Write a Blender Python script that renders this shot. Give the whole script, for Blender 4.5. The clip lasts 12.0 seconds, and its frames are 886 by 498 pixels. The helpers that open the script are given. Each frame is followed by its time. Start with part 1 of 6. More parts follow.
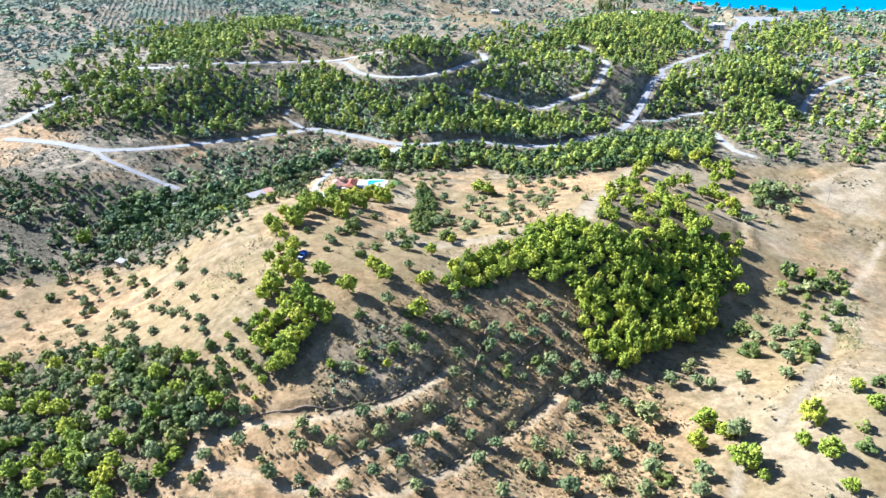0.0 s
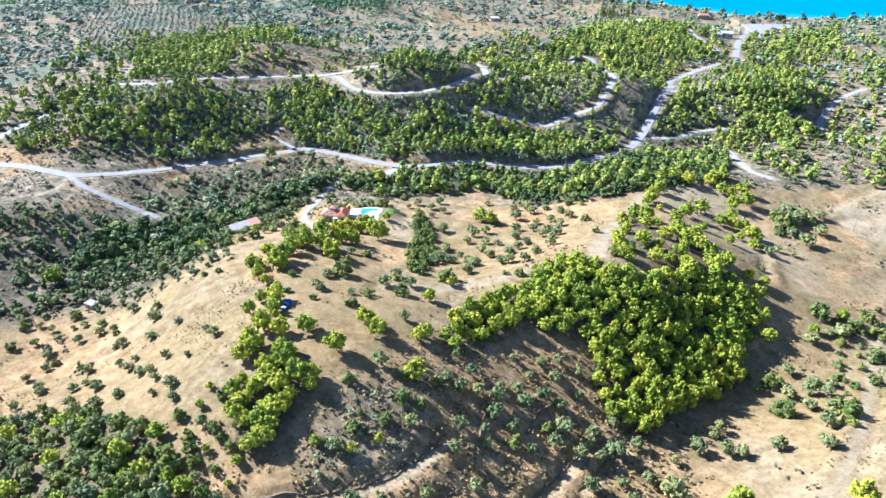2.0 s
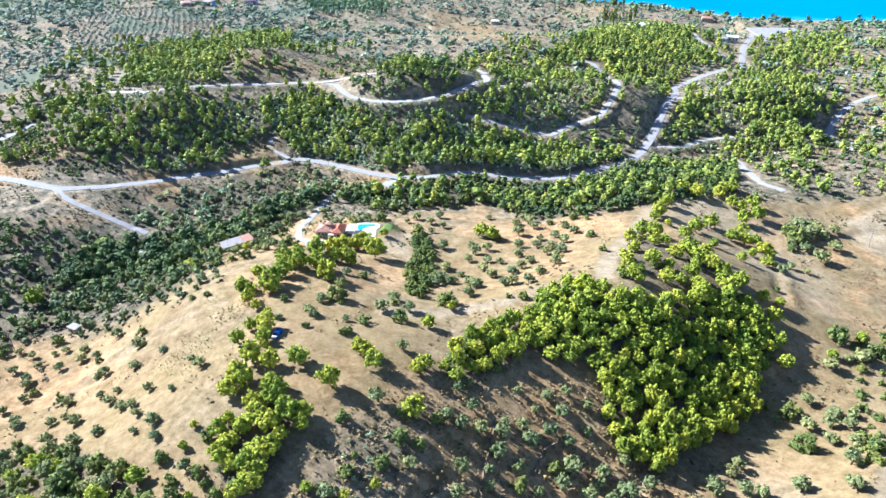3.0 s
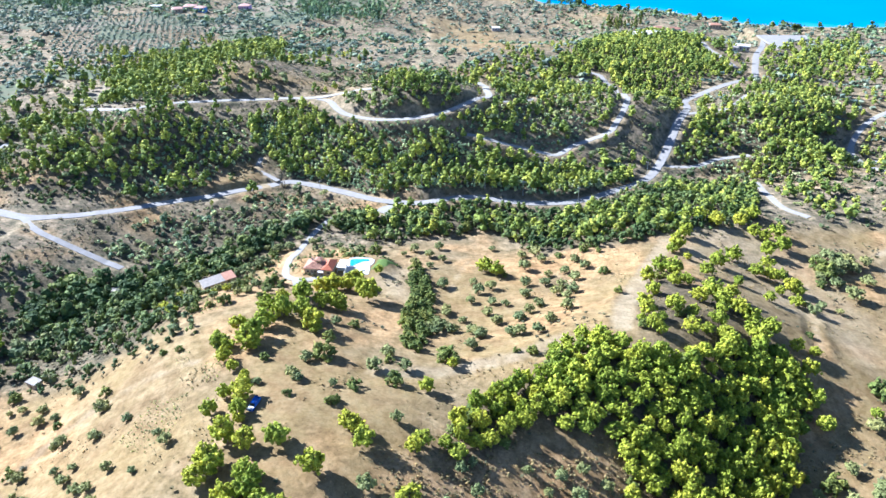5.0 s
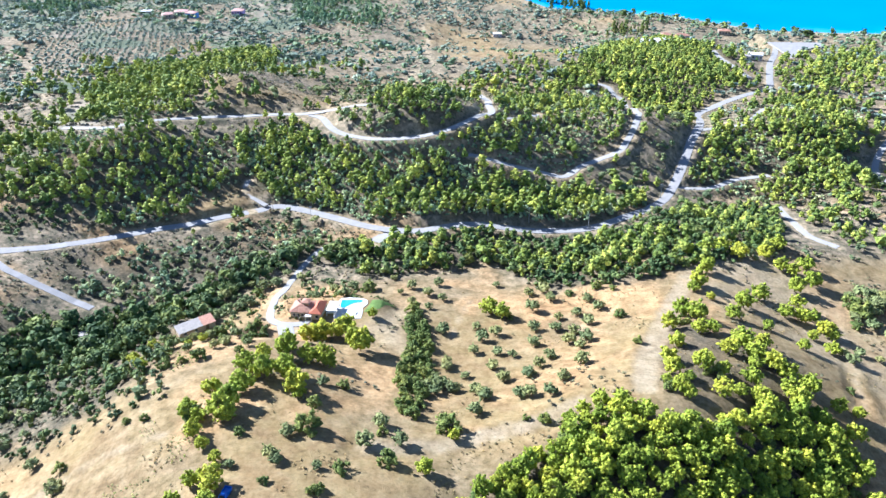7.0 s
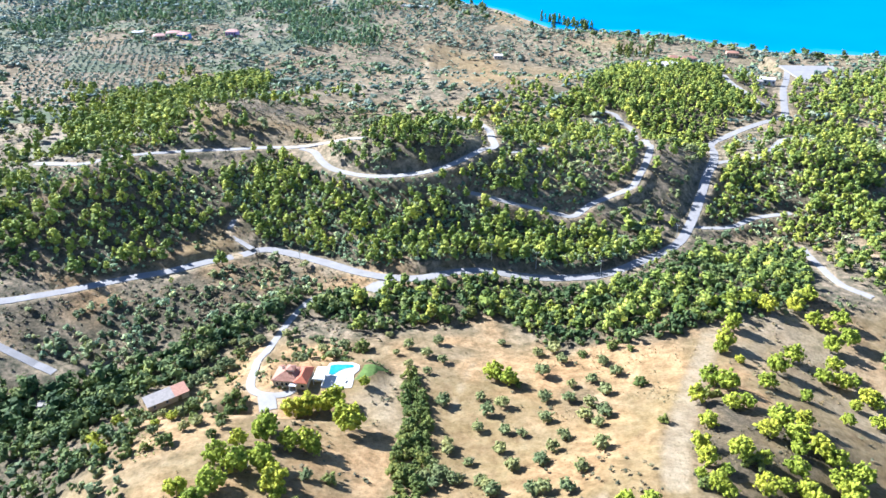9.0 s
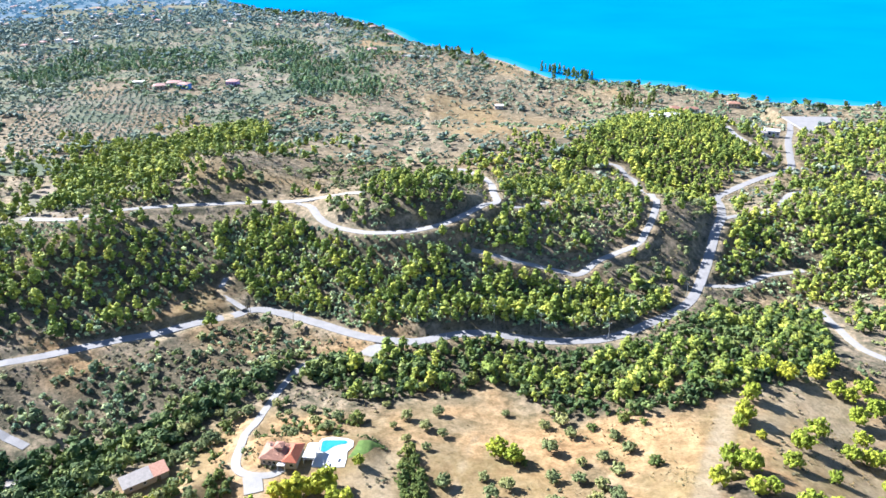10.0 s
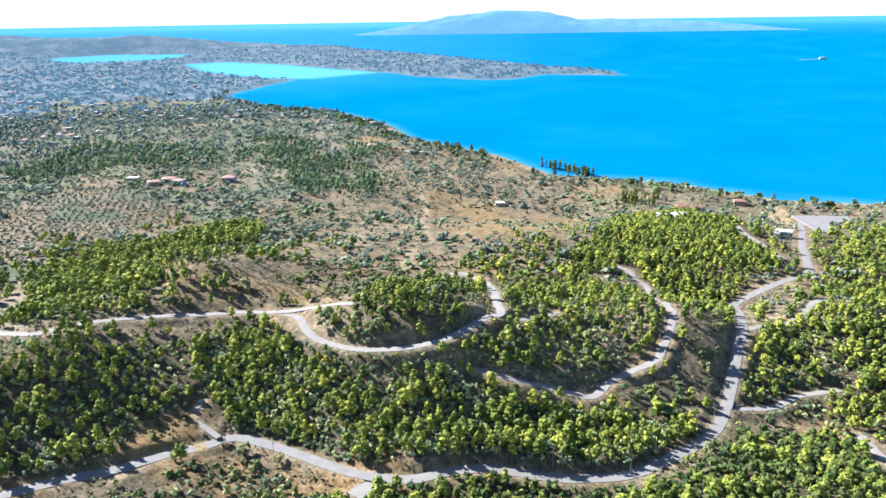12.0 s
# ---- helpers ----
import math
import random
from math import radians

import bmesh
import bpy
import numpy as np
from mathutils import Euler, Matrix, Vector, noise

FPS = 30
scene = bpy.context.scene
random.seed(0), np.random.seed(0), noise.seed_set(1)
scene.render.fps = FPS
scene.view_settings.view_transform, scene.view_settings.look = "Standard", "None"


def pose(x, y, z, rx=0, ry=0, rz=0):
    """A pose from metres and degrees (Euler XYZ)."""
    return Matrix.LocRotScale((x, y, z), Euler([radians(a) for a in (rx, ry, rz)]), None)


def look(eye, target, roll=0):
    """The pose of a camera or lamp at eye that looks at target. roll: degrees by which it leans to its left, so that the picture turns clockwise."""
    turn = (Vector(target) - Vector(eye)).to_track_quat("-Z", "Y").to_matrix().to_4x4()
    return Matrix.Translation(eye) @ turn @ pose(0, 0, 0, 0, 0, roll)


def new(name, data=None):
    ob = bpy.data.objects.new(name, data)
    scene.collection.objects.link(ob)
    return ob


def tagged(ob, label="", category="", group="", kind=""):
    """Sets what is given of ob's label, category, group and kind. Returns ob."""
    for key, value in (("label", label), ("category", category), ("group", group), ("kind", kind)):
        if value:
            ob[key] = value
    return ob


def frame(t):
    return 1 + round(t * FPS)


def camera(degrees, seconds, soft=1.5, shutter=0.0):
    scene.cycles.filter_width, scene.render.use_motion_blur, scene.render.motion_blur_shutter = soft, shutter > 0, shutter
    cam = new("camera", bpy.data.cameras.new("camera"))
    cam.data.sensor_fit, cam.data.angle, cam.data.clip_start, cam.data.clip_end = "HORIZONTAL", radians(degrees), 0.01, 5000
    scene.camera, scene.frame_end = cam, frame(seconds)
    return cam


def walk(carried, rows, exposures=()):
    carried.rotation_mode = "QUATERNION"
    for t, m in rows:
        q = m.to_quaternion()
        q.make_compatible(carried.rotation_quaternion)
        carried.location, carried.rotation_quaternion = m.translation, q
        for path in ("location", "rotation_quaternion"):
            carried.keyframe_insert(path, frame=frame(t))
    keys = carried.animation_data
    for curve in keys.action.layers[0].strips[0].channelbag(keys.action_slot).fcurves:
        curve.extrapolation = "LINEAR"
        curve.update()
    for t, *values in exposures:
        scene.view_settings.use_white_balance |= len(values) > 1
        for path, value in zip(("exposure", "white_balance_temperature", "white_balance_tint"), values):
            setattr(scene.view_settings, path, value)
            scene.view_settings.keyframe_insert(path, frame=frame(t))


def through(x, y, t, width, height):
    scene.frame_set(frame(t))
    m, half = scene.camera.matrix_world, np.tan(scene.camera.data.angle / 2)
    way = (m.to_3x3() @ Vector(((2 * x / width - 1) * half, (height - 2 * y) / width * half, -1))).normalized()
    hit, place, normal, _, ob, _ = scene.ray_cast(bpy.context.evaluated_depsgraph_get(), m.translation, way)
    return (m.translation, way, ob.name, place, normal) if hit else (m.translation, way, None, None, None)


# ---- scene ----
# ---- camera and its flight ----
cam = camera(64.2, 12.0, 1.55)
METRES, EYE, TILT, LEAN, TURN = 180.0, 142.7, -1.5, 4.1, 0.0
ROWS = [
    (0.0, 0.0, 0.0, 0.0, 1.8, -28.83, -3.27),
    (0.5, -0.0015, 0.0397, 0.0017, 1.75, -28.8, -3.24),
    (1.0, -0.003, 0.0799, 0.0033, 1.71, -28.76, -3.22),
    (1.5, -0.0042, 0.1204, 0.005, 1.69, -28.74, -3.19),
    (2.0, -0.006, 0.1612, 0.0065, 1.64, -28.7, -3.17),
    (2.5, -0.0076, 0.2022, 0.0081, 1.62, -28.69, -3.14),
    (3.0, -0.0093, 0.2434, 0.0097, 1.59, -28.68, -3.13),
    (5.0, -0.015, 0.4093, 0.0151, 1.52, -28.63, -3.1),
    (5.5, -0.0164, 0.451, 0.0164, 1.51, -28.64, -3.1),
    (6.0, -0.0178, 0.4927, 0.018, 1.5, -28.65, -3.11),
    (6.5, -0.0193, 0.5345, 0.0195, 1.48, -28.66, -3.09),
    (7.0, -0.0206, 0.5765, 0.0206, 1.48, -28.67, -3.1),
    (9.0, -0.0271, 0.7455, 0.0273, 1.43, -27.58, -3.13),
    (9.5, -0.0283, 0.7876, 0.0283, 1.46, -25.8, -3.17),
    (10.0, -0.0299, 0.8299, 0.0294, 1.48, -24.02, -3.21),
    (10.5, -0.0313, 0.8722, 0.0306, 1.49, -22.23, -3.24),
    (11.0, -0.0323, 0.9143, 0.0311, 1.5, -20.44, -3.28),
    (11.5, -0.0338, 0.9566, 0.0323, 1.47, -18.66, -3.3),
    (12.0, -0.0353, 0.9988, 0.0332, 1.47, -16.87, -3.35),
]
EXPOSURES = [(0.0, 1.89, 4990, 13.5), (7.0, 1.89, 5060, 14), (9.5, 1.88, 5230, 15), (11.0, 1.85, 5600, 15.5), (12.0, 1.62, 5620, 14)]
walk(cam, [(t, pose(0, 0, EYE, TILT, LEAN, TURN) @ pose(METRES * x, METRES * y, METRES * z, 90 + pitch, roll, yaw)) for t, x, y, z, yaw, pitch, roll in ROWS], EXPOSURES)

# ---- sky and sun ----
SUN_ELEVATION, SUN_AZIMUTH = 33.5, 152.0      # degrees; azimuth counted from +x towards +y
world = bpy.data.worlds.new("sky")
scene.world = world
world.use_nodes = True
wn = world.node_tree.nodes
sky = wn.new("ShaderNodeTexSky")
sky.sky_type = "NISHITA"
sky.sun_disc = False
sky.sun_elevation = radians(SUN_ELEVATION)
sky.sun_rotation = radians(90 - SUN_AZIMUTH)
sky.air_density = 0.7
sky.dust_density = 0.1
wn["Background"].inputs[1].default_value = 0.058
world.node_tree.links.new(sky.outputs[0], wn["Background"].inputs[0])
sun_data = bpy.data.lights.new("sun", "SUN")
sun_data.energy, sun_data.angle, sun_data.color = 5.0, radians(0.53), (1.0, 0.93, 0.82)
sun = new("sun", sun_data)
sx, sy, sz = (math.cos(radians(SUN_AZIMUTH)) * math.cos(radians(SUN_ELEVATION)), math.sin(radians(SUN_AZIMUTH)) * math.cos(radians(SUN_ELEVATION)), math.sin(radians(SUN_ELEVATION)))
sun.matrix_world = look((sx * 400, sy * 400 + 200, sz * 400), (0, 200, 0))

# ---- small helpers ----
rng = np.random.default_rng(7)


def part(name, bm, material, parent, label="", smooth=False):
    """One bmesh as one mesh object under a thing or under a part."""
    me = bpy.data.meshes.new(name)
    bm.to_mesh(me)
    bm.free()
    me.materials.append(material)
    if smooth:
        me.polygons.foreach_set("use_smooth", [True] * len(me.polygons))
    ob = new(name, me)
    if parent is not None:
        ob.parent = parent
    return tagged(ob, label)


def mesh_part(name, me, parent, label=""):
    ob = new(name, me)
    if parent is not None:
        ob.parent = parent
    return tagged(ob, label)


def empty(name, x, y, z, turn=0.0):
    ob = new(name)
    ob.empty_display_size = 0.5
    ob.matrix_world = pose(x, y, z, 0, 0, turn)
    return ob


def array_mesh(name, verts, tris, materials, index=None, smooth=False):
    """A mesh of triangles out of two arrays."""
    me = bpy.data.meshes.new(name)
    me.vertices.add(len(verts))
    me.vertices.foreach_set("co", np.asarray(verts, dtype=np.float32).ravel())
    n = len(tris)
    me.loops.add(3 * n)
    me.loops.foreach_set("vertex_index", np.asarray(tris, dtype=np.int32).ravel())
    me.polygons.add(n)
    me.polygons.foreach_set("loop_start", np.arange(0, 3 * n, 3, dtype=np.int32))
    for m in materials:
        me.materials.append(m)
    if index is not None:
        me.polygons.foreach_set("material_index", np.asarray(index, dtype=np.int32))
    me.polygons.foreach_set("use_smooth", np.full(n, smooth))
    me.update(calc_edges=True)
    me.validate()
    return me


def add_box(bm, x0, y0, z0, x1, y1, z1, bevel=0.0):
    made = bmesh.ops.create_cube(bm, size=1.0)["verts"]
    for v in made:
        v.co = Vector((x0 + (v.co.x + 0.5) * (x1 - x0), y0 + (v.co.y + 0.5) * (y1 - y0), z0 + (v.co.z + 0.5) * (z1 - z0)))
    if bevel:
        bmesh.ops.bevel(bm, geom=list({e for v in made for e in v.link_edges}), offset=bevel, segments=1, affect="EDGES")


def box(x0, y0, z0, x1, y1, z1, bevel=0.0):
    bm = bmesh.new()
    add_box(bm, x0, y0, z0, x1, y1, z1, bevel)
    return bm


def smoothstep(a, b, v):
    k = np.clip((v - a) / (b - a), 0, 1)
    return k * k * (3 - 2 * k)


TABLE = np.random.default_rng(3).random((256, 256))


def vnoise(x, y, size, shift=0):
    """Smooth noise from -1 to 1 with cells of that many metres."""
    u, v = np.asarray(x, float) / size + 17.3 + shift * 31, np.asarray(y, float) / size + 5.7 + shift * 57
    i, j = np.floor(u).astype(int), np.floor(v).astype(int)
    a, b = u - i, v - j
    a, b = a * a * (3 - 2 * a), b * b * (3 - 2 * b)
    g = lambda p, q: TABLE[(i + p) % 256, (j + q) % 256]
    return 2 * ((g(0, 0) * (1 - a) + g(1, 0) * a) * (1 - b) + (g(0, 1) * (1 - a) + g(1, 1) * a) * b) - 1


def inside(poly, x, y):
    """Which of the points lie in the polygon."""
    x, y = np.asarray(x, float), np.asarray(y, float)
    got = np.zeros(x.shape, bool)
    for (x0, y0), (x1, y1) in zip(poly, poly[1:] + poly[:1]):
        if y0 != y1:
            got ^= ((y0 > y) != (y1 > y)) & (x < (x1 - x0) * (y - y0) / (y1 - y0) + x0)
    return got


def edge_distance(poly, x, y, closed=True):
    """The distance to the polygon's outline."""
    x, y = np.asarray(x, float), np.asarray(y, float)
    best = np.full(x.shape, 1e9)
    for (x0, y0), (x1, y1) in zip(poly, poly[1:] + (poly[:1] if closed else [])):
        dx, dy = x1 - x0, y1 - y0
        k = np.clip(((x - x0) * dx + (y - y0) * dy) / max(dx * dx + dy * dy, 1e-9), 0, 1)
        best = np.minimum(best, np.hypot(x - x0 - k * dx, y - y0 - k * dy))
    return best


def within(poly, x, y, soft):
    """1 inside the polygon, 0 outside, over a soft edge."""
    d = edge_distance(poly, x, y) * np.where(inside(poly, x, y), 1, -1)
    return smoothstep(-soft, soft, d)


def dense(points, step, closed=False):
    """Points along a smooth curve through these, about step apart."""
    pts = np.array(points, float)
    n = len(pts)
    ext = np.vstack([2 * pts[0] - pts[1], pts, 2 * pts[-1] - pts[-2]])
    out = []
    for k in range(n - 1):
        p0, p1, p2, p3 = ext[k:k + 4]
        m = max(2, int(np.hypot(*(p2 - p1)[:2]) / step))
        for s in np.arange(m) / m:
            out.append(0.5 * (2 * p1 + (p2 - p0) * s + (2 * p0 - 5 * p1 + 4 * p2 - p3) * s ** 2 + (3 * p1 - p0 - 3 * p2 + p3) * s ** 3))
    out.append(pts[-1])
    return np.array(out)


# ---- materials ----
def material(name, roughness=0.8, metal=0.0, specular=0.3):
    m = bpy.data.materials.new(name)
    m.use_nodes = True
    b = m.node_tree.nodes["Principled BSDF"]
    b.inputs["Roughness"].default_value = roughness
    b.inputs["Metallic"].default_value = metal
    b.inputs["Specular IOR Level"].default_value = specular
    return m, m.node_tree.nodes, m.node_tree.links, b


def ramp(nodes, links, source, stops):
    r = nodes.new("ShaderNodeValToRGB")
    while len(r.color_ramp.elements) < len(stops):
        r.color_ramp.elements.new(0.5)
    for e, (at, colour) in zip(r.color_ramp.elements, stops):
        e.position, e.color = at, (*colour, 1)
    links.new(source, r.inputs[0])
    return r.outputs[0]


def noise_node(nodes, links, scale, detail=4.0, rough=0.6):
    geo = nodes.new("ShaderNodeNewGeometry")
    t = nodes.new("ShaderNodeTexNoise")
    t.inputs["Scale"].default_value = scale
    t.inputs["Detail"].default_value = detail
    t.inputs["Roughness"].default_value = rough
    links.new(geo.outputs["Position"], t.inputs["Vector"])
    return t.outputs["Fac"]


def mixed(nodes, links, fac, a, b, mode="MIX"):
    m = nodes.new("ShaderNodeMix")
    m.data_type, m.blend_type = "RGBA", mode
    for value, socket in ((fac, m.inputs[0]), (a, m.inputs[6]), (b, m.inputs[7])):
        if hasattr(value, "is_output"):
            links.new(value, socket)
        elif isinstance(value, float):
            socket.default_value = value
        else:
            socket.default_value = (*value, 1)
    return m.outputs[2]


def bumped(nodes, links, bsdf, source, strength, distance):
    b = nodes.new("ShaderNodeBump")
    b.inputs["Strength"].default_value, b.inputs["Distance"].default_value = strength, distance
    links.new(source, b.inputs["Height"])
    links.new(b.outputs[0], bsdf.inputs["Normal"])


def plain(name, colour, roughness=0.7, metal=0.0, vary=0.15, scale=0.8, bump=0.0):
    """A surface of one colour with mottling at two scales."""
    m, n, l, b = material(name, roughness, metal)
    lo, hi = [c * (1 - vary) for c in colour], [min(1, c * (1 + vary)) for c in colour]
    big = ramp(n, l, noise_node(n, l, scale, 5), [(0.3, lo), (0.7, hi)])
    fine = ramp(n, l, noise_node(n, l, scale * 9, 3), [(0.3, (0.8, 0.8, 0.8)), (0.7, (1, 1, 1))])
    l.new(mixed(n, l, 1.0, big, fine, "MULTIPLY"), b.inputs["Base Color"])
    if bump:
        bumped(n, l, b, noise_node(n, l, scale * 12, 3), 0.5, bump)
    return m


def foliage(name, shades, grain=1.3, through=0.25, per_thing=True):
    """Leaves: colours by clump, by tree and by patch, with light that passes through."""
    m, n, l, b = material(name, 0.75, 0.0, 0.15)
    geo = n.new("ShaderNodeNewGeometry")
    by_clump = ramp(n, l, geo.outputs["Random Per Island"], [(k / (len(shades) - 1), c) for k, c in enumerate(shades)])
    patch = ramp(n, l, noise_node(n, l, 0.11, 2), [(0.32, (0.80, 0.86, 0.86)), (0.68, (1.14, 1.08, 1.0))])
    c = mixed(n, l, 1.0, by_clump, patch, "MULTIPLY")
    if per_thing:
        info = n.new("ShaderNodeObjectInfo")
        c = mixed(n, l, 1.0, c, ramp(n, l, info.outputs["Random"], [(0.0, (0.66, 0.76, 0.80)), (0.5, (0.92, 0.96, 0.96)), (1.0, (1.16, 1.08, 0.98))]), "MULTIPLY")
    else:
        tint = n.new("ShaderNodeAttribute")
        tint.attribute_name = "tint"
        c = mixed(n, l, 1.0, c, ramp(n, l, tint.outputs["Fac"], [(0.0, (0.46, 0.58, 0.64)), (0.4, (0.82, 0.90, 0.92)), (1.0, (1.32, 1.25, 1.1))]), "MULTIPLY")
    needle = ramp(n, l, noise_node(n, l, grain, 4, 0.75), [(0.36, (0.68, 0.71, 0.74)), (0.6, (1.12, 1.12, 1.07))])
    c = mixed(n, l, 1.0, c, needle, "MULTIPLY")
    l.new(c, b.inputs["Base Color"])
    bumped(n, l, b, noise_node(n, l, grain * 1.6, 3, 0.7), 0.6, 0.3)
    thin = n.new("ShaderNodeBsdfTranslucent")
    l.new(c, thin.inputs[0])
    mix = n.new("ShaderNodeMixShader")
    mix.inputs[0].default_value = through
    l.new(b.outputs[0], mix.inputs[1])
    l.new(thin.outputs[0], mix.inputs[2])
    l.new(mix.outputs[0], n["Material Output"].inputs[0])
    return m


PINE = foliage("pine_needles", [(0.225, 0.255, 0.03), (0.39, 0.415, 0.042), (0.56, 0.565, 0.058)], 2.0, 0.12)
PINE_CLOSE = foliage("grove_needles", [(0.225, 0.255, 0.03), (0.39, 0.415, 0.042), (0.56, 0.565, 0.058)], 2.0, 0.12, per_thing=False)
PINE_WOOD = foliage("pine_wood_needles", [(0.155, 0.2, 0.046), (0.305, 0.344, 0.063), (0.479, 0.477, 0.083)], 1.4, 0.12, per_thing=False)
# far needles kept blue-green: distance haze mixed into their colour
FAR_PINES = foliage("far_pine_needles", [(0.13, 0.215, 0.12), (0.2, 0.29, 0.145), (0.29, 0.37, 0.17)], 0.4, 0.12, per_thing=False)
OLIVE = foliage("olive_leaves", [(0.185, 0.2, 0.075), (0.265, 0.278, 0.105), (0.36, 0.37, 0.15)], 2.4, 0.15)
SHRUB = foliage("shrub_leaves", [(0.113, 0.144, 0.038), (0.197, 0.23, 0.057), (0.308, 0.322, 0.075)], 2.0, 0.12)
# undergrowth brightened and blued so its colour carries the hillside haze
UNDERGROWTH = foliage("undergrowth_leaves", [(0.226, 0.284, 0.159), (0.392, 0.447, 0.24), (0.599, 0.639, 0.316)], 1.6, 0.12, per_thing=False)
SHRUB_STUFF = foliage("scrub_leaves", [(0.068, 0.104, 0.037), (0.129, 0.172, 0.056), (0.228, 0.261, 0.079)], 1.6, 0.12, per_thing=False)
# leaves far off, paler and bluer: haze painted in, on top of olive grey
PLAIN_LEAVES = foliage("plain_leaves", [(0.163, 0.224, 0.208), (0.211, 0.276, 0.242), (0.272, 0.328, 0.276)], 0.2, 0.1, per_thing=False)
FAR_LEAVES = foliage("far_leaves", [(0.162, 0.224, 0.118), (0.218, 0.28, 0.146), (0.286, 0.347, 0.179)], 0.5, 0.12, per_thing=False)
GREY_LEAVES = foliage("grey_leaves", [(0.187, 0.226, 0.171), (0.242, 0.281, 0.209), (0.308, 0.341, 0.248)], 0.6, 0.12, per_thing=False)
CLOSE_GREY = foliage("olive_scrub_leaves", [(0.128, 0.153, 0.066), (0.215, 0.237, 0.101), (0.319, 0.337, 0.149)], 1.8, 0.12, per_thing=False)
DRY_LEAVES = foliage("dry_tufts", [(0.25, 0.165, 0.07), (0.42, 0.31, 0.15), (0.16, 0.14, 0.07)], 1.5, 0.2, per_thing=False)
WEEDS = foliage("green_weeds", [(0.22, 0.22, 0.08), (0.36, 0.37, 0.12), (0.45, 0.40, 0.18)], 1.5, 0.2, per_thing=False)
HEATH = foliage("thorny_heath", [(0.1, 0.095, 0.05), (0.26, 0.2, 0.12), (0.15, 0.15, 0.075)], 1.5, 0.15, per_thing=False)
BARK = plain("bark", (0.11, 0.075, 0.05), 0.9, vary=0.3, scale=2.0)
ASPHALT = plain("pale_asphalt", (0.275, 0.262, 0.243), 0.85, vary=0.12, scale=0.25)
CONCRETE = plain("pale_concrete", (0.315, 0.298, 0.268), 0.85, vary=0.10, scale=0.35)
STONE = plain("dry_stone", (0.20, 0.145, 0.09), 0.95, vary=0.35, scale=0.9, bump=0.15)
WHITE = plain("white_plaster", (0.60, 0.585, 0.55), 0.8, vary=0.05, scale=0.6)
CREAM = plain("cream_plaster", (0.46, 0.39, 0.29), 0.85, vary=0.06, scale=0.6)
NEW_ROOF = plain("new_orange_tiles", (0.42, 0.13, 0.065), 0.8, vary=0.2, scale=1.5, bump=0.05)
ROOF = plain("terracotta_tiles", (0.38, 0.20, 0.13), 0.8, vary=0.22, scale=1.5, bump=0.05)
GREY_ROOF = plain("weathered_roof_sheet", (0.30, 0.27, 0.235), 0.8, vary=0.2, scale=0.8)
WOOD = plain("weathered_wood", (0.20, 0.14, 0.09), 0.85, vary=0.25, scale=2.0)
DARK_GLASS, _n, _l, _b = material("window_glass", 0.08, 0.0, 0.6)
_b.inputs["Base Color"].default_value = (0.02, 0.03, 0.04, 1)
BLUE_PAINT, _n, _l, _b = material("blue_car_paint", 0.25, 0.0, 0.6)
_b.inputs["Base Color"].default_value = (0.015, 0.10, 0.42, 1)
RUBBER = plain("rubber", (0.02, 0.02, 0.02), 0.9)
STEEL = plain("galvanised_steel", (0.45, 0.46, 0.47), 0.45, 0.8)
POOL_WATER, _n, _l, _b = material("pool_water", 0.06, 0.0, 0.5)
_l.new(ramp(_n, _l, noise_node(_n, _l, 0.8, 3), [(0.3, (0.03, 0.24, 0.26)), (0.7, (0.06, 0.31, 0.32))]), _b.inputs["Base Color"])
LAWN = plain("watered_lawn", (0.125, 0.195, 0.04), 0.9, vary=0.25, scale=0.7, bump=0.05)


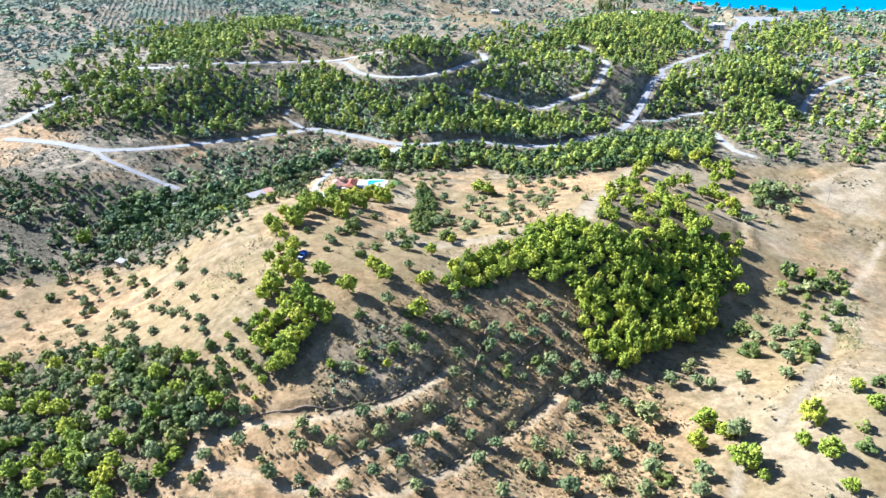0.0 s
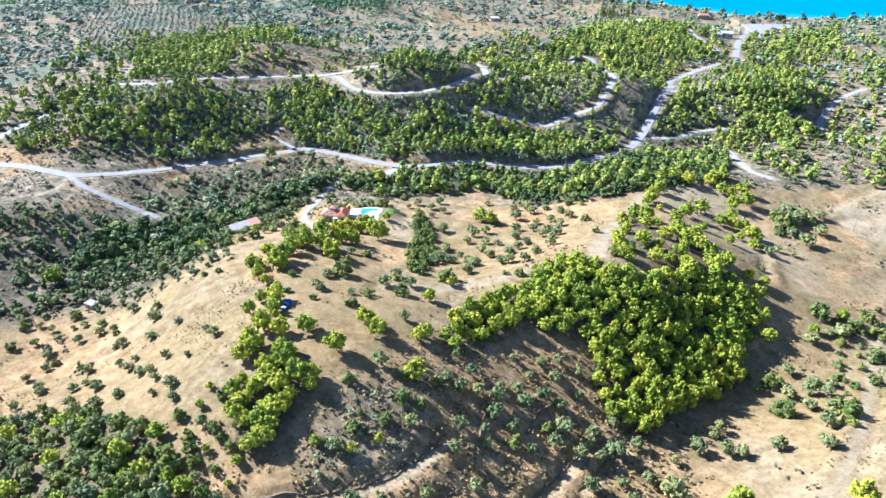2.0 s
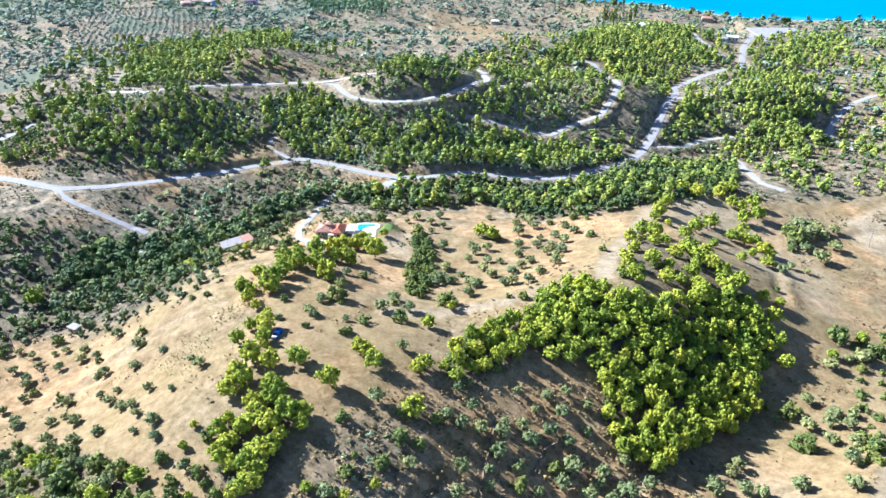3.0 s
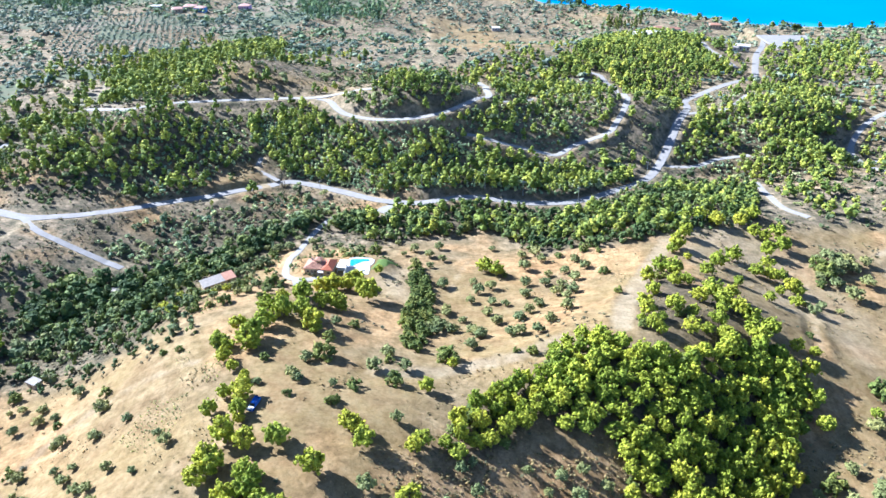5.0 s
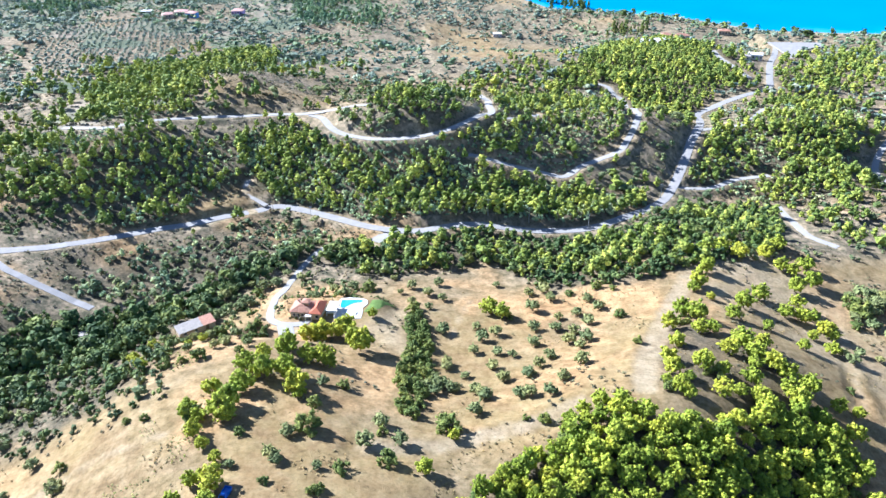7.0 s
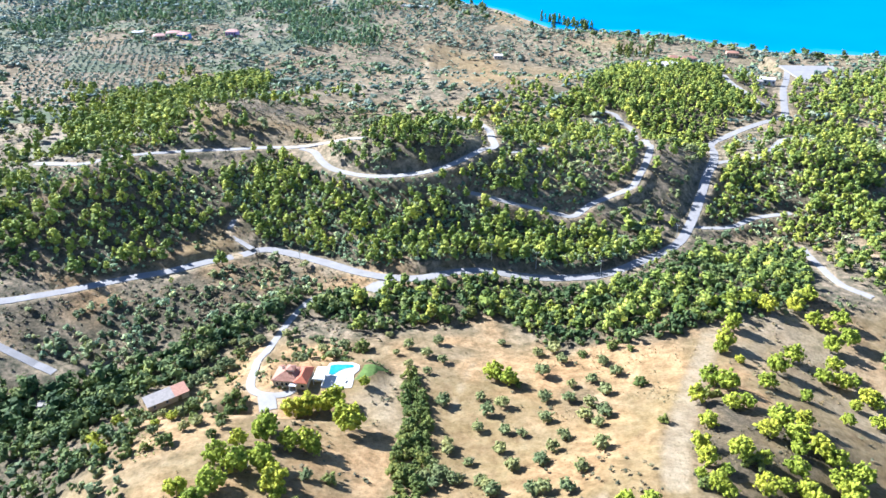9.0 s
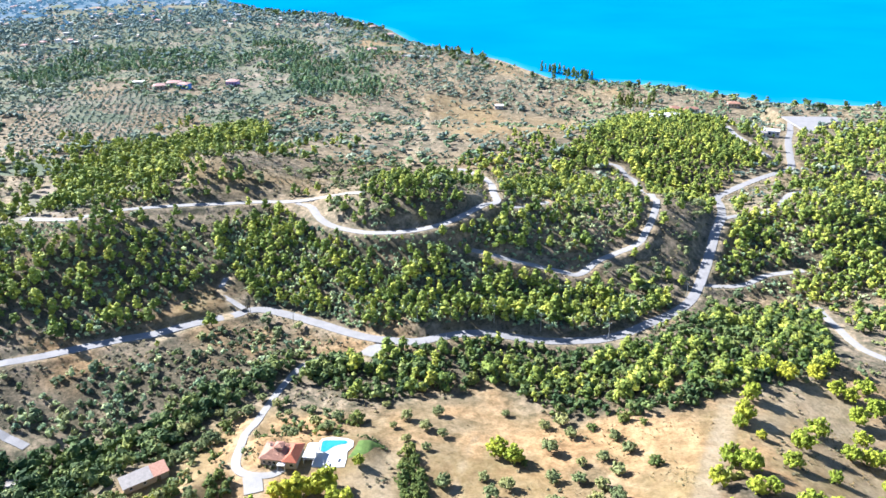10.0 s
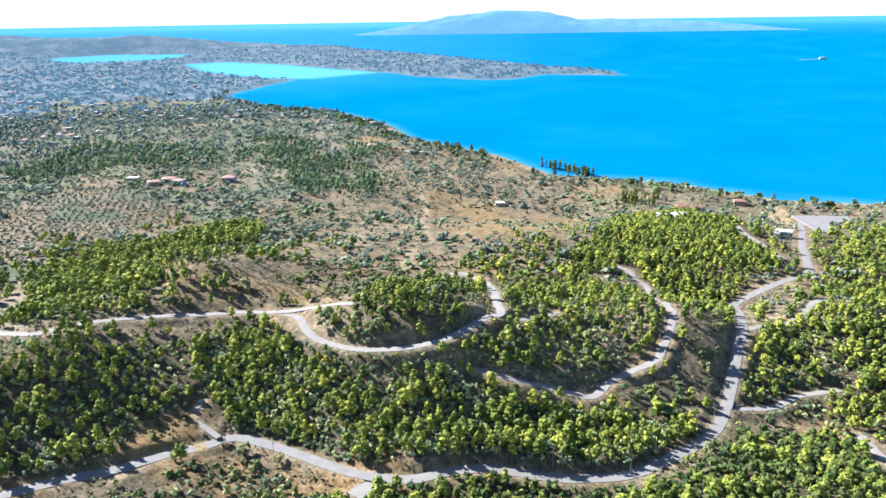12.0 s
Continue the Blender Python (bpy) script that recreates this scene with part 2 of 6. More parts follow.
def ground_material():
    """Dry grass, red scrub soil, needle litter, bare pale earth and orange terrace soil, by the cover that grows there."""
    m, n, l, b = material("ground", 0.95, 0.0, 0.1)
    cover = n.new("ShaderNodeVertexColor")
    cover.layer_name = "cover"
    split = n.new("ShaderNodeSeparateColor")
    l.new(cover.outputs[0], split.inputs[0])
    patch = noise_node(n, l, 0.045, 5, 0.65)
    mid = noise_node(n, l, 0.22, 6, 0.7)
    fine = noise_node(n, l, 0.9, 8, 0.8)
    speck = noise_node(n, l, 2.2, 4, 0.6)
    scrub = mixed(n, l, 0.6, ramp(n, l, patch, [(0.3, (0.113, 0.099, 0.069)), (0.5, (0.189, 0.154, 0.109)), (0.7, (0.292, 0.221, 0.152))]), ramp(n, l, mid, [(0.40, (0.053, 0.063, 0.037)), (0.47, (0.145, 0.127, 0.086)), (0.53, (0.234, 0.186, 0.127)), (0.63, (0.380, 0.301, 0.209))]))
    straw = mixed(n, l, 0.5, ramp(n, l, patch, [(0.28, (0.158, 0.102, 0.047)), (0.42, (0.221, 0.150, 0.072)), (0.5, (0.230, 0.170, 0.073)), (0.6, (0.254, 0.181, 0.089)), (0.75, (0.300, 0.229, 0.121))]), ramp(n, l, mid, [(0.36, (0.108, 0.070, 0.029)), (0.45, (0.196, 0.135, 0.062)), (0.56, (0.266, 0.198, 0.099)), (0.7, (0.341, 0.268, 0.148))]))
    earth = mixed(n, l, 0.6, ramp(n, l, patch, [(0.35, (0.284, 0.168, 0.074)), (0.65, (0.423, 0.271, 0.129))]), ramp(n, l, mid, [(0.38, (0.152, 0.096, 0.045)), (0.48, (0.330, 0.202, 0.093)), (0.62, (0.542, 0.361, 0.185))]))
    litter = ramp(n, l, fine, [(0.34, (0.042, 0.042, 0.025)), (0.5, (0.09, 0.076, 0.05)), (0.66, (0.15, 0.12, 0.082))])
    bare = ramp(n, l, mid, [(0.35, (0.305, 0.240, 0.152)), (0.65, (0.405, 0.332, 0.221))])
    c = mixed(n, l, split.outputs[0], scrub, straw)
    c = mixed(n, l, cover.outputs[1], c, earth)
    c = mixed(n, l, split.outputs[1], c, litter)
    c = mixed(n, l, split.outputs[2], c, bare)
    c = mixed(n, l, 1.0, c, ramp(n, l, fine, [(0.30, (0.50, 0.50, 0.47)), (0.44, (0.92, 0.92, 0.90)), (0.68, (1.24, 1.22, 1.18))]), "MULTIPLY")
    c = mixed(n, l, 1.0, c, ramp(n, l, speck, [(0.27, (0.5, 0.55, 0.45)), (0.36, (1, 1, 1))]), "MULTIPLY")
    tuft = ramp(n, l, noise_node(n, l, 0.55, 5, 0.75), [(0.41, (0.58, 0.62, 0.54)), (0.48, (0.95, 0.96, 0.92)), (0.60, (1.12, 1.08, 1.0))])
    calm = n.new("ShaderNodeMath")
    calm.operation = "MULTIPLY_ADD"
    l.new(split.outputs[0], calm.inputs[0])
    calm.inputs[1].default_value, calm.inputs[2].default_value = -0.75, 1.0
    c = mixed(n, l, calm.outputs[0], c, mixed(n, l, 1.0, c, tuft, "MULTIPLY"))
    l.new(c, b.inputs["Base Color"])
    bumped(n, l, b, fine, 0.8, 0.35)
    return m


GROUND = ground_material()


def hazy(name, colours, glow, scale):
    """Land on the horizon in fields and woods; a given glow imitates haze as emission."""
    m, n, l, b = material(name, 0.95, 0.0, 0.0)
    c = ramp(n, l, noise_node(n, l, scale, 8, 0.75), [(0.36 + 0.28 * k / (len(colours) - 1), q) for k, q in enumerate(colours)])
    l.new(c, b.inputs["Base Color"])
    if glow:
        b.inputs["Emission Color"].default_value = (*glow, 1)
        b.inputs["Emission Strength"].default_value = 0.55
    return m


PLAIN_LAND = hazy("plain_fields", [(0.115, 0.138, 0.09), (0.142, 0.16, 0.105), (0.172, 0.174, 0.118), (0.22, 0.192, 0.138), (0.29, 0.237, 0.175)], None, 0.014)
# blue emission stands in for the haze before distant land, trees and island
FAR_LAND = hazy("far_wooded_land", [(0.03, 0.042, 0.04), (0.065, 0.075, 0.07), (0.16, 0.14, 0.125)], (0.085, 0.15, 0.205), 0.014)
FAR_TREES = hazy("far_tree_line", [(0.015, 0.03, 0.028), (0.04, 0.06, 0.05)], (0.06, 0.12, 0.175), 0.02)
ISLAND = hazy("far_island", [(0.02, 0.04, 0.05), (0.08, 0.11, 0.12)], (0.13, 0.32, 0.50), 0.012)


def sea_material():
    m, n, l, b = material("sea_water", 0.5, 0.0, 0.0)
    b.inputs["IOR"].default_value = 1.08
    big = noise_node(n, l, 0.004, 4)
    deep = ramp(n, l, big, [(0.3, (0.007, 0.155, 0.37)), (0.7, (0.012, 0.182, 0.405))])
    # this layer mixes shallow water with paling painted by distance and bearing
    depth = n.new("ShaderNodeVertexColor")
    depth.layer_name = "shallows_haze"
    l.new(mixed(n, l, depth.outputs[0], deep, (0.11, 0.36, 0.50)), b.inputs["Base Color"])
    bumped(n, l, b, noise_node(n, l, 0.15, 3), 0.25, 0.4)
    return m


SEA_WATER = sea_material()

# ---- the lie of the land ----
SEA = -47.0
PLATEAU_HILLS = [(-245, 40, 21.9, 340), (-45, 200, 22.4, 45), (35, 285, -4.0, 45), (-160, 290, -10.0, 32), (220, 250, -14.4, 70), (340, 40, 9.1, 110), (-85, 270, 10.7, 32), (-145, 230, -7.9, 32), (30, 155, -7.2, 32), (50, 250, 19.6, 32), (90, 215, -13.3, 32), (-320, 40, -7.3, 110), (125, 175, 11.3, 32), (90, 290, 10.1, 32), (125, 330, -10.9, 32), (95, 40, 9.2, 70), (-200, 330, 5.4, 32), (-385, 170, -7.3, 110), (-30, 330, 2.8, 32)]
WOODED_HILLS = [(10, 500, 18.3, 45), (-45, 390, -12.4, 45), (105, 520, 18.2, 32), (115, 445, -11.3, 45), (-105, 425, -9.7, 32), (30, 365, -4.8, 32), (260, 500, -15.5, 32), (205, 540, 13.6, 32), (115, 365, 12.3, 45), (-125, 345, -9.5, 32), (200, 365, -6.0, 45), (-45, 480, 22.3, 32), (-200, 445, 14.0, 32), (165, 480, -2.3, 32), (30, 425, -3.5, 32), (-450, 435, 12.6, 110), (-145, 540, 15.8, 32), (-105, 385, 5.9, 32)]
COAST_HILLS = [(-185, 570, 17.9, 110), (365, 1060, -15.3, 340), (-450, 690, 12.9, 180), (-120, 765, -10.9, 110), (-450, 1060, 8.2, 340), (145, 580, -10.3, 32), (305, 825, -11.3, 45), (180, 710, 12.3, 70), (55, 840, -20.2, 70), (10, 710, 13.8, 70), (145, 1030, 9.1, 110)]
LAY_OF_SLOPES = [(-155, 390, -4.0, 26), (170, 455, -2.9, 26), (-125, 195, -2.7, 26), (60, 415, -3.0, 26), (-25, 400, 2.6, 26), (55, 170, -2.7, 26), (145, 375, -2.8, 26), (230, 780, -2.6, 26), (95, 365, -2.3, 26), (-90, 490, 2.5, 26), (-35, 225, -1.4, 26), (105, 215, -1.7, 26), (10, 530, 1.8, 26), (-80, 340, -1.8, 26), (-200, 365, -1.8, 26), (-145, 250, 1.2, 26)]
EYE_X, EYE_Y, EYE_Z, NEAR = -6.2, 179.9, 144.4, 2600.0


def far(x, y, z):
    """Draws in what lies beyond NEAR towards the end of sight, along the line on which it is seen from the flight's end."""
    dx, dy = x - EYE_X, y - EYE_Y
    d = np.maximum(np.hypot(dx, dy), 1.0)
    dd = np.where(d > NEAR, NEAR + 2100 * (1 - NEAR / np.maximum(d, NEAR)), d)
    k = dd / d
    sink = np.where(d > NEAR, 0.0066 * (1 - NEAR / np.maximum(d, NEAR)) * dd, 0)
    return EYE_X + dx * k, EYE_Y + dy * k, np.where(d > NEAR, EYE_Z + (z - EYE_Z) * k - sink, z)


# the shore, from east to west, then the sand spit and the wooded headland behind the bay
MAINLAND = [(2600, 700), (1030, 840), (690, 910), (430, 900), (330, 920), (246, 1002), (106, 1054), (42, 1190), (-91, 1345), (-143, 1495), (-273, 1700), (-412, 1770), (-544, 1915), (-613, 2022), (-630, 2123), (-613, 2197), (-592, 2367), (-549, 2564), (-274, 2816), (-178, 2625), (64, 2437), (154, 2466), (260, 2631), (407, 2608), (506, 2547), (514, 2770), (343, 3006), (98, 3546), (-395, 4374), (-872, 5522), (-1568, 6499), (-3054, 7743), (-5901, 9401), (-9500, 900), (-2500, -400), (2600, -400)]
LAGOON = [(-510, 2559), (-295, 2820), (-495, 3027), (-820, 3440), (-1169, 3725), (-1321, 3538), (-1058, 3030), (-863, 2776), (-647, 2578)]
INNER_BAY = [(-2313, 4067), (-1876, 3734), (-1656, 3876), (-1578, 4293), (-1451, 4656), (-1744, 4734), (-2281, 4878), (-2446, 4503)]


def relief(x, y):
    z = -22 - 18 * smoothstep(730, 1120, y)
    for cx, cy, h, r in PLATEAU_HILLS + WOODED_HILLS + COAST_HILLS + LAY_OF_SLOPES:
        z = z + h * np.exp(-((x - cx) ** 2 + (y - cy) ** 2) / (2 * r * r))
    z = z + (1.6 * vnoise(x, y, 34) + 0.7 * vnoise(x, y, 13, 1)) * smoothstep(330, 430, y) + 0.35 * vnoise(x, y, 11, 2) + 0.12 * vnoise(x, y, 4, 3)
    z = z + 5 * vnoise(x, y, 160, 4) * smoothstep(900, 1300, y) + 40 * np.maximum(0, vnoise(x, y, 700, 5)) * smoothstep(2900, 4200, y)
    shore = edge_distance(MAINLAND, x, y) * np.where(inside(MAINLAND, x, y), 1, -1)
    for pool in (LAGOON, INNER_BAY):
        shore = np.minimum(shore, edge_distance(pool, x, y) * np.where(inside(pool, x, y), -1, 1))
    low = SEA + np.clip(shore, -200, 60) * 0.05 + np.clip(shore - 20, 0, 120) * 0.22
    z = np.where(y > 650, np.maximum(z, SEA + 4 + 3 * vnoise(x, y, 60, 6)), z)
    z = np.where(y > 850, np.minimum(z, low), z)
    for cx, cy, h, r in ((-5600, 6300, 75, 800), (-4300, 6200, 62, 700), (-3100, 5900, 70, 600), (-2300, 5600, 45, 450), (-4900, 5000, 30, 700)):
        z = z + h * np.exp(-((x - cx) ** 2 + (y - cy) ** 2) / (2 * r * r)) * (1 + 0.25 * vnoise(x, y, 400, 7)) * smoothstep(0, 400, shore) * (y > 3000)
    return z, shore


# roads: name, width, plan
MAIN_ROAD = [(-263, 370), (-244, 367), (-230, 364), (-207, 357), (-193, 360), (-178, 368), (-151, 388), (-135, 397), (-120, 410), (-108, 419), (-103, 424), (-96, 425), (-84, 421), (-69, 414), (-54, 406), (-43, 402), (-32, 400), (-24, 400), (-15, 403), (-5, 406), (6, 407), (18, 405), (31, 404), (44, 405), (52, 406), (64, 411), (77, 421), (90, 432), (102, 446), (110, 460), (115, 470), (124, 489), (131, 505), (139, 521), (155, 565), (159, 584), (173, 595), (191, 606), (206, 615), (222, 626), (232, 651), (248, 693), (270, 740), (296, 800)]
ROADS = [
    ("road_1", 5.0, "asphalt", MAIN_ROAD),
    ("road_2", 3.0, "asphalt", [(-207, 357), (-196, 347), (-184, 341), (-159, 332), (-151, 329)]),
    ("road_3", 4.6, "asphalt", [(-292, 380), (-273, 389), (-264, 412), (-253, 434)]),
]
ROADS += [
    ("road_4", 3.8, "concrete", [(-222, 462), (-197, 457), (-189, 464), (-180, 476), (-168, 485), (-150, 492), (-134, 495), (-116, 499), (-96, 498), (-82, 497), (-69, 493), (-59, 489)]),
    ("road_5", 4.0, "concrete", [(-94, 496), (-86, 490), (-79, 476), (-72, 467), (-61, 460), (-51, 456), (-39, 455), (-26, 457), (-14, 463), (-4, 473), (4, 484), (11, 490), (10, 510), (10, 550), (7, 581), (-3, 599), (-12, 603), (-19, 593), (-26, 575)]),
    ("road_6", 3.4, "concrete", [(11, 488), (23, 494), (40, 511)]),
]
ROADS += [
    ("road_7", 3.8, "concrete", [(-2, 454), (8, 452), (17, 451), (30, 452), (41, 451), (49, 451), (60, 466), (72, 475), (84, 482), (89, 490), (95, 501), (101, 518), (101, 530), (110, 597), (105, 613), (102, 625), (95, 630)]),
    ("road_8", 3.8, "concrete", [(138, 519), (151, 529), (167, 534), (180, 543), (192, 557), (203, 562)]),
    ("road_9", 3.4, "concrete", [(112, 462), (122, 462), (135, 466), (148, 475), (160, 478), (170, 480)]),
]
ROADS += [
    ("road_10", 3.6, "concrete", [(163, 447), (160, 422), (160, 403), (168, 391)]),
    ("road_11", 3.8, "concrete", [(371, 600), (348, 590), (327, 572), (293, 559), (265, 536), (244, 505), (245, 489), (260, 494), (275, 483), (289, 474), (321, 455)]),
    ("road_12", 3.4, "concrete", [(240, 485), (244, 459), (247, 441)]),
]
ROADS += [
    ("road_13", 4.0, "concrete", [(212, 729), (209, 702), (212, 677), (215, 646)]),
    ("driveway", 7.0, "concrete", [(-41, 398), (-44, 394), (-46, 391)]),
    ("driveway", 5.5, "concrete", [(-69.5, 310), (-68, 306), (-67, 303)]),
    ("driveway", 2.7, "concrete", [(-40, 402), (-46, 392), (-61, 390), (-70, 384), (-75, 368), (-77.5, 351), (-78, 343), (-79, 335), (-78, 327), (-77, 319), (-75.5, 314), (-72.5, 311.3), (-69, 310.2), (-65, 310.2), (-62.5, 311.2), (-61, 313)]),
]
ROADS += [
    ("road_14", 2.6, "concrete", [(-105, 423), (-112, 428), (-117, 431), (-119, 436), (-119, 444)]),
]
TRACKS = [
    (2.4, [(-77, 126), (-73, 133), (-67, 137), (-60, 141), (-51, 142), (-42, 143), (-36, 145), (-30, 147), (-22, 151), (-18, 154), (-13, 159), (-7, 166)]),
    (2.4, [(-72, 131), (-68, 129), (-60, 127), (-50, 124), (-43, 122), (-38, 124), (-33, 128), (-27, 134), (-19, 139), (-13, 144), (-6, 150)]),
    (2.2, [(-24, 122), (-18, 123), (-11, 128), (-4, 133), (3, 140), (8, 144), (13, 150), (19, 157), (24, 163), (28, 169), (34, 179)]),
    (1.6, [(31, 163), (40, 172), (49, 185)]),
    (3.2, [(198, 300), (167, 260), (145, 235), (133, 213), (105, 172), (90, 156)]),
]
TRACKS += [
    (2.6, [(78, 147), (70, 130)]),
    (3.0, [(186, 359), (218, 380), (246, 390)]),
    (1.4, [(-84, 238), (-96, 236), (-108, 233), (-121, 225), (-129, 213)]),
    (2.4, [(-198, 299), (-190, 283), (-176, 263)]),
    (3.0, [(-170, 276), (-159, 290), (-143, 295)]),
    (1.2, [(-9, 306), (-6, 323), (-2, 337)]),
]
TRACKS += [
    (7.0, [(86, 349), (69, 315), (55, 284), (48, 263)]),
    (4.5, [(29, 257), (15, 249), (2, 245), (-10, 240), (-30, 236)]),
    (1.6, [(133, 304), (127, 288), (124, 277)]),
    (3.0, [(-52, 918), (-43, 853), (-44, 770), (-29, 666)]),
    (7.0, [(-46, 613), (-43, 652)]),
    (3.0, [(-359, 661), (-308, 589), (-263, 519), (-244, 482)]),
]
TRACKS += [
    (3.5, [(-113, 415), (-124, 403), (-132, 393)]),
    (1.4, [(182, 536), (194, 531), (205, 528), (214, 526)]),
    (4.0, [(-281, 573), (-247, 527), (-233, 497)]),
    (8.0, [(190, 346), (206, 350), (222, 356)]),
    (2.2, [(-205, 352), (-203, 338), (-209, 331)]),
]
TERRACE_STEPS = [
    (1.5, [(-68, 139), (-62, 143), (-49, 146), (-36, 148), (-22, 153), (-15, 160), (-7, 170)]),
    (1.2, [(-34, 130), (-27, 136), (-20, 141), (-13, 146), (-6, 153), (-1, 160)]),
    (1.8, [(-20, 124), (-12, 130), (-4, 135), (2, 141), (7, 147), (12, 152), (17, 159), (23, 166), (27, 171), (34, 180)]),
    (1.4, [(30, 165), (39, 175), (49, 188), (55, 197)]),
]   # height of the step and its line, uphill to the left
PADS = [(-57, 313, 19, 13, -7.0), (-102, 308, 8, 6, -8.7), (310, 790, 22, 44, -30.0)]   # levelled ground: x, y, half sizes, height

# ground mesh: fine near the flight, coarser outwards
def spread(lo, hi, step, start, end, growth):
    mid = list(np.arange(lo, hi + 0.1, step))
    s, v, up = step, hi, []
    while v < end:
        s *= growth
        v += s
        up.append(v)
    s, v, down = step, lo, []
    while v > start:
        s *= growth
        v -= s
        down.append(v)
    return np.array(down[::-1] + mid + up)


GX = spread(-250, 280, 2.1, -6500, 2400, 1.06)
GY = spread(70, 560, 2.1, -350, 6600, 1.03)
XX, YY = np.meshgrid(GX, GY)
ZZ, SHORE = relief(XX, YY)


def at(grid, x, y):
    """A value of a grid over the plan."""
    x, y = np.asarray(x, float), np.asarray(y, float)
    i = np.clip(np.searchsorted(GX, x) - 1, 0, len(GX) - 2)
    j = np.clip(np.searchsorted(GY, y) - 1, 0, len(GY) - 2)
    a, b = (x - GX[i]) / (GX[i + 1] - GX[i]), (y - GY[j]) / (GY[j + 1] - GY[j])
    return (grid[j, i] * (1 - a) + grid[j, i + 1] * a) * (1 - b) + (grid[j + 1, i] * (1 - a) + grid[j + 1, i + 1] * a) * b


def soften(v, reach):
    k = np.ones(2 * reach + 1) / (2 * reach + 1)
    return np.convolve(np.pad(v, reach, mode="edge"), k, mode="valid")


def grade(lines):
    """Levels the ground across each road or track; gives the distance to the nearest edge of one."""
    near, level = np.full(XX.shape, 1e9), ZZ.copy()
    for width, pts, z in lines:
        x0, x1, y0, y1 = pts[:, 0].min() - 25, pts[:, 0].max() + 25, pts[:, 1].min() - 25, pts[:, 1].max() + 25
        jj, ii = np.where((YY[:, 0] > y0) & (YY[:, 0] < y1))[0], np.where((XX[0] > x0) & (XX[0] < x1))[0]
        if not len(jj) or not len(ii):
            continue
        sl = np.ix_(jj, ii)
        px, py = XX[sl], YY[sl]
        best, h = np.full(px.shape, 1e9), np.zeros(px.shape)
        for (qx, qy), qz in zip(pts, z):
            d = np.hypot(px - qx, py - qy)
            h = np.where(d < best, qz, h)
            best = np.minimum(best, d)
        level[sl] = np.where(best - width / 2 < near[sl], h, level[sl])
        near[sl] = np.minimum(near[sl], best - width / 2)
    edge = np.clip((YY - 420) / 60, 0, 4)
    blend = 1 - smoothstep(edge + 1.0, edge + 5.0, near)
    ZZ[:] = ZZ * (1 - blend) + (level - 0.12) * blend
    return near


for px, py, hx, hy, hz in PADS:
    k = np.hypot(np.maximum(np.abs(XX - px) - hx, 0), np.maximum(np.abs(YY - py) - hy, 0))
    b = 1 - smoothstep(0, 9, k)
    ZZ = ZZ * (1 - b) + hz * b
for high, plan in TERRACE_STEPS:
    pts = dense(plan, 1.0)
    way = np.gradient(pts, axis=0)
    part_of = np.where((XX > pts[:, 0].min() - 12) & (XX < pts[:, 0].max() + 12) & (YY > pts[:, 1].min() - 12) & (YY < pts[:, 1].max() + 12))
    gap = np.hypot(XX[part_of][:, None] - pts[:, 0], YY[part_of][:, None] - pts[:, 1])
    k = gap.argmin(1)
    gap = gap.min(1)
    uphill = way[k, 0] * (YY[part_of] - pts[k, 1]) - way[k, 1] * (XX[part_of] - pts[k, 0]) > 0
    ends = np.clip(np.minimum(k, len(pts) - 1 - k) / 5, 0, 1)
    ZZ[part_of] += high * ends * np.where(uphill, 0.62 * (1 - smoothstep(0, 9, gap)), -0.38 * (1 - smoothstep(0, 5, gap)))
road_lines = []
for name, width, kind, plan in ROADS:
    pts = dense(plan, 1.6)
    road_lines.append((width, pts, soften(soften(at(ZZ, pts[:, 0], pts[:, 1]), 9), 6)))
ROAD_NEAR = grade(road_lines)
main = road_lines[0][1]
bank = np.where((XX > -170) & (XX < 75) & (YY > 370) & (YY < 440))
gap = np.hypot(XX[bank][:, None] - main[:, 0], YY[bank][:, None] - main[:, 1])
north = YY[bank] > main[gap.argmin(1), 1]
gap = gap.min(1)
along = smoothstep(-45, -30, XX[bank]) * (1 - smoothstep(60, 75, XX[bank])) + smoothstep(-168, -155, XX[bank]) * (1 - smoothstep(-122, -112, XX[bank]))
ZZ[bank] += north * np.where(XX[bank] < -100, 1.3, 2.8) * smoothstep(3.2, 5.6, gap) * (1 - smoothstep(8, 24, gap)) * along * (1 + 0.3 * vnoise(XX[bank], YY[bank], 6, 70))
track_lines = [(w, dense(p, 1.6), None) for w, p in TRACKS]
track_lines = [(w, p, soften(at(ZZ, p[:, 0], p[:, 1]), 3) + 0.05) for w, p, _ in track_lines]
TRACK_NEAR = grade(track_lines)


def height(x, y):
    return float(at(ZZ, x, y))


# where things grow
GROVE = [(-6, 202), (-6, 216), (7, 230), (18, 240), (34, 257), (43, 252), (53, 246), (70, 252), (86, 265), (105, 265), (111, 250), (96, 232), (91, 216), (75, 203), (51, 185), (43, 190), (38, 201), (40, 215), (17, 220), (6, 208)]
GROVE_EDGE = [(51, 269), (72, 319), (88, 305), (109, 288), (100, 266), (72, 257)]
CLUMP = [(-65, 168), (-64, 179), (-56, 185), (-46, 182), (-43, 174), (-46, 161), (-55, 156), (-62, 160)]
HEDGE_ROW = [(-25, 327), (-22, 328), (-18, 312), (-16, 293), (-14, 274), (-17, 256), (-19, 251), (-23, 255), (-25, 269), (-24, 283), (-24, 300)]
VALLEY = [(-167, 287), (-180, 311), (-161, 314), (-144, 327), (-119, 341), (-102, 362), (-75, 388), (-52, 394), (-48, 385), (-71, 368), (-90, 356), (-99, 345), (-110, 314), (-122, 298), (-140, 288), (-163, 282)]
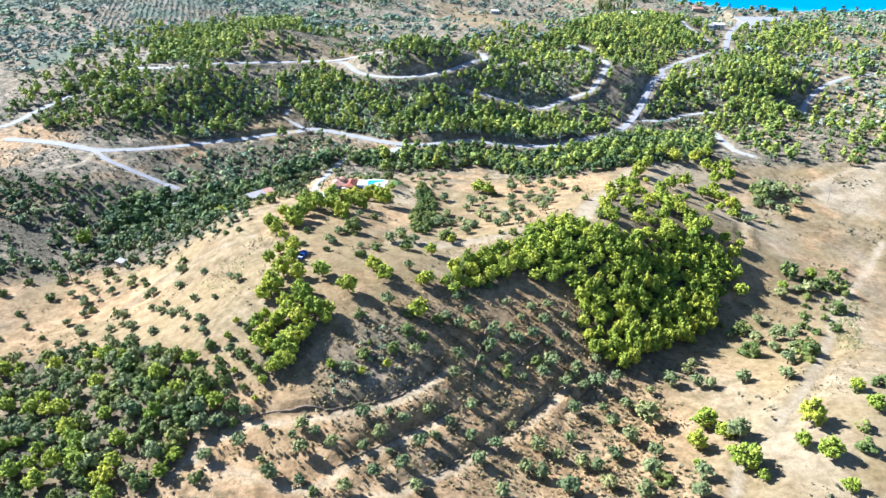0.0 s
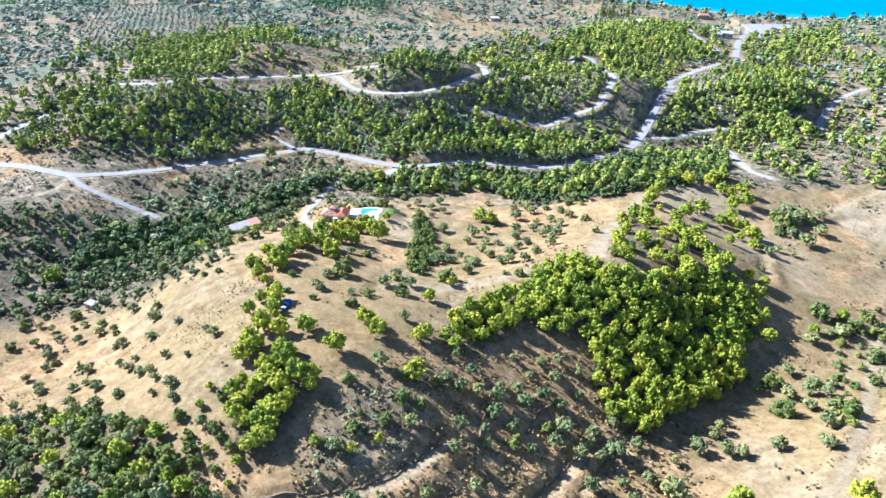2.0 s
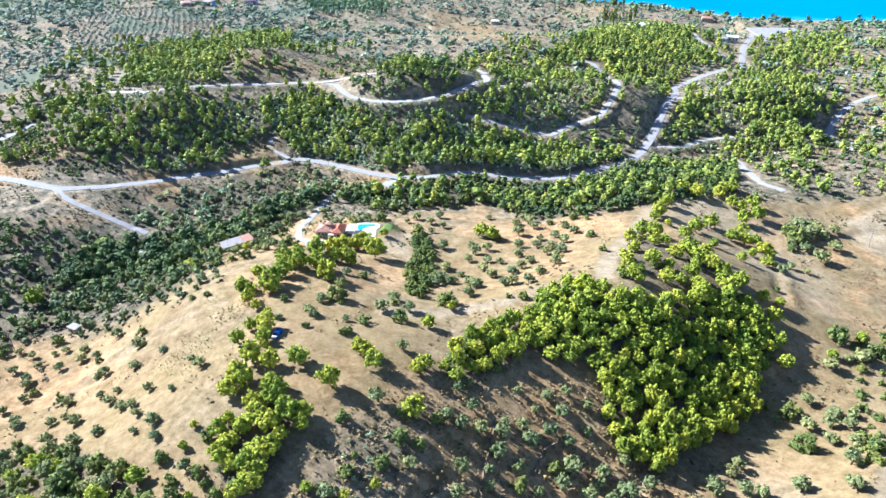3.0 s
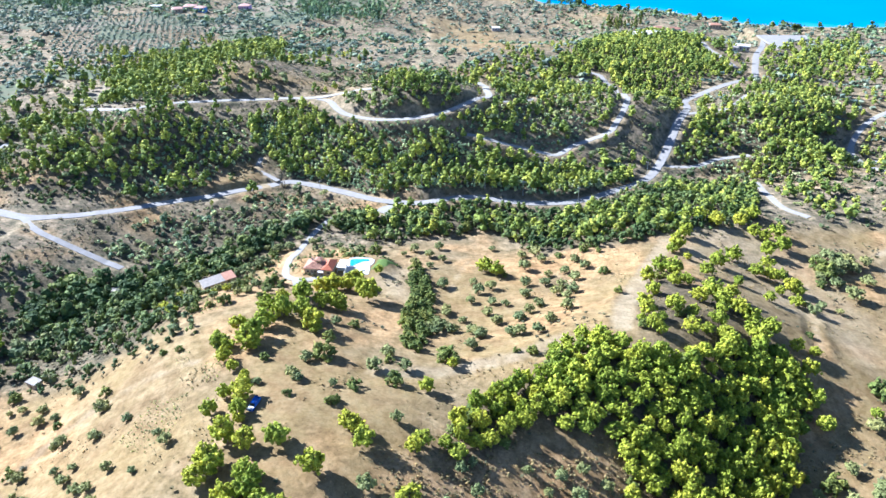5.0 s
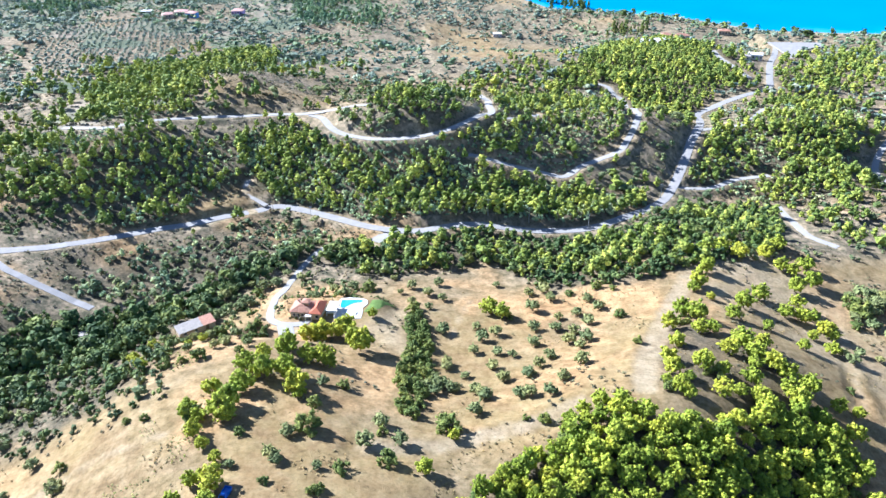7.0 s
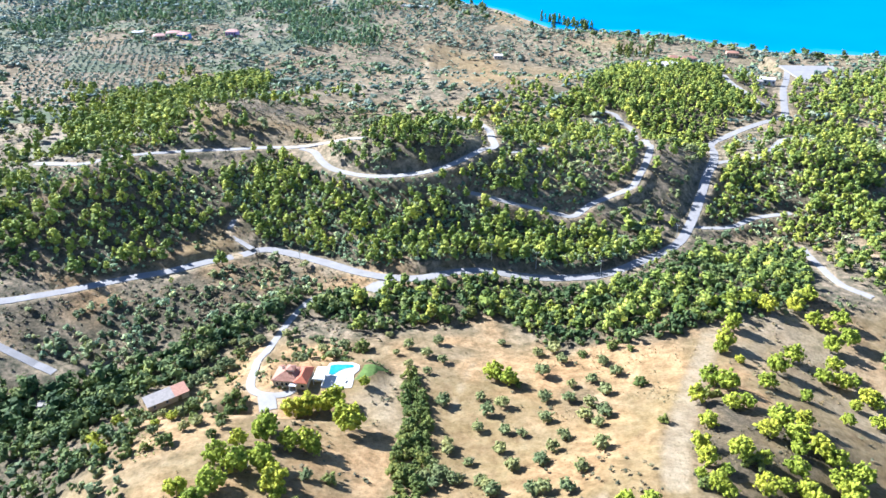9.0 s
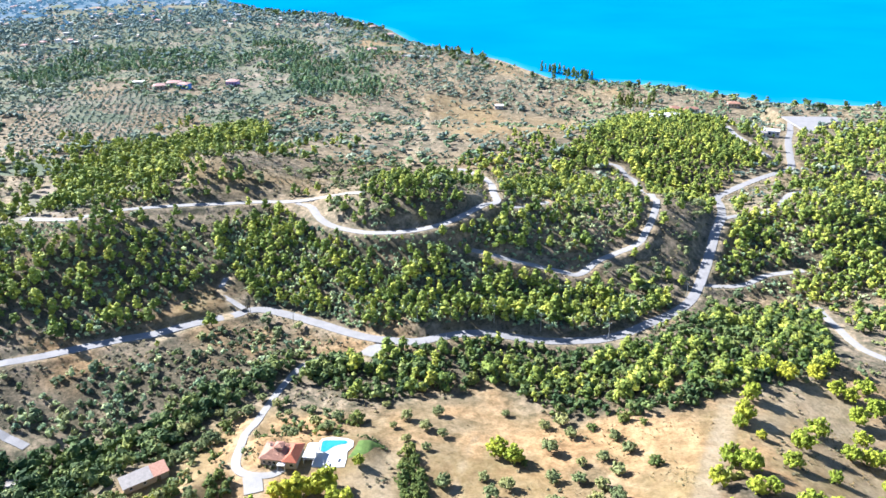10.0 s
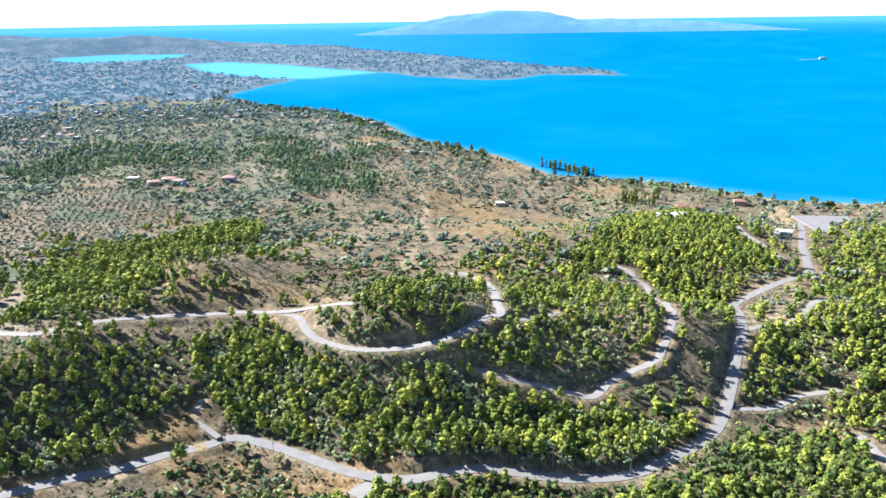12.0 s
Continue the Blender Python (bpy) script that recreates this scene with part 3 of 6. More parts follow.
VALLEY_MIX = [(-70, 378), (-35, 398), (3, 402), (36, 398), (62, 398), (82, 412), (109, 445), (160, 447), (139, 384), (94, 364), (66, 349), (31, 349), (7, 376), (-45, 358)]
HILL_PINES = [(-203, 445), (-160, 458), (-124, 483), (-97, 484), (-71, 459), (-21, 451), (-4, 446), (35, 441), (60, 443), (95, 445), (83, 416), (52, 405), (6, 410), (-45, 407), (-82, 421), (-97, 427), (-115, 444), (-140, 435), (-139, 396), (-164, 389)]
WEST_PINES = [(-206, 407), (-231, 453), (-175, 454), (-134, 476), (-119, 437), (-131, 419), (-136, 397), (-162, 384), (-185, 395)]
RIDGE_PINES = [(-210, 466), (-256, 538), (-249, 572), (-223, 608), (-212, 684), (-194, 746), (-163, 720), (-150, 638), (-176, 629), (-170, 540), (-162, 498), (-183, 482)]
RIDGE_EDGE = [(-178, 591), (-144, 621), (-95, 705), (-76, 630), (-113, 571), (-166, 560)]
ROUND_HILL = [(58, 609), (126, 774), (189, 804), (222, 724), (219, 650), (177, 614), (117, 525), (109, 622)]
KNOLL = [(-59, 479), (-52, 509), (-13, 486), (-2, 475), (-17, 465), (-41, 464)]
MID_SLOPE = [(13, 573), (59, 612), (99, 610), (92, 507), (81, 487), (46, 456), (1, 452), (-7, 459), (14, 477)]
RIGHT_PINES = [(142, 511), (231, 608), (282, 603), (202, 454), (165, 452), (122, 464), (132, 487)]
RIGHT_FAR = [(235, 649), (406, 830), (286, 612), (240, 619)]
RIGHT_NEAR = [(161, 430), (200, 449), (177, 391), (167, 407)]
LEFT_WOOD = [(-157, 180), (-146, 181), (-122, 183), (-102, 177), (-86, 168), (-76, 155), (-66, 143), (-77, 129), (-81, 120), (-100, 115), (-116, 116), (-168, 140)]
TERRACES = [(-59, 132), (-42, 146), (-18, 166), (0, 200), (34, 200), (43, 184), (62, 171), (48, 130), (-72, 116)]
SCRUB_WEST = [(-182, 360), (-145, 374), (-102, 414), (-60, 400), (-79, 377), (-109, 353), (-130, 337), (-168, 335)]
GULLY = [(136, 254), (167, 272), (151, 242), (110, 179), (125, 214)]
DRY_LAND = [(-420, -340), (-330, 60), (-198, 235), (-133, 252), (-108, 275), (-108, 310), (-93, 345), (-76, 352), (-38, 350), (7, 372), (30, 346), (67, 346), (94, 360), (142, 375), (221, 390), (321, 360), (322, 60), (420, -340)]
WEST_SLOPE = [(-247, 336), (-203, 322), (-168, 323), (-148, 323), (-154, 294), (-153, 255), (-177, 236), (-195, 225), (-300, 260)]
VILLA_GARDEN = [(-109, 352), (-94, 373), (-75, 360), (-61, 357), (-42, 340), (-56, 333), (-74, 335), (-72, 298), (-81, 284), (-100, 292)]
GULLY_SOUTH = [(-170, 276), (-147, 283), (-118, 284), (-91, 294), (-81, 356), (-92, 361), (-102, 323), (-101, 282), (-87, 250), (-124, 248), (-152, 246)]
FRONT_SLOPE = [(-80, 150), (-62, 156), (-45, 161), (-30, 185), (0, 208), (40, 215), (50, 190), (70, 172), (60, 130), (-60, 112), (-96, 112)]
BARE_SLOPE = [(-45, 161), (-33, 180), (-13, 187), (0, 204), (-18, 156), (-42, 147)]
HILL_BAND = [(-290, 400), (-250, 380), (-130, 385), (-60, 425), (60, 412), (100, 440), (130, 470), (170, 470), (165, 395), (240, 380), (380, 420), (420, 700), (330, 760), (250, 720), (150, 800), (20, 660), (-60, 560), (-180, 640), (-300, 600)]
CLEARING = [(-118, 505), (-60, 515), (-40, 560), (-90, 600), (-150, 570)]
FAR_WOOD = [(-347, 1177), (-323, 1333), (-232, 1255), (-117, 1229), (-81, 1147), (-127, 1046), (-89, 945), (-113, 897), (-180, 877), (-228, 1026), (-304, 1089)]
FAR_COPSE = [(-544, 970), (-586, 1238), (-488, 1226), (-356, 1155), (-310, 1064), (-339, 1008), (-432, 1024), (-450, 880)]
ORCHARD = [(-350, 655), (-373, 710), (-389, 886), (-286, 807), (-247, 765), (-249, 638), (-277, 605), (-295, 594)]
ORCHARD_EDGE = [(-303, 641), (-282, 646), (-254, 606), (-245, 630), (-249, 749), (-229, 713), (-224, 592), (-259, 577)]
WEST_THICKET = [(-141, 249), (-126, 251), (-119, 254), (-112, 260), (-108, 269), (-101, 270), (-100, 284), (-109, 302), (-126, 310), (-140, 316), (-175, 307), (-172, 276)]
KNOLL_FOOT = [(-66, 470), (-38, 458), (-12, 460), (12, 471), (28, 457), (-2, 448), (-37, 450)]
KNOLL_CUT = [(-12, 520), (-2, 488), (3, 486), (7, 497), (6, 515), (-4, 528)]
WEST_FIELD = [(-205, 190), (-205, 245), (-150, 246), (-118, 232), (-112, 200), (-130, 188)]
QUARRY = [(181, 356), (205, 373), (227, 381), (239, 382), (211, 325), (193, 326), (184, 339)]
PALE_BOTTOM = [(208, 318), (189, 305), (166, 274), (145, 238), (130, 220), (113, 185), (102, 168), (89, 172), (83, 168), (81, 130), (106, 127), (137, 187), (157, 231), (186, 274)]
EAST_SLOPE = [(86, 358), (112, 377), (132, 380), (151, 347), (157, 302), (138, 268), (131, 294), (119, 302), (107, 327), (91, 331)]
DRY_HILLS = [
    [(16, 1120), (58, 1183), (97, 1099), (67, 1007), (35, 1051)],
    [(112, 948), (169, 952), (172, 911), (131, 911)],
    [(-52, 937), (-26, 933), (39, 877), (72, 859), (129, 839), (69, 687), (10, 669), (-22, 686), (-44, 822)],
    [(-172, 1320), (-107, 1264), (-89, 1194), (-170, 1192)],
    [(-175, 538), (-134, 533), (-110, 532), (-78, 557), (-80, 506), (-125, 502), (-156, 509)]]
VILLA_PLOT = [(-42, 308), (-35, 317), (-27, 328), (-26, 312), (-25, 295), (-34, 300)]
ROAD_CLEARING = [(-139, 402), (-135, 417), (-131, 434), (-121, 440), (-112, 428), (-114, 419), (-124, 406)]
PLAZA = [(286, 797), (334, 793), (329, 778), (306, 770), (297, 741), (287, 741)]
WOOD_EDGE = [(-80, 171), (-71, 181), (-61, 170), (-56, 157), (-59, 151), (-60, 139), (-82, 140)]
WEST_FILL = [(-267, 469), (-245, 466), (-209, 429), (-195, 402), (-186, 378), (-215, 368), (-262, 396)]
SHED_SLOPE = [(-126, 298), (-110, 303), (-90, 299), (-79, 295), (-70, 276), (-95, 270), (-121, 280)]
GARDEN_BEDS = [(-76, 337), (-66, 331), (-54, 333), (-46, 338), (-44, 330), (-54, 326), (-75, 325)]
DRIVE_BEDS = [(-76, 341), (-74, 316), (-69.5, 316), (-70, 330), (-72, 342)]
LAWN_HEDGE = [(-40, 329), (-33.5, 329), (-30, 325.5), (-31.4, 324.6), (-34.2, 327.4), (-40, 327.8)]
FRONT_HEDGE = [(-68, 314.4), (-63, 314.2), (-63, 313.0), (-68.5, 313.2)]
WOODS = [GROVE, GROVE_EDGE, CLUMP, VALLEY, VALLEY_MIX, HILL_PINES, WEST_PINES, RIDGE_PINES, ROUND_HILL, KNOLL, RIGHT_PINES, LEFT_WOOD]


def ground():
    dry = within(DRY_LAND, XX, YY, 10) * np.clip(0.9 + 0.35 * vnoise(XX, YY, 22, 8), 0, 1)
    dry = np.maximum(dry, 0.38 * np.clip(vnoise(XX, YY, 60, 9) * 1.6 + 0.5 * vnoise(XX, YY, 18, 19), 0, 1) * smoothstep(420, 560, YY) * (1 - 0.65 * smoothstep(700, 1000, YY)))
    dry = np.maximum(dry, 0.9 * within(ROAD_CLEARING, XX, YY, 4))
    dry = dry * (1 - 0.55 * within(TERRACES, XX, YY, 8) * np.clip(0.6 + vnoise(XX, YY, 9, 12), 0, 1))
    for p in DRY_HILLS:
        dry = np.maximum(dry, 0.8 * within(p, XX, YY, 12) * np.clip(0.8 + 0.5 * vnoise(XX, YY, 25, 36), 0, 1))
    dry = np.maximum(dry, 0.9 * within(QUARRY, XX, YY, 5))
    dry = dry * (1 - 0.85 * within(BARE_SLOPE, XX, YY, 8)) * (1 - 0.35 * within(FRONT_SLOPE, XX, YY, 16) * np.clip(0.6 + vnoise(XX, YY, 12, 15), 0, 1))
    soil = np.maximum(within(FRONT_SLOPE, XX, YY, 16), within(TERRACES, XX, YY, 9)) * np.clip(0.75 + 0.5 * vnoise(XX, YY, 12, 15), 0, 1)
    soil = np.maximum(soil, 0.75 * np.clip(vnoise(XX, YY, 30, 16) * 1.4 + 0.9 * vnoise(XX, YY, 9, 24) - 0.2, 0, 1) * smoothstep(150, 250, YY) * (1 - 0.75 * smoothstep(380, 480, YY)))
    soil = np.maximum(soil, 0.85 * within(SHED_SLOPE, XX, YY, 12) * np.clip(0.7 + 0.8 * vnoise(XX, YY, 8, 26), 0, 1))
    soil = np.maximum(soil, 0.7 * within(WEST_FIELD, XX, YY, 12) * np.clip(0.5 + vnoise(XX, YY, 14, 25), 0, 1))
    soil = soil * (1 - 0.8 * within(BARE_SLOPE, XX, YY, 8)) * (1 - within(QUARRY, XX, YY, 5))
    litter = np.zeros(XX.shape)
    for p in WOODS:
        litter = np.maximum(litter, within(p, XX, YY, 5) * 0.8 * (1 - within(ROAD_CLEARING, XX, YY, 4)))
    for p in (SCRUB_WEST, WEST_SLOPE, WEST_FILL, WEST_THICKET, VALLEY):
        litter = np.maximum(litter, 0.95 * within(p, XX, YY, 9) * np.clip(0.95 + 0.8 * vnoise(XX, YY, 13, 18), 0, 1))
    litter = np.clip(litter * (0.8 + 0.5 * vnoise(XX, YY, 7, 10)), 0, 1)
    bare = np.maximum(0.7 * (1 - smoothstep(0.0, 1.4, ROAD_NEAR)), (1 - smoothstep(-0.6, 0.8, TRACK_NEAR)) * 0.75)
    bare = np.maximum(bare, 0.6 * within(VILLA_PLOT, XX, YY, 4))
    bare = np.maximum(bare, 0.9 * within(KNOLL_CUT, XX, YY, 4))
    bare = np.maximum(bare, 0.75 * within(QUARRY, XX, YY, 5) * np.clip(0.8 + 0.6 * vnoise(XX, YY, 9, 27), 0, 1))
    bare = np.maximum(bare, 0.6 * within(EAST_SLOPE, XX, YY, 7) * np.clip(0.75 + 0.5 * vnoise(XX, YY, 10, 29), 0, 1))
    bare = np.maximum(bare, 0.5 * within(PALE_BOTTOM, XX, YY, 9) * np.clip(0.5 + vnoise(XX, YY, 14, 28), 0, 1))
    bare = np.maximum(bare, 0.8 * np.clip(1 - np.abs(SHORE - 8) / 10, 0, 1) * (YY > 850))
    bare = np.clip(bare * (0.9 + 0.3 * vnoise(XX, YY, 3, 11)), 0, 1)
    fx, fy, fz = far(XX, YY, ZZ)
    ny, nx = XX.shape
    k = np.arange(nx * ny).reshape(ny, nx)
    a, b, c, d = k[:-1, :-1].ravel(), k[:-1, 1:].ravel(), k[1:, 1:].ravel(), k[1:, :-1].ravel()
    # past about 1900 m the ground takes the haze-glowing FAR_LAND
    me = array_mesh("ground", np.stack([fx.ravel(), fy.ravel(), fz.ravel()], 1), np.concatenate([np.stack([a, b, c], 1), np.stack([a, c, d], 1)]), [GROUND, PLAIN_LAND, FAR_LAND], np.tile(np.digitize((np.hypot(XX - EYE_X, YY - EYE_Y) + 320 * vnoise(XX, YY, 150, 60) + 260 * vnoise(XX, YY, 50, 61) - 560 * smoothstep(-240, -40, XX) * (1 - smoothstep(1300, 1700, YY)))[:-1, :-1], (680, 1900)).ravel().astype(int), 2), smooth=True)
    layer = me.color_attributes.new("cover", "FLOAT_COLOR", "POINT")
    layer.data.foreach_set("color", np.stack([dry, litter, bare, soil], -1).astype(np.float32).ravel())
    tagged(new("ground", me), "dry hilly ground with straw-coloured grass and reddish scrub soil", "ground", kind="structure")


ground()


def sea():
    rad = np.concatenate([np.linspace(550, 2600, 60), 2600 / (1 - np.linspace(0.02, 0.9995, 60))])
    ang = np.radians(np.linspace(20, 160, 180))
    rr, aa = np.meshgrid(rad, ang)
    x, y = EYE_X + rr * np.cos(aa), EYE_Y + rr * np.sin(aa)
    fx, fy, fz = far(x, y, np.full(x.shape, SEA))
    ny, nx = x.shape
    k = np.arange(nx * ny).reshape(ny, nx)
    a, b, c, d = k[:-1, :-1].ravel(), k[:-1, 1:].ravel(), k[1:, 1:].ravel(), k[1:, :-1].ravel()
    me = array_mesh("sea", np.stack([fx.ravel(), fy.ravel(), fz.ravel()], 1), np.concatenate([np.stack([a, b, c], 1), np.stack([a, c, d], 1)]), [SEA_WATER], smooth=True)
    reach = at(SHORE, np.clip(x, GX[0], GX[-1]), np.clip(y, GY[0], GY[-1])).ravel()
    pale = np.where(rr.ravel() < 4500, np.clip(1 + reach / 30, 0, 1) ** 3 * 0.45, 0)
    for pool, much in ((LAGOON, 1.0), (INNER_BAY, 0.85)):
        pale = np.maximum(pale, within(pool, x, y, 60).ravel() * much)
    # paler to the west; the last term paints horizon haze into the colour
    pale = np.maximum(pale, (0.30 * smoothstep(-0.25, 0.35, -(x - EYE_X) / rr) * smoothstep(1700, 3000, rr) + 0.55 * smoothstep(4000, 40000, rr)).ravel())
    layer = me.color_attributes.new("shallows_haze", "FLOAT_COLOR", "POINT")
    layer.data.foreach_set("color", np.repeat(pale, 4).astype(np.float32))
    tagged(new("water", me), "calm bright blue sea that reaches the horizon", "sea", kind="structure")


sea()


def roads():
    mats = {"asphalt": ASPHALT, "concrete": CONCRETE}
    for (name, width, kind, plan), (_, pts, z) in zip(ROADS, road_lines):
        way = np.gradient(pts, axis=0)
        way /= np.linalg.norm(way, axis=1)[:, None]
        side = np.stack([-way[:, 1], way[:, 0]], 1)
        wob = 1 + 0.06 * vnoise(pts[:, 0], pts[:, 1], 5, 20)
        ring = []
        for off, dz in ((-0.5, -0.5), (-0.5, 0.0), (0.0, 0.05), (0.5, 0.0), (0.5, -0.5)):
            q = pts + side * (off * width * wob)[:, None]
            ring.append(np.column_stack([q, z + dz + 0.06]))
        v = np.stack(ring, 1)
        n, m = v.shape[:2]
        k = np.arange(n * m).reshape(n, m)
        a, b, c, d = k[:-1, :-1].ravel(), k[:-1, 1:].ravel(), k[1:, 1:].ravel(), k[1:, :-1].ravel()
        me = array_mesh(name, v.reshape(-1, 3), np.concatenate([np.stack([a, c, b], 1), np.stack([a, d, c], 1)]), [mats[kind]])
        tagged(new(name, me), "pale sun-bleached narrow %s road winding through the hills" % kind, "road", kind="structure")


roads()

# ---- plants ----
OCT = (np.array([(1, 0, 0), (-1, 0, 0), (0, 1, 0), (0, -1, 0), (0, 0, 1), (0, 0, -1)], float), np.array([(0, 2, 4), (2, 1, 4), (1, 3, 4), (3, 0, 4), (2, 0, 5), (1, 2, 5), (3, 1, 5), (0, 3, 5)]))


def turned(r, v):
    q = r.normal(size=4)
    q /= np.linalg.norm(q)
    w, x, y, z = q
    m = np.array([[1 - 2 * (y * y + z * z), 2 * (x * y - z * w), 2 * (x * z + y * w)], [2 * (x * y + z * w), 1 - 2 * (x * x + z * z), 2 * (y * z - x * w)], [2 * (x * z - y * w), 2 * (y * z + x * w), 1 - 2 * (x * x + y * y)]])
    return v @ m.T


def clumps(r, centres, sizes, form, flat=0.75, rough=0.35):
    """Many small uneven tufts of leaves as one set of triangles."""
    vs, ts, n = [], [], 0
    for c, s in zip(centres, sizes):
        v = turned(r, form[0]) * (1 + rough * r.uniform(-1, 1, (len(form[0]), 1)))
        v = v * s * np.array([1, 1, flat]) + c
        vs.append(v)
        ts.append(form[1] + n)
        n += len(v)
    return np.concatenate(vs), np.concatenate(ts)


def crown_points(r, kind, count):
    """Places and sizes of the tufts in a crown one unit high with its foot at 0."""
    pts, sizes = [], []
    if kind == "pine":          # a dome of several lobes on spreading limbs, each set with many small tufts
        lobes = [(np.array([0.37 * math.cos(a) * k, 0.37 * math.sin(a) * k, 0.56 + 0.10 * r.uniform(-1, 1) - 0.10 * k]), r.uniform(0.17, 0.25)) for a, k in zip(np.arange(7) * 0.9 + r.uniform(-0.3, 0.3, 7), r.uniform(0.7, 1.1, 7))]
        lobes += [(np.array([0.10 * r.uniform(-1, 1), 0.10 * r.uniform(-1, 1), 0.74]), 0.24), (np.array([0.18, -0.14, 0.50]), 0.25), (np.array([-0.19, 0.12, 0.50]), 0.25), (np.array([0.05, 0.22, 0.46]), 0.24), (np.array([-0.06, -0.24, 0.46]), 0.24)]
        lobes += [(np.array([0.30 * math.cos(a), 0.30 * math.sin(a), 0.30 + 0.05 * r.uniform(-1, 1)]), r.uniform(0.18, 0.24)) for a in np.arange(6) * 1.05 + r.uniform(-0.3, 0.3, 6)]
        for c, s in lobes:
            pts.append(c)
            sizes.append(s * 0.64)
        for k in range(count - len(lobes)):
            c, s = lobes[k % len(lobes)]
            d = r.normal(size=3)
            d /= np.linalg.norm(d)
            d[2] = abs(d[2]) * 1.05 - 0.25
            pts.append(c + d * s * r.uniform(0.85, 1.15))
            sizes.append(r.uniform(0.065, 0.115))
    elif kind == "wood":        # a taller narrower pine of a close stand
        for k in range(count):
            h = 0.22 + 0.70 * (k + r.uniform(0, 1)) / count
            w = 0.31 * min(1, 1.6 * (1.04 - h)) ** 0.75
            a = k * 2.4 + r.uniform(-0.5, 0.5)
            q = w * r.uniform(0.35, 0.85)
            pts.append(np.array([q * math.cos(a), q * math.sin(a), h]))
            sizes.append(0.125 * (0.55 + 0.5 * w / 0.31) * r.uniform(0.8, 1.15))
    elif kind == "olive":       # several loose rounded heads
        lobes = [(np.array([0.30 * math.cos(a), 0.30 * math.sin(a), 0.50 + 0.10 * r.uniform(-1, 1)]), r.uniform(0.20, 0.28)) for a in np.arange(5) * 1.26 + r.uniform(0, 1)]
        lobes.append((np.array([0, 0, 0.64]), 0.26))
        for c, s in lobes:
            pts.append(c)
            sizes.append(s * 0.74)
        for k in range(count - len(lobes)):
            c, s = lobes[k % len(lobes)]
            d = r.normal(size=3)
            d /= np.linalg.norm(d)
            pts.append(c + d * s * r.uniform(0.65, 1.1))
            sizes.append(r.uniform(0.05, 0.09))
    elif kind == "cypress":
        for k in range(count):
            h = r.uniform(0.04, 1.0)
            w = 0.13 * min(1, (1 - h) * 2.2 + 0.1)
            a = r.uniform(0, 6.3)
            pts.append(np.array([w * math.cos(a), w * math.sin(a), h]))
            sizes.append(r.uniform(0.05, 0.08))
    else:                       # a shrub: a low rounded heap from the ground up
        for k in range(count):
            d = r.normal(size=3)
            d /= np.linalg.norm(d)
            d[2] = abs(d[2])
            q = r.uniform(0.6, 1.0) * (1 + 0.25 * math.sin(3 * math.atan2(d[1], d[0]) + 1.7))
            pts.append(np.array([d[0] * 0.55 * q, d[1] * 0.55 * q, 0.10 + d[2] * 0.75 * q]))
            sizes.append(r.uniform(0.09, 0.16))
    return np.array(pts), np.array(sizes)


def sprays(r, centres, sizes, count, reach=1.15, size=0.42):
    """Single leaf and needle sprays, turned outwards unevenly, that cover the tufts and break their outline."""
    pick = r.integers(0, len(centres), count)
    d = r.normal(size=(count, 3))
    d /= np.linalg.norm(d, axis=1)[:, None]
    d[:, 2] = np.where(d[:, 2] < -0.3, -d[:, 2], d[:, 2])
    p = centres[pick] + d * (sizes[pick] * r.uniform(0.75, reach, count))[:, None] * (1, 1, 0.9)
    out = p - centres.mean(0)
    out /= np.linalg.norm(out, axis=1)[:, None]
    nrm = 0.9 * d + 0.6 * out + (0, 0, 0.10) + 0.30 * r.normal(size=(count, 3))
    nrm /= np.linalg.norm(nrm, axis=1)[:, None]
    u = np.cross(nrm, r.normal(size=(count, 3)))
    u /= np.linalg.norm(u, axis=1)[:, None]
    w = np.cross(nrm, u)
    k = (sizes[pick] * size * r.uniform(0.7, 1.3, count))[:, None]
    v = np.stack([p + u * k, p - 0.5 * u * k + 0.8 * w * k, p - 0.5 * u * k - 0.8 * w * k], 1).reshape(-1, 3)
    return v, np.arange(3 * count).reshape(-1, 3)


def tube(p0, p1, r0, r1, sides=5):
    p0, p1 = np.array(p0, float), np.array(p1, float)
    w = (p1 - p0) / np.linalg.norm(p1 - p0)
    u = np.cross(w, (0.3, 1, 0.1))
    u /= np.linalg.norm(u)
    v = np.cross(w, u)
    a = np.arange(sides) * 2 * math.pi / sides
    ring = np.cos(a)[:, None] * u + np.sin(a)[:, None] * v
    vs = np.concatenate([p0 + ring * r0, p1 + ring * r1])
    ts = []
    for k in range(sides):
        m = (k + 1) % sides
        ts += [(k, m, sides + m), (k, sides + m, sides + k)]
    return vs, np.array(ts)


def join(pieces):
    vs, ts, n = [], [], 0
    for v, t in pieces:
        vs.append(v)
        ts.append(t + n)
        n += len(v)
    return np.concatenate(vs), np.concatenate(ts)


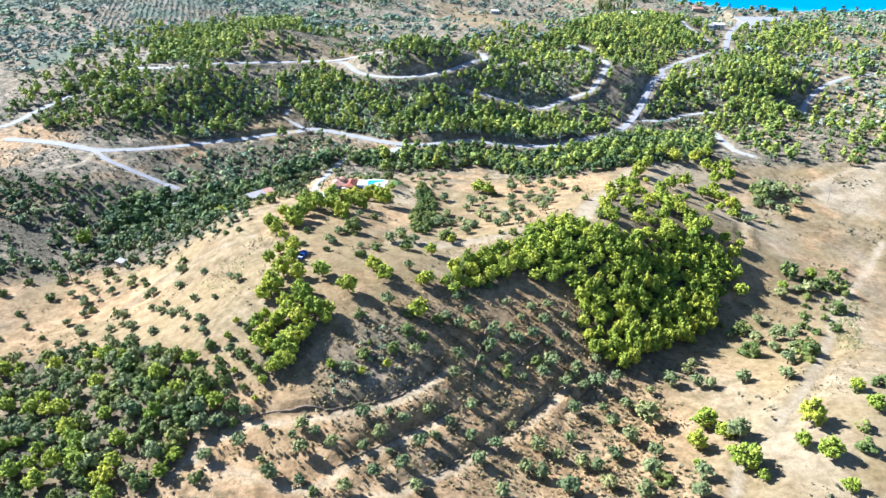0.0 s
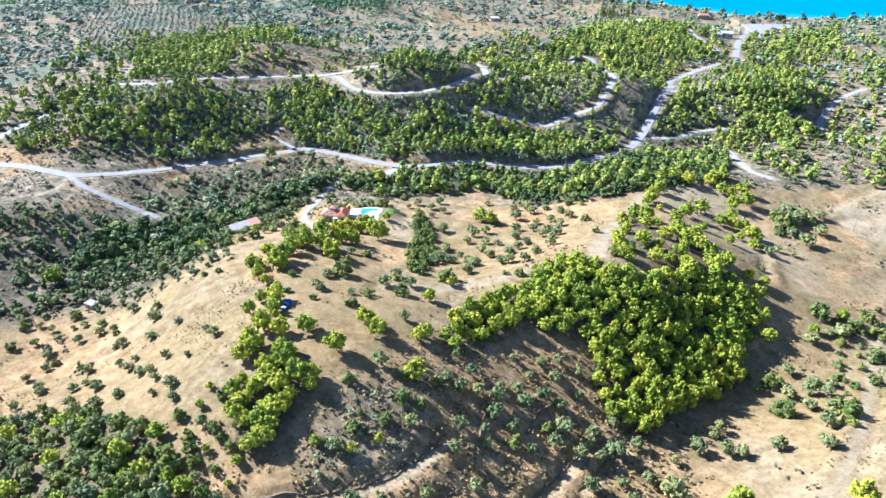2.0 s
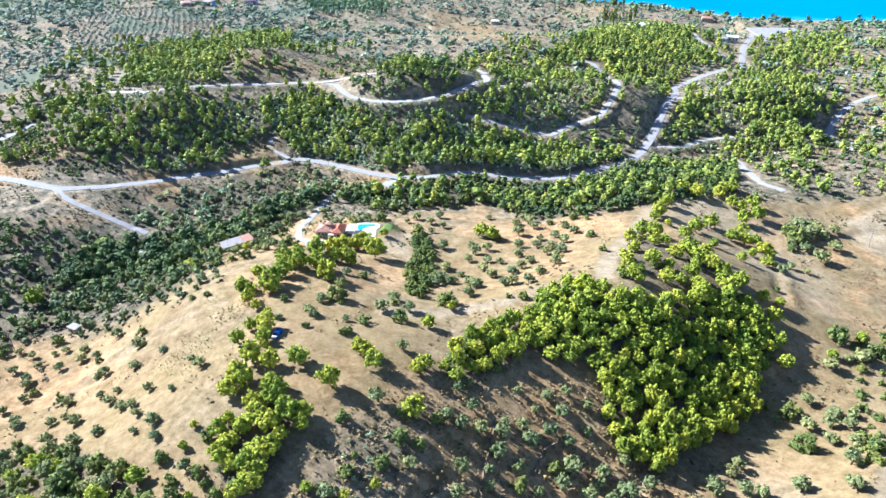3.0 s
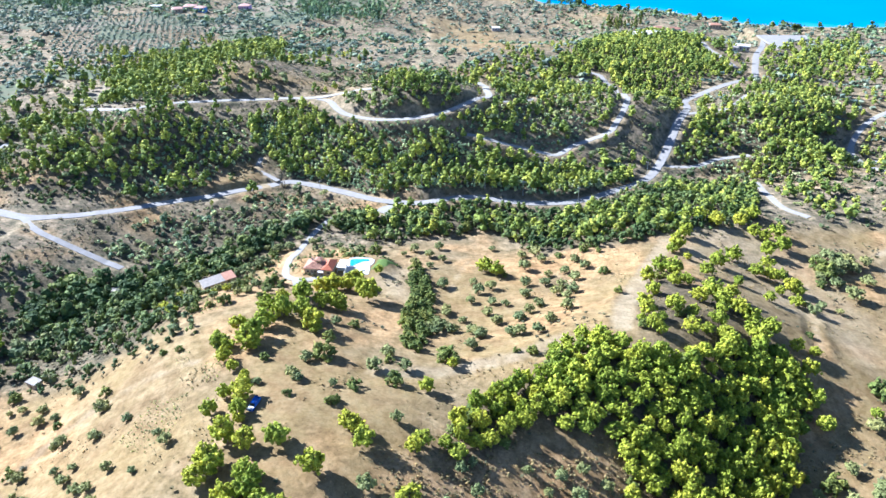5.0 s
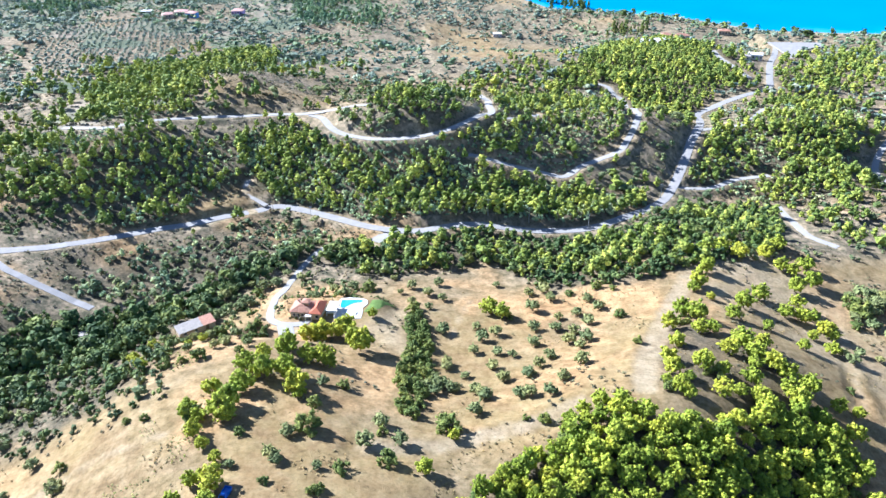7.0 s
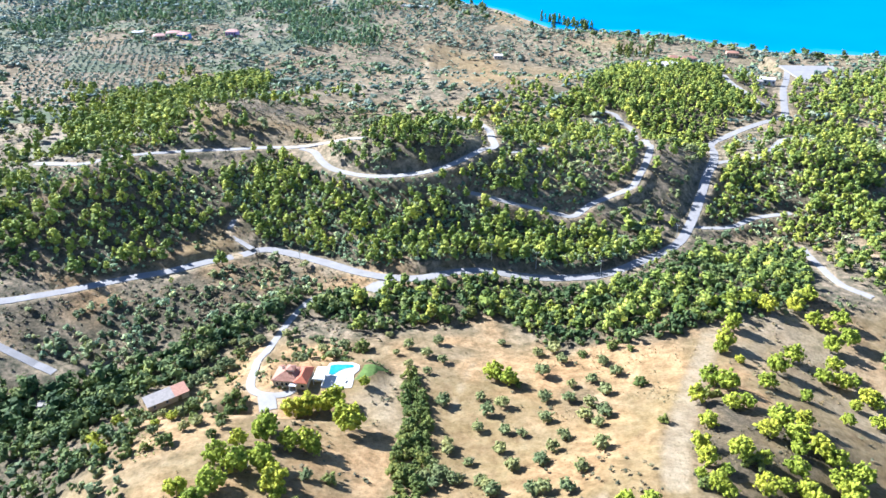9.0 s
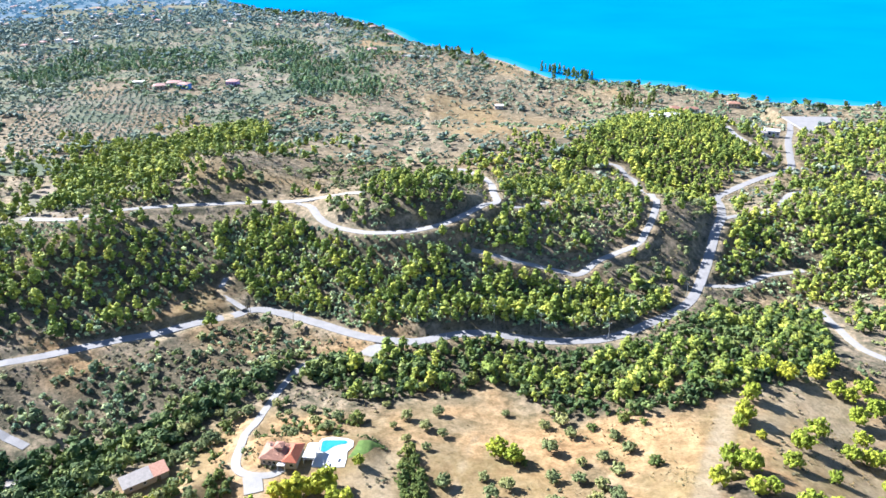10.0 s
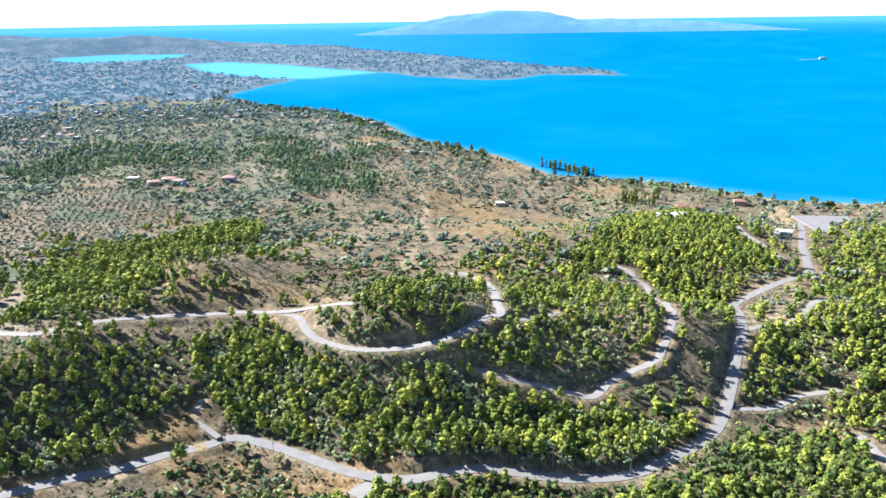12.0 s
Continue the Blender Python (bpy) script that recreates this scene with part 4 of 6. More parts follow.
def trunk_shape(r, kind):
    """A tapered trunk with limbs, for a tree one unit high."""
    lean = r.uniform(-0.05, 0.05, 2)
    if kind == "olive":
        top = np.array([lean[0], lean[1], 0.28])
        made = [tube((0, 0, -0.12), top, 0.065, 0.045, 6)]
        made += [tube(top, (0.28 * math.cos(a), 0.28 * math.sin(a), 0.55), 0.035, 0.015) for a in np.arange(4) * 1.6 + r.uniform(0, 1)]
    elif kind == "shrub":
        made = [tube((0, 0, -0.15), (0.2 * math.cos(a), 0.2 * math.sin(a), 0.45), 0.03, 0.012) for a in np.arange(4) * 1.6]
    else:
        top = np.array([lean[0], lean[1], 0.45])
        made = [tube((0, 0, -0.08), top, 0.028, 0.020, 6), tube(top, (lean[0], lean[1], 0.78), 0.020, 0.008)]
        made += [tube(top + (0, 0, 0.05 * k), (0.26 * math.cos(a), 0.26 * math.sin(a), 0.60 + 0.05 * k), 0.012, 0.005) for k, a in enumerate(np.arange(5) * 1.26 + r.uniform(0, 1))]
    return join(made)


PLANT_KINDS = {"pine": ("pine_tree", PINE, 96, 1.14, 760, 0.26), "olive": ("olive_tree", OLIVE, 62, 1.36, 340, 0.40), "shrub": ("shrub", SHRUB, 34, 1.4, 380, 0.34)}
SHAPES = {}
for kind, (name, leaf, count, fat, sprigs, leaf_size) in PLANT_KINDS.items():
    made = []
    for k in range(7):
        r = np.random.default_rng(100 + k * 13 + len(kind))
        p, s = crown_points(r, kind, count)
        v, t = join([clumps(r, p, s * fat * 0.92, OCT, 0.85, 0.22), sprays(r, p, s * fat, sprigs, 1.2, leaf_size)])
        tv, tt = trunk_shape(r, kind)
        made.append((array_mesh("crown", v, t, [leaf]), array_mesh("trunk", tv, tt, [BARK], smooth=True)))
    SHAPES[kind] = made
TAKEN = []


def plant(kind, x, y, high, across, label="", group=""):
    """One tree or shrub as a thing, with its trunk and crown."""
    name = PLANT_KINDS[kind][0]
    crown, trunk = SHAPES[kind][int(rng.integers(7))]
    ob = new(name)
    ob.empty_display_size = 0.5
    k = across / 1.25
    ob.matrix_world = Matrix.LocRotScale((x, y, height(x, y) - 0.05), Euler((0, 0, float(rng.uniform(0, 6.28)))), (k, k, high))
    mesh_part("trunk", trunk, ob)
    mesh_part("crown", crown, ob)
    TAKEN.append((x, y))
    words = {"pine": "Aleppo pine with a bright yellow-green domed crown", "olive": "grey-green olive tree with a loose rounded crown", "shrub": "dark green evergreen shrub on dry ground"}
    tagged(ob, label or words[kind], {"pine": "pine tree", "olive": "olive tree", "shrub": "shrub"}[kind], group)
    return ob


def scatter(poly, gap, seed, clear=1.5, tries=30, avoid=True, thin=0.0):
    """Uneven places in a polygon, at least gap apart, off roads and tracks."""
    r = np.random.default_rng(seed)
    p = np.array(poly, float)
    lo, hi = p.min(0), p.max(0)
    n = int((hi - lo).prod() / gap ** 2 * tries / 8) + 10
    c = r.uniform(lo, hi, (n, 2))
    c = c[inside(poly, c[:, 0], c[:, 1])]
    c = c[(at(ROAD_NEAR, c[:, 0], c[:, 1]) > clear) & (at(TRACK_NEAR, c[:, 0], c[:, 1]) > 0.6)]
    if thin:
        rim = edge_distance(poly, c[:, 0], c[:, 1])
        c = c[vnoise(c[:, 0], c[:, 1], np.where(c[:, 1] > 850, 45, 16), seed % 7) + 0.35 * vnoise(c[:, 0], c[:, 1], 6, seed % 5) > thin + 0.5 * np.clip(1 - rim / 7, 0, 1)]
    cell, keep = {}, []
    for x, y in c:
        i, j = int(x // gap), int(y // gap)
        if all((x - a) ** 2 + (y - b) ** 2 > gap * gap for di in (-1, 0, 1) for dj in (-1, 0, 1) for a, b in cell.get((i + di, j + dj), ())):
            cell.setdefault((i, j), []).append((x, y))
            keep.append((x, y))
    return np.array(keep).reshape(-1, 2)


def mass(name, kind, leaf, places, sizes, wide, count, seed, label, category, form=None, trunk=True, fat=1.35, loose=0, leaf_size=0.5):
    """A wood or scrub that nobody could count, as one mesh of many small tufts."""
    r = np.random.default_rng(seed)
    protos = []
    form = form or OCT
    for k in range(8):
        p, s = crown_points(r, kind, count)
        v, t = clumps(r, p, s * fat * (0.95 if loose else 1), form, 0.85, 0.25)
        if loose:
            v, t = join([(v, t), sprays(r, p, s * fat, loose, 1.2, leaf_size)])
        m = np.zeros(len(t), int)
        if trunk:
            tv, tt = tube((0, 0, -0.1), (0, 0, 0.6), 0.03, 0.015, 4)
            v, t, m = np.concatenate([v, tv]), np.concatenate([t, tt + len(v)]), np.concatenate([m, np.ones(len(tt), int)])
        protos.append((v, t, m))
    vs, ts, ms, tints, n = [], [], [], [], 0
    zs = at(ZZ, places[:, 0], places[:, 1])
    for k, ((x, y), z, s) in enumerate(zip(places, zs, sizes)):
        v, t, m = protos[k % 8]
        a = r.uniform(0, 6.28)
        ca, sa = math.cos(a), math.sin(a)
        w = s * wide * r.uniform(0.85, 1.2)
        q = np.empty_like(v)
        q[:, 0], q[:, 1], q[:, 2] = x + w * (v[:, 0] * ca - v[:, 1] * sa), y + w * (v[:, 0] * sa + v[:, 1] * ca), z + s * v[:, 2]
        vs.append(q)
        ts.append(t + n)
        ms.append(m)
        tints.append(np.full(len(v), r.uniform(0, 1)))
        n += len(v)
    v = np.concatenate(vs)
    fx, fy, fz = far(v[:, 0], v[:, 1], v[:, 2])
    me = array_mesh(name, np.stack([fx, fy, fz], 1), np.concatenate(ts), [leaf, BARK], np.concatenate(ms))
    me.attributes.new("tint", "FLOAT", "POINT").data.foreach_set("value", np.concatenate(tints).astype(np.float32))
    ob = new(name, me)
    return tagged(ob, label, category, kind="stuff")


# trees near the flight, one by one: x, y, breadth of the crown
OLIVES_A = [(-31, 123, 3.9), (-43, 125, 2.8), (-13, 125, 3.7), (-51, 126, 4.4), (9, 127, 4.0), (-24, 128, 4.0), (-54, 130, 2.5), (61, 130, 4.6), (-69, 131, 4.2), (-17, 131, 4.0), (27, 131, 5.5), (47, 131, 5.2), (-44, 133, 4.1), (38, 134, 4.9), (-61, 135, 4.2), (-36, 135, 3.8), (-21, 135, 2.2), (-28, 136, 3.1), (20, 136, 4.5), (-47, 137, 2.6), (3, 137, 4.2), (16, 137, 4.2), (64, 137, 5.1), (-41, 138, 3.2), (-55, 139, 2.3), (-13, 139, 4.1), (-45, 140, 3.9), (-24, 140, 4.4), (51, 140, 5.4), (36, 141, 4.0)]
OLIVES_B = [(-9, 142, 3.2), (32, 142, 4.0), (8, 144, 4.3), (25, 144, 3.7), (-29, 145, 4.2), (1, 145, 3.6), (-18, 146, 3.6), (20, 146, 4.7), (42, 146, 4.5), (-22, 147, 2.6), (-5, 148, 3.0), (54, 148, 4.5), (-11, 151, 3.6), (30, 152, 3.8), (13, 153, 2.7), (78, 153, 6.2), (48, 154, 5.3), (1, 156, 3.7), (-35, 159, 4.3), (44, 161, 4.3), (55, 163, 8.1), (-4, 165, 3.9), (33, 165, 4.3), (42, 167, 3.3), (50, 169, 4.5), (-16, 170, 3.9), (4, 170, 3.0), (17, 172, 3.1), (-3, 173, 4.2), (4, 175, 2.8)]
OLIVES_C = [(31, 175, 4.5), (37, 175, 3.9), (24, 176, 4.2), (59, 177, 3.1), (-84, 178, 3.3), (12, 178, 4.1), (42, 178, 6.0), (34, 179, 3.9), (102, 179, 5.1), (79, 180, 4.2), (7, 181, 4.7), (75, 181, 4.6), (-92, 182, 2.4), (27, 182, 5.2), (49, 182, 4.1), (67, 182, 5.2), (90, 182, 4.7), (36, 183, 4.3), (-87, 184, 4.1), (-112, 185, 4.0), (-105, 186, 3.6), (-3, 186, 4.1), (2, 186, 4.5), (8, 187, 4.2), (16, 187, 4.9), (-122, 188, 4.2), (-26, 188, 4.7), (-7, 188, 3.5), (43, 188, 3.1), (-94, 189, 3.1)]
OLIVES_D = [(74, 189, 4.0), (27, 190, 4.0), (9, 191, 2.9), (108, 191, 5.4), (14, 192, 4.0), (22, 192, 4.3), (77, 192, 4.0), (0, 193, 3.6), (-98, 194, 3.9), (-117, 195, 4.2), (-102, 195, 3.6), (33, 195, 3.4), (-86, 196, 2.4), (-126, 197, 3.5), (-138, 198, 3.6), (18, 198, 2.7), (-4, 199, 3.3), (26, 199, 4.4), (-108, 200, 3.8), (-95, 200, 3.3), (114, 200, 4.8), (-1, 202, 2.7), (13, 203, 2.7), (22, 203, 3.8), (34, 203, 3.8), (-80, 204, 3.9), (109, 204, 4.4), (-108, 205, 2.7), (28, 206, 3.5), (-126, 207, 3.6)]
OLIVES_E = [(-84, 208, 2.9), (118, 211, 4.2), (-144, 212, 3.4), (106, 212, 4.9), (-21, 212, 3.6), (113, 213, 4.6), (97, 215, 3.7), (-107, 216, 3.9), (122, 217, 4.3), (-119, 218, 4.5), (117, 218, 5.5), (-98, 219, 3.1), (-148, 220, 4.0), (-61, 224, 2.9), (111, 225, 4.7), (-40, 225, 2.8), (-50, 226, 3.5), (-157, 228, 3.7), (-52, 228, 4.2), (-111, 229, 5.0), (-150, 231, 3.2), (-134, 231, 4.0), (-129, 232, 3.0), (-136, 237, 3.6), (-30, 237, 5.3), (-50, 237, 4.3), (-148, 238, 2.3), (-161, 239, 2.8), (-144, 239, 3.2), (-21, 239, 4.3)]
OLIVES_F = [(-168, 241, 3.4), (-125, 241, 4.4), (126, 242, 5.9), (134, 246, 3.7), (139, 247, 6.2), (-27, 247, 4.9), (-1, 256, 4.7), (21, 263, 4.6), (-46, 264, 3.7), (15, 264, 5.0), (12, 264, 4.5), (2, 265, 4.7), (1, 267, 4.1), (-13, 268, 4.2), (-1, 269, 4.1), (-7, 270, 3.5), (-8, 270, 4.2), (-17, 270, 3.5), (-16, 271, 4.2), (-11, 272, 4.5), (-12, 272, 5.0), (26, 272, 4.5), (8, 276, 4.6), (-14, 276, 3.9), (16, 278, 5.0), (-4, 279, 3.3), (33, 282, 5.4), (20, 284, 4.4), (-10, 284, 4.0), (5, 285, 4.4)]
OLIVES_G = [(-82, 286, 4.1), (-10, 287, 4.1), (24, 290, 4.5), (-90, 293, 4.3), (12, 293, 3.5), (7, 295, 3.9), (-1, 296, 4.3), (35, 296, 4.3), (-110, 301, 4.3), (20, 301, 4.7), (32, 301, 5.5), (38, 302, 5.5), (133, 304, 5.4), (2, 305, 5.1), (-135, 309, 5.1), (-124, 309, 5.0), (132, 309, 4.5), (146, 309, 3.6), (35, 309, 4.9), (-12, 310, 5.2), (7, 310, 5.2), (140, 312, 4.1), (29, 313, 5.0), (0, 314, 3.8), (21, 314, 5.0), (41, 316, 5.0), (-98, 319, 4.4), (-98, 322, 5.0), (158, 322, 8.0), (31, 322, 3.9)]
OLIVES_H = [(38, 324, 4.4), (-95, 327, 4.9), (-92, 328, 4.8), (47, 328, 4.9), (-18, 328, 3.6), (-106, 329, 4.7), (22, 330, 6.1), (155, 331, 6.0), (-107, 332, 5.4), (-90, 332, 5.6), (-62, 332, 4.4), (169, 333, 6.7), (-25, 333, 3.6), (-89, 334, 3.8), (-103, 336, 4.3), (150, 336, 5.3), (44, 336, 4.6), (-13, 337, 4.1), (-66, 338, 3.8), (-101, 339, 6.0), (-52, 339, 5.4), (30, 339, 4.6), (157, 340, 6.4), (160, 340, 5.6), (-30, 341, 2.9), (-19, 341, 4.6), (-57, 343, 4.6), (168, 344, 6.3), (161, 344, 8.4), (-100, 345, 5.2)]
OLIVES_I = [(22, 345, 4.3), (-50, 346, 5.0), (-87, 347, 5.6), (-26, 347, 4.7), (28, 347, 5.6), (-93, 349, 3.5), (-82, 349, 3.5), (-68, 349, 3.4), (167, 349, 7.5), (154, 350, 4.9), (-83, 350, 5.0), (176, 350, 5.8), (-15, 351, 4.7), (-60, 352, 3.4), (165, 352, 5.6), (160, 352, 7.4), (9, 353, 3.5), (-73, 354, 4.6), (-89, 356, 3.1), (-34, 356, 3.5), (-80, 358, 4.4)]
PINES_A = [(98, 129, 4.8), (-111, 131, 5.3), (79, 135, 3.7), (-110, 139, 5.4), (76, 141, 9.5), (98, 141, 7.1), (64, 142, 3.1), (-88, 145, 5.9), (93, 146, 5.0), (66, 150, 6.4), (-87, 151, 4.9), (75, 154, 6.1), (99, 155, 8.4), (118, 158, 5.8), (-31, 159, 2.6), (-92, 160, 6.2), (-40, 160, 3.4), (71, 160, 7.4), (-24, 163, 2.9), (118, 168, 4.8), (-110, 174, 4.4), (109, 240, 6.6), (129, 247, 4.6), (145, 258, 5.4), (-173, 272, 7.8)]
CROWNED_PINES_A = [(-57, 158, 4.8), (-55, 159, 5.8), (-54, 162, 6.5), (-52, 164, 5.8), (-56, 165, 7.3), (-62, 167, 6.7), (-53, 168, 7.3), (-50, 170, 5.9), (-61, 171, 6.0), (-65, 175, 6.1), (-52, 176, 7.8), (-59, 176, 6.1), (-56, 178, 7.9), (-48, 179, 7.8), (-44, 180, 6.1), (-55, 184, 5.5), (-16, 186, 7.6), (-52, 187, 6.6), (-54, 188, 7.4), (-66, 188, 7.5), (-39, 191, 7.6), (-63, 191, 7.2), (-64, 192, 9.3), (-57, 198, 6.6), (-49, 199, 7.9), (-63, 201, 7.9), (-28, 201, 6.7), (-16, 202, 5.4), (-14, 205, 6.1), (-31, 206, 5.8)]
CROWNED_PINES_B = [(-8, 206, 4.7), (-33, 207, 6.1), (-61, 207, 3.9), (-62, 210, 6.0), (-70, 211, 5.9), (-63, 217, 7.7), (-68, 218, 5.1), (-65, 226, 4.2), (-14, 228, 5.7), (-70, 231, 4.3), (-74, 236, 5.8), (-75, 242, 5.2), (-67, 242, 6.2), (-7, 243, 4.1), (-69, 243, 9.0), (-78, 244, 7.1), (-68, 248, 8.1), (100, 251, 7.2), (-75, 254, 5.5), (106, 254, 7.3), (-51, 255, 3.9), (-67, 256, 8.0), (-52, 258, 7.6), (60, 259, 5.2), (58, 261, 6.3), (112, 261, 7.1), (71, 263, 7.3), (-63, 263, 7.1), (-56, 264, 5.6), (83, 265, 7.1)]
CROWNED_PINES_C = [(55, 265, 4.2), (77, 265, 5.5), (-69, 266, 6.1), (96, 267, 9.8), (62, 267, 4.6), (-58, 267, 6.8), (58, 270, 6.5), (118, 271, 5.2), (111, 271, 6.0), (95, 271, 7.4), (83, 272, 7.3), (74, 273, 5.6), (68, 274, 8.3), (-66, 274, 5.0), (-46, 275, 4.3), (103, 275, 10.6), (-53, 276, 5.5), (-48, 277, 6.6), (-60, 278, 8.6), (59, 278, 6.7), (97, 279, 8.0), (87, 280, 5.4), (94, 282, 8.9), (89, 286, 8.9), (81, 287, 7.6), (65, 290, 6.7), (-40, 290, 9.0), (-55, 291, 8.2), (88, 294, 9.6), (-51, 295, 8.3)]
CROWNED_PINES_D = [(96, 296, 6.7), (-39, 297, 7.1), (-47, 300, 5.9), (76, 301, 7.0), (81, 302, 6.6), (115, 305, 5.7), (67, 306, 7.1), (128, 309, 6.4), (79, 313, 8.7), (-38, 315, 4.5), (106, 315, 5.3), (125, 318, 5.0), (75, 318, 8.8), (94, 318, 7.1), (134, 321, 6.6), (132, 323, 8.2), (10, 324, 8.0), (5, 328, 8.7), (126, 330, 7.7), (103, 331, 11.0), (120, 331, 7.2), (131, 332, 6.8), (91, 334, 4.5), (128, 340, 7.4), (86, 340, 6.0), (113, 341, 10.4), (89, 344, 10.1), (132, 351, 11.4), (141, 356, 10.6), (96, 357, 7.9)]
CROWNED_PINES_E = [(135, 363, 6.8), (131, 366, 7.3), (143, 368, 10.3), (115, 371, 8.4), (100, 373, 7.7), (93, 373, 7.7), (127, 374, 9.1), (108, 375, 8.9), (136, 383, 10.0)]
VILLA_PINES = [(-58, 300, 9.0, 8.7), (-53, 302, 9.0, 8.7), (-46, 305, 9.0, 9.2), (-39, 290, 11.4, 11.2), (-61, 284, 7.8, 7.8), (-55, 301, 7.8, 7.8), (-48, 303, 7.2, 7.8)]
SHRUBS_A = [(-39, 122, 2.7), (-70, 125, 3.8), (-81, 133, 5.7), (53, 136, 5.7), (108, 142, 5.5), (111, 150, 4.5), (-104, 154, 7.5), (-94, 155, 7.3), (-31, 165, 4.4), (117, 167, 3.2), (-105, 168, 8.5), (-23, 169, 4.4), (-30, 170, 2.1), (126, 170, 5.1), (12, 173, 4.7), (-14, 176, 4.2), (-19, 177, 5.3), (-34, 180, 4.0), (22, 181, 4.9), (-19, 185, 3.9), (-10, 186, 3.9), (113, 192, 5.8), (45, 194, 3.8), (117, 196, 7.1), (41, 197, 2.8), (100, 202, 7.9), (118, 203, 4.9), (-39, 216, 3.3), (-38, 217, 3.1), (102, 218, 5.5)]
SHRUBS_B = [(137, 218, 4.9), (-51, 218, 2.8), (-2, 218, 5.6), (96, 221, 2.9), (105, 221, 5.5), (-34, 225, 4.4), (87, 226, 5.1), (-23, 230, 6.1), (145, 233, 7.6), (-113, 236, 4.0), (-62, 236, 3.4), (-45, 240, 7.4), (-26, 242, 3.4), (-77, 243, 5.7), (-92, 246, 2.8), (-98, 247, 2.9), (-8, 247, 6.9), (154, 248, 6.7), (18, 250, 3.9), (147, 251, 6.7), (13, 251, 2.5), (-10, 251, 4.6), (-46, 252, 4.6), (136, 258, 8.2), (156, 260, 5.5), (55, 262, 4.1), (-40, 264, 4.5), (71, 271, 5.5), (122, 284, 3.2), (53, 292, 3.5)]
SHRUBS_C = [(-89, 296, 4.2), (-78, 300, 5.0), (-96, 303, 4.0), (-76, 304, 4.0), (-80, 304, 4.6), (-93, 308, 3.6), (-79, 309, 4.4), (73, 310, 5.4), (53, 319, 5.1), (13, 323, 3.2), (148, 331, 5.4), (153, 338, 8.8), (-88, 341, 5.5), (55, 343, 3.4), (38, 343, 3.8), (-43, 344, 6.5), (152, 344, 8.3), (49, 346, 4.7), (89, 361, 5.3), (-3, 374, 6.0)]


def near_plants():
    for trees in (OLIVES_A, OLIVES_B, OLIVES_C, OLIVES_D, OLIVES_E, OLIVES_F, OLIVES_G, OLIVES_H, OLIVES_I):
        for x, y, d in trees:
            d = max(2.2, d)
            if y < 215 and x > -70:
                plant("olive", x, y, d * rng.uniform(1.0, 1.2), d * 1.25, group="olive trees of the slopes", label="grey-green olive tree on the terraced slope")
            else:
                plant("olive", x, y, d * rng.uniform(0.75, 0.9), d * 1.2, group="olive trees of the slopes")
    for x, y, d in PINES_A:
        d = max(3.2, d * 1.1)
        plant("pine", x, y, min(10, d * rng.uniform(0.85, 1.05)), d, group="pines of the slopes")
    for trees in (CROWNED_PINES_A, CROWNED_PINES_B, CROWNED_PINES_C, CROWNED_PINES_D, CROWNED_PINES_E):
        for x, y, d in trees:
            if -68 < x < -36 and 284 < y < 314:
                continue
            d = min(max(3.2, d * (1.25 if -95 < x < -38 and 245 < y < 290 else 1.0)), 8.5)
            by_villa = 1.12 if -72 < x < -32 and 262 < y < 302 else 1.0
            plant("pine", x, y, min(10.5, d * by_villa * rng.uniform(0.85, 1.05)), d, group="pines of the slopes")
    for x, y, d, h in VILLA_PINES:
        plant("pine", x, y, h, d, group="pines of the slopes", label="broad yellow-green Aleppo pine in front of the villa")
    for trees in (SHRUBS_A, SHRUBS_B, SHRUBS_C):
        for x, y, d in trees:
            plant("shrub", x, y, d * rng.uniform(0.7, 0.85), d, group="shrubs of the dry slopes")
    places = scatter(GROVE, 3.3, 1)
    places = places[np.argsort(places[:, 1])]
    for x, y in places[:110]:
        tall = 1.25 if x > 55 else 1.0
        plant("pine", x, y, tall * rng.uniform(4.6, 8.4), rng.uniform(4.8, 6.8), group="pines of the grove", label="Aleppo pine with a bright yellow-green crown in a close grove")
    rest = places[110:]
    mass("pine_grove", "pine", PINE_CLOSE, rest, rng.uniform(4.6, 8.4, len(rest)), 0.72, 84, 65, "far part of the close pine grove on the hilltop", "wood", None, True, 1.12, 600, 0.27)
    for x, y in scatter(GROVE, 5.0, 3):
        plant("shrub", x, y, rng.uniform(1.5, 3.0), rng.uniform(3.0, 5.0), group="undergrowth of the grove", label="dark green evergreen shrub under the grove pines")
    for x, y in scatter(CLUMP, 5.0, 2):
        plant("pine", x, y, rng.uniform(4.5, 7.0), rng.uniform(4.5, 6.5), group="pines of the slopes")
    for k, (x, y) in enumerate(scatter(HEDGE_ROW, 2.4, 21)):
        d = rng.uniform(3, 5)
        plant("shrub", x, y, d * 0.9, d, group="shrubs of the field edge", label="tall dark green evergreen shrub in the field hedge")
    for k, (x, y) in enumerate(scatter(SHED_SLOPE, 4.8, 33)):
        d = rng.uniform(3.0, 5.0)
        plant(("olive", "shrub", "olive", "shrub", "pine")[k % 5], x, y, d * 0.85, d, group="bushes below the shed")
    for k, (x, y) in enumerate(scatter(WOOD_EDGE, 4.0, 27)):
        d = rng.uniform(2.2, 4.4)
        plant(("shrub", "olive", "pine", "shrub")[k % 4], x, y, d * 0.95, d, group="thicket of the western slope")
    for k, (x, y) in enumerate(scatter(LEFT_WOOD, 4.1, 23)):
        d = rng.uniform(4.0, 7.2)
        plant(("shrub", "olive", "olive", "pine", "olive", "shrub", "pine")[k % 7], x, y, d * 0.85, d, group="thicket of the western slope")
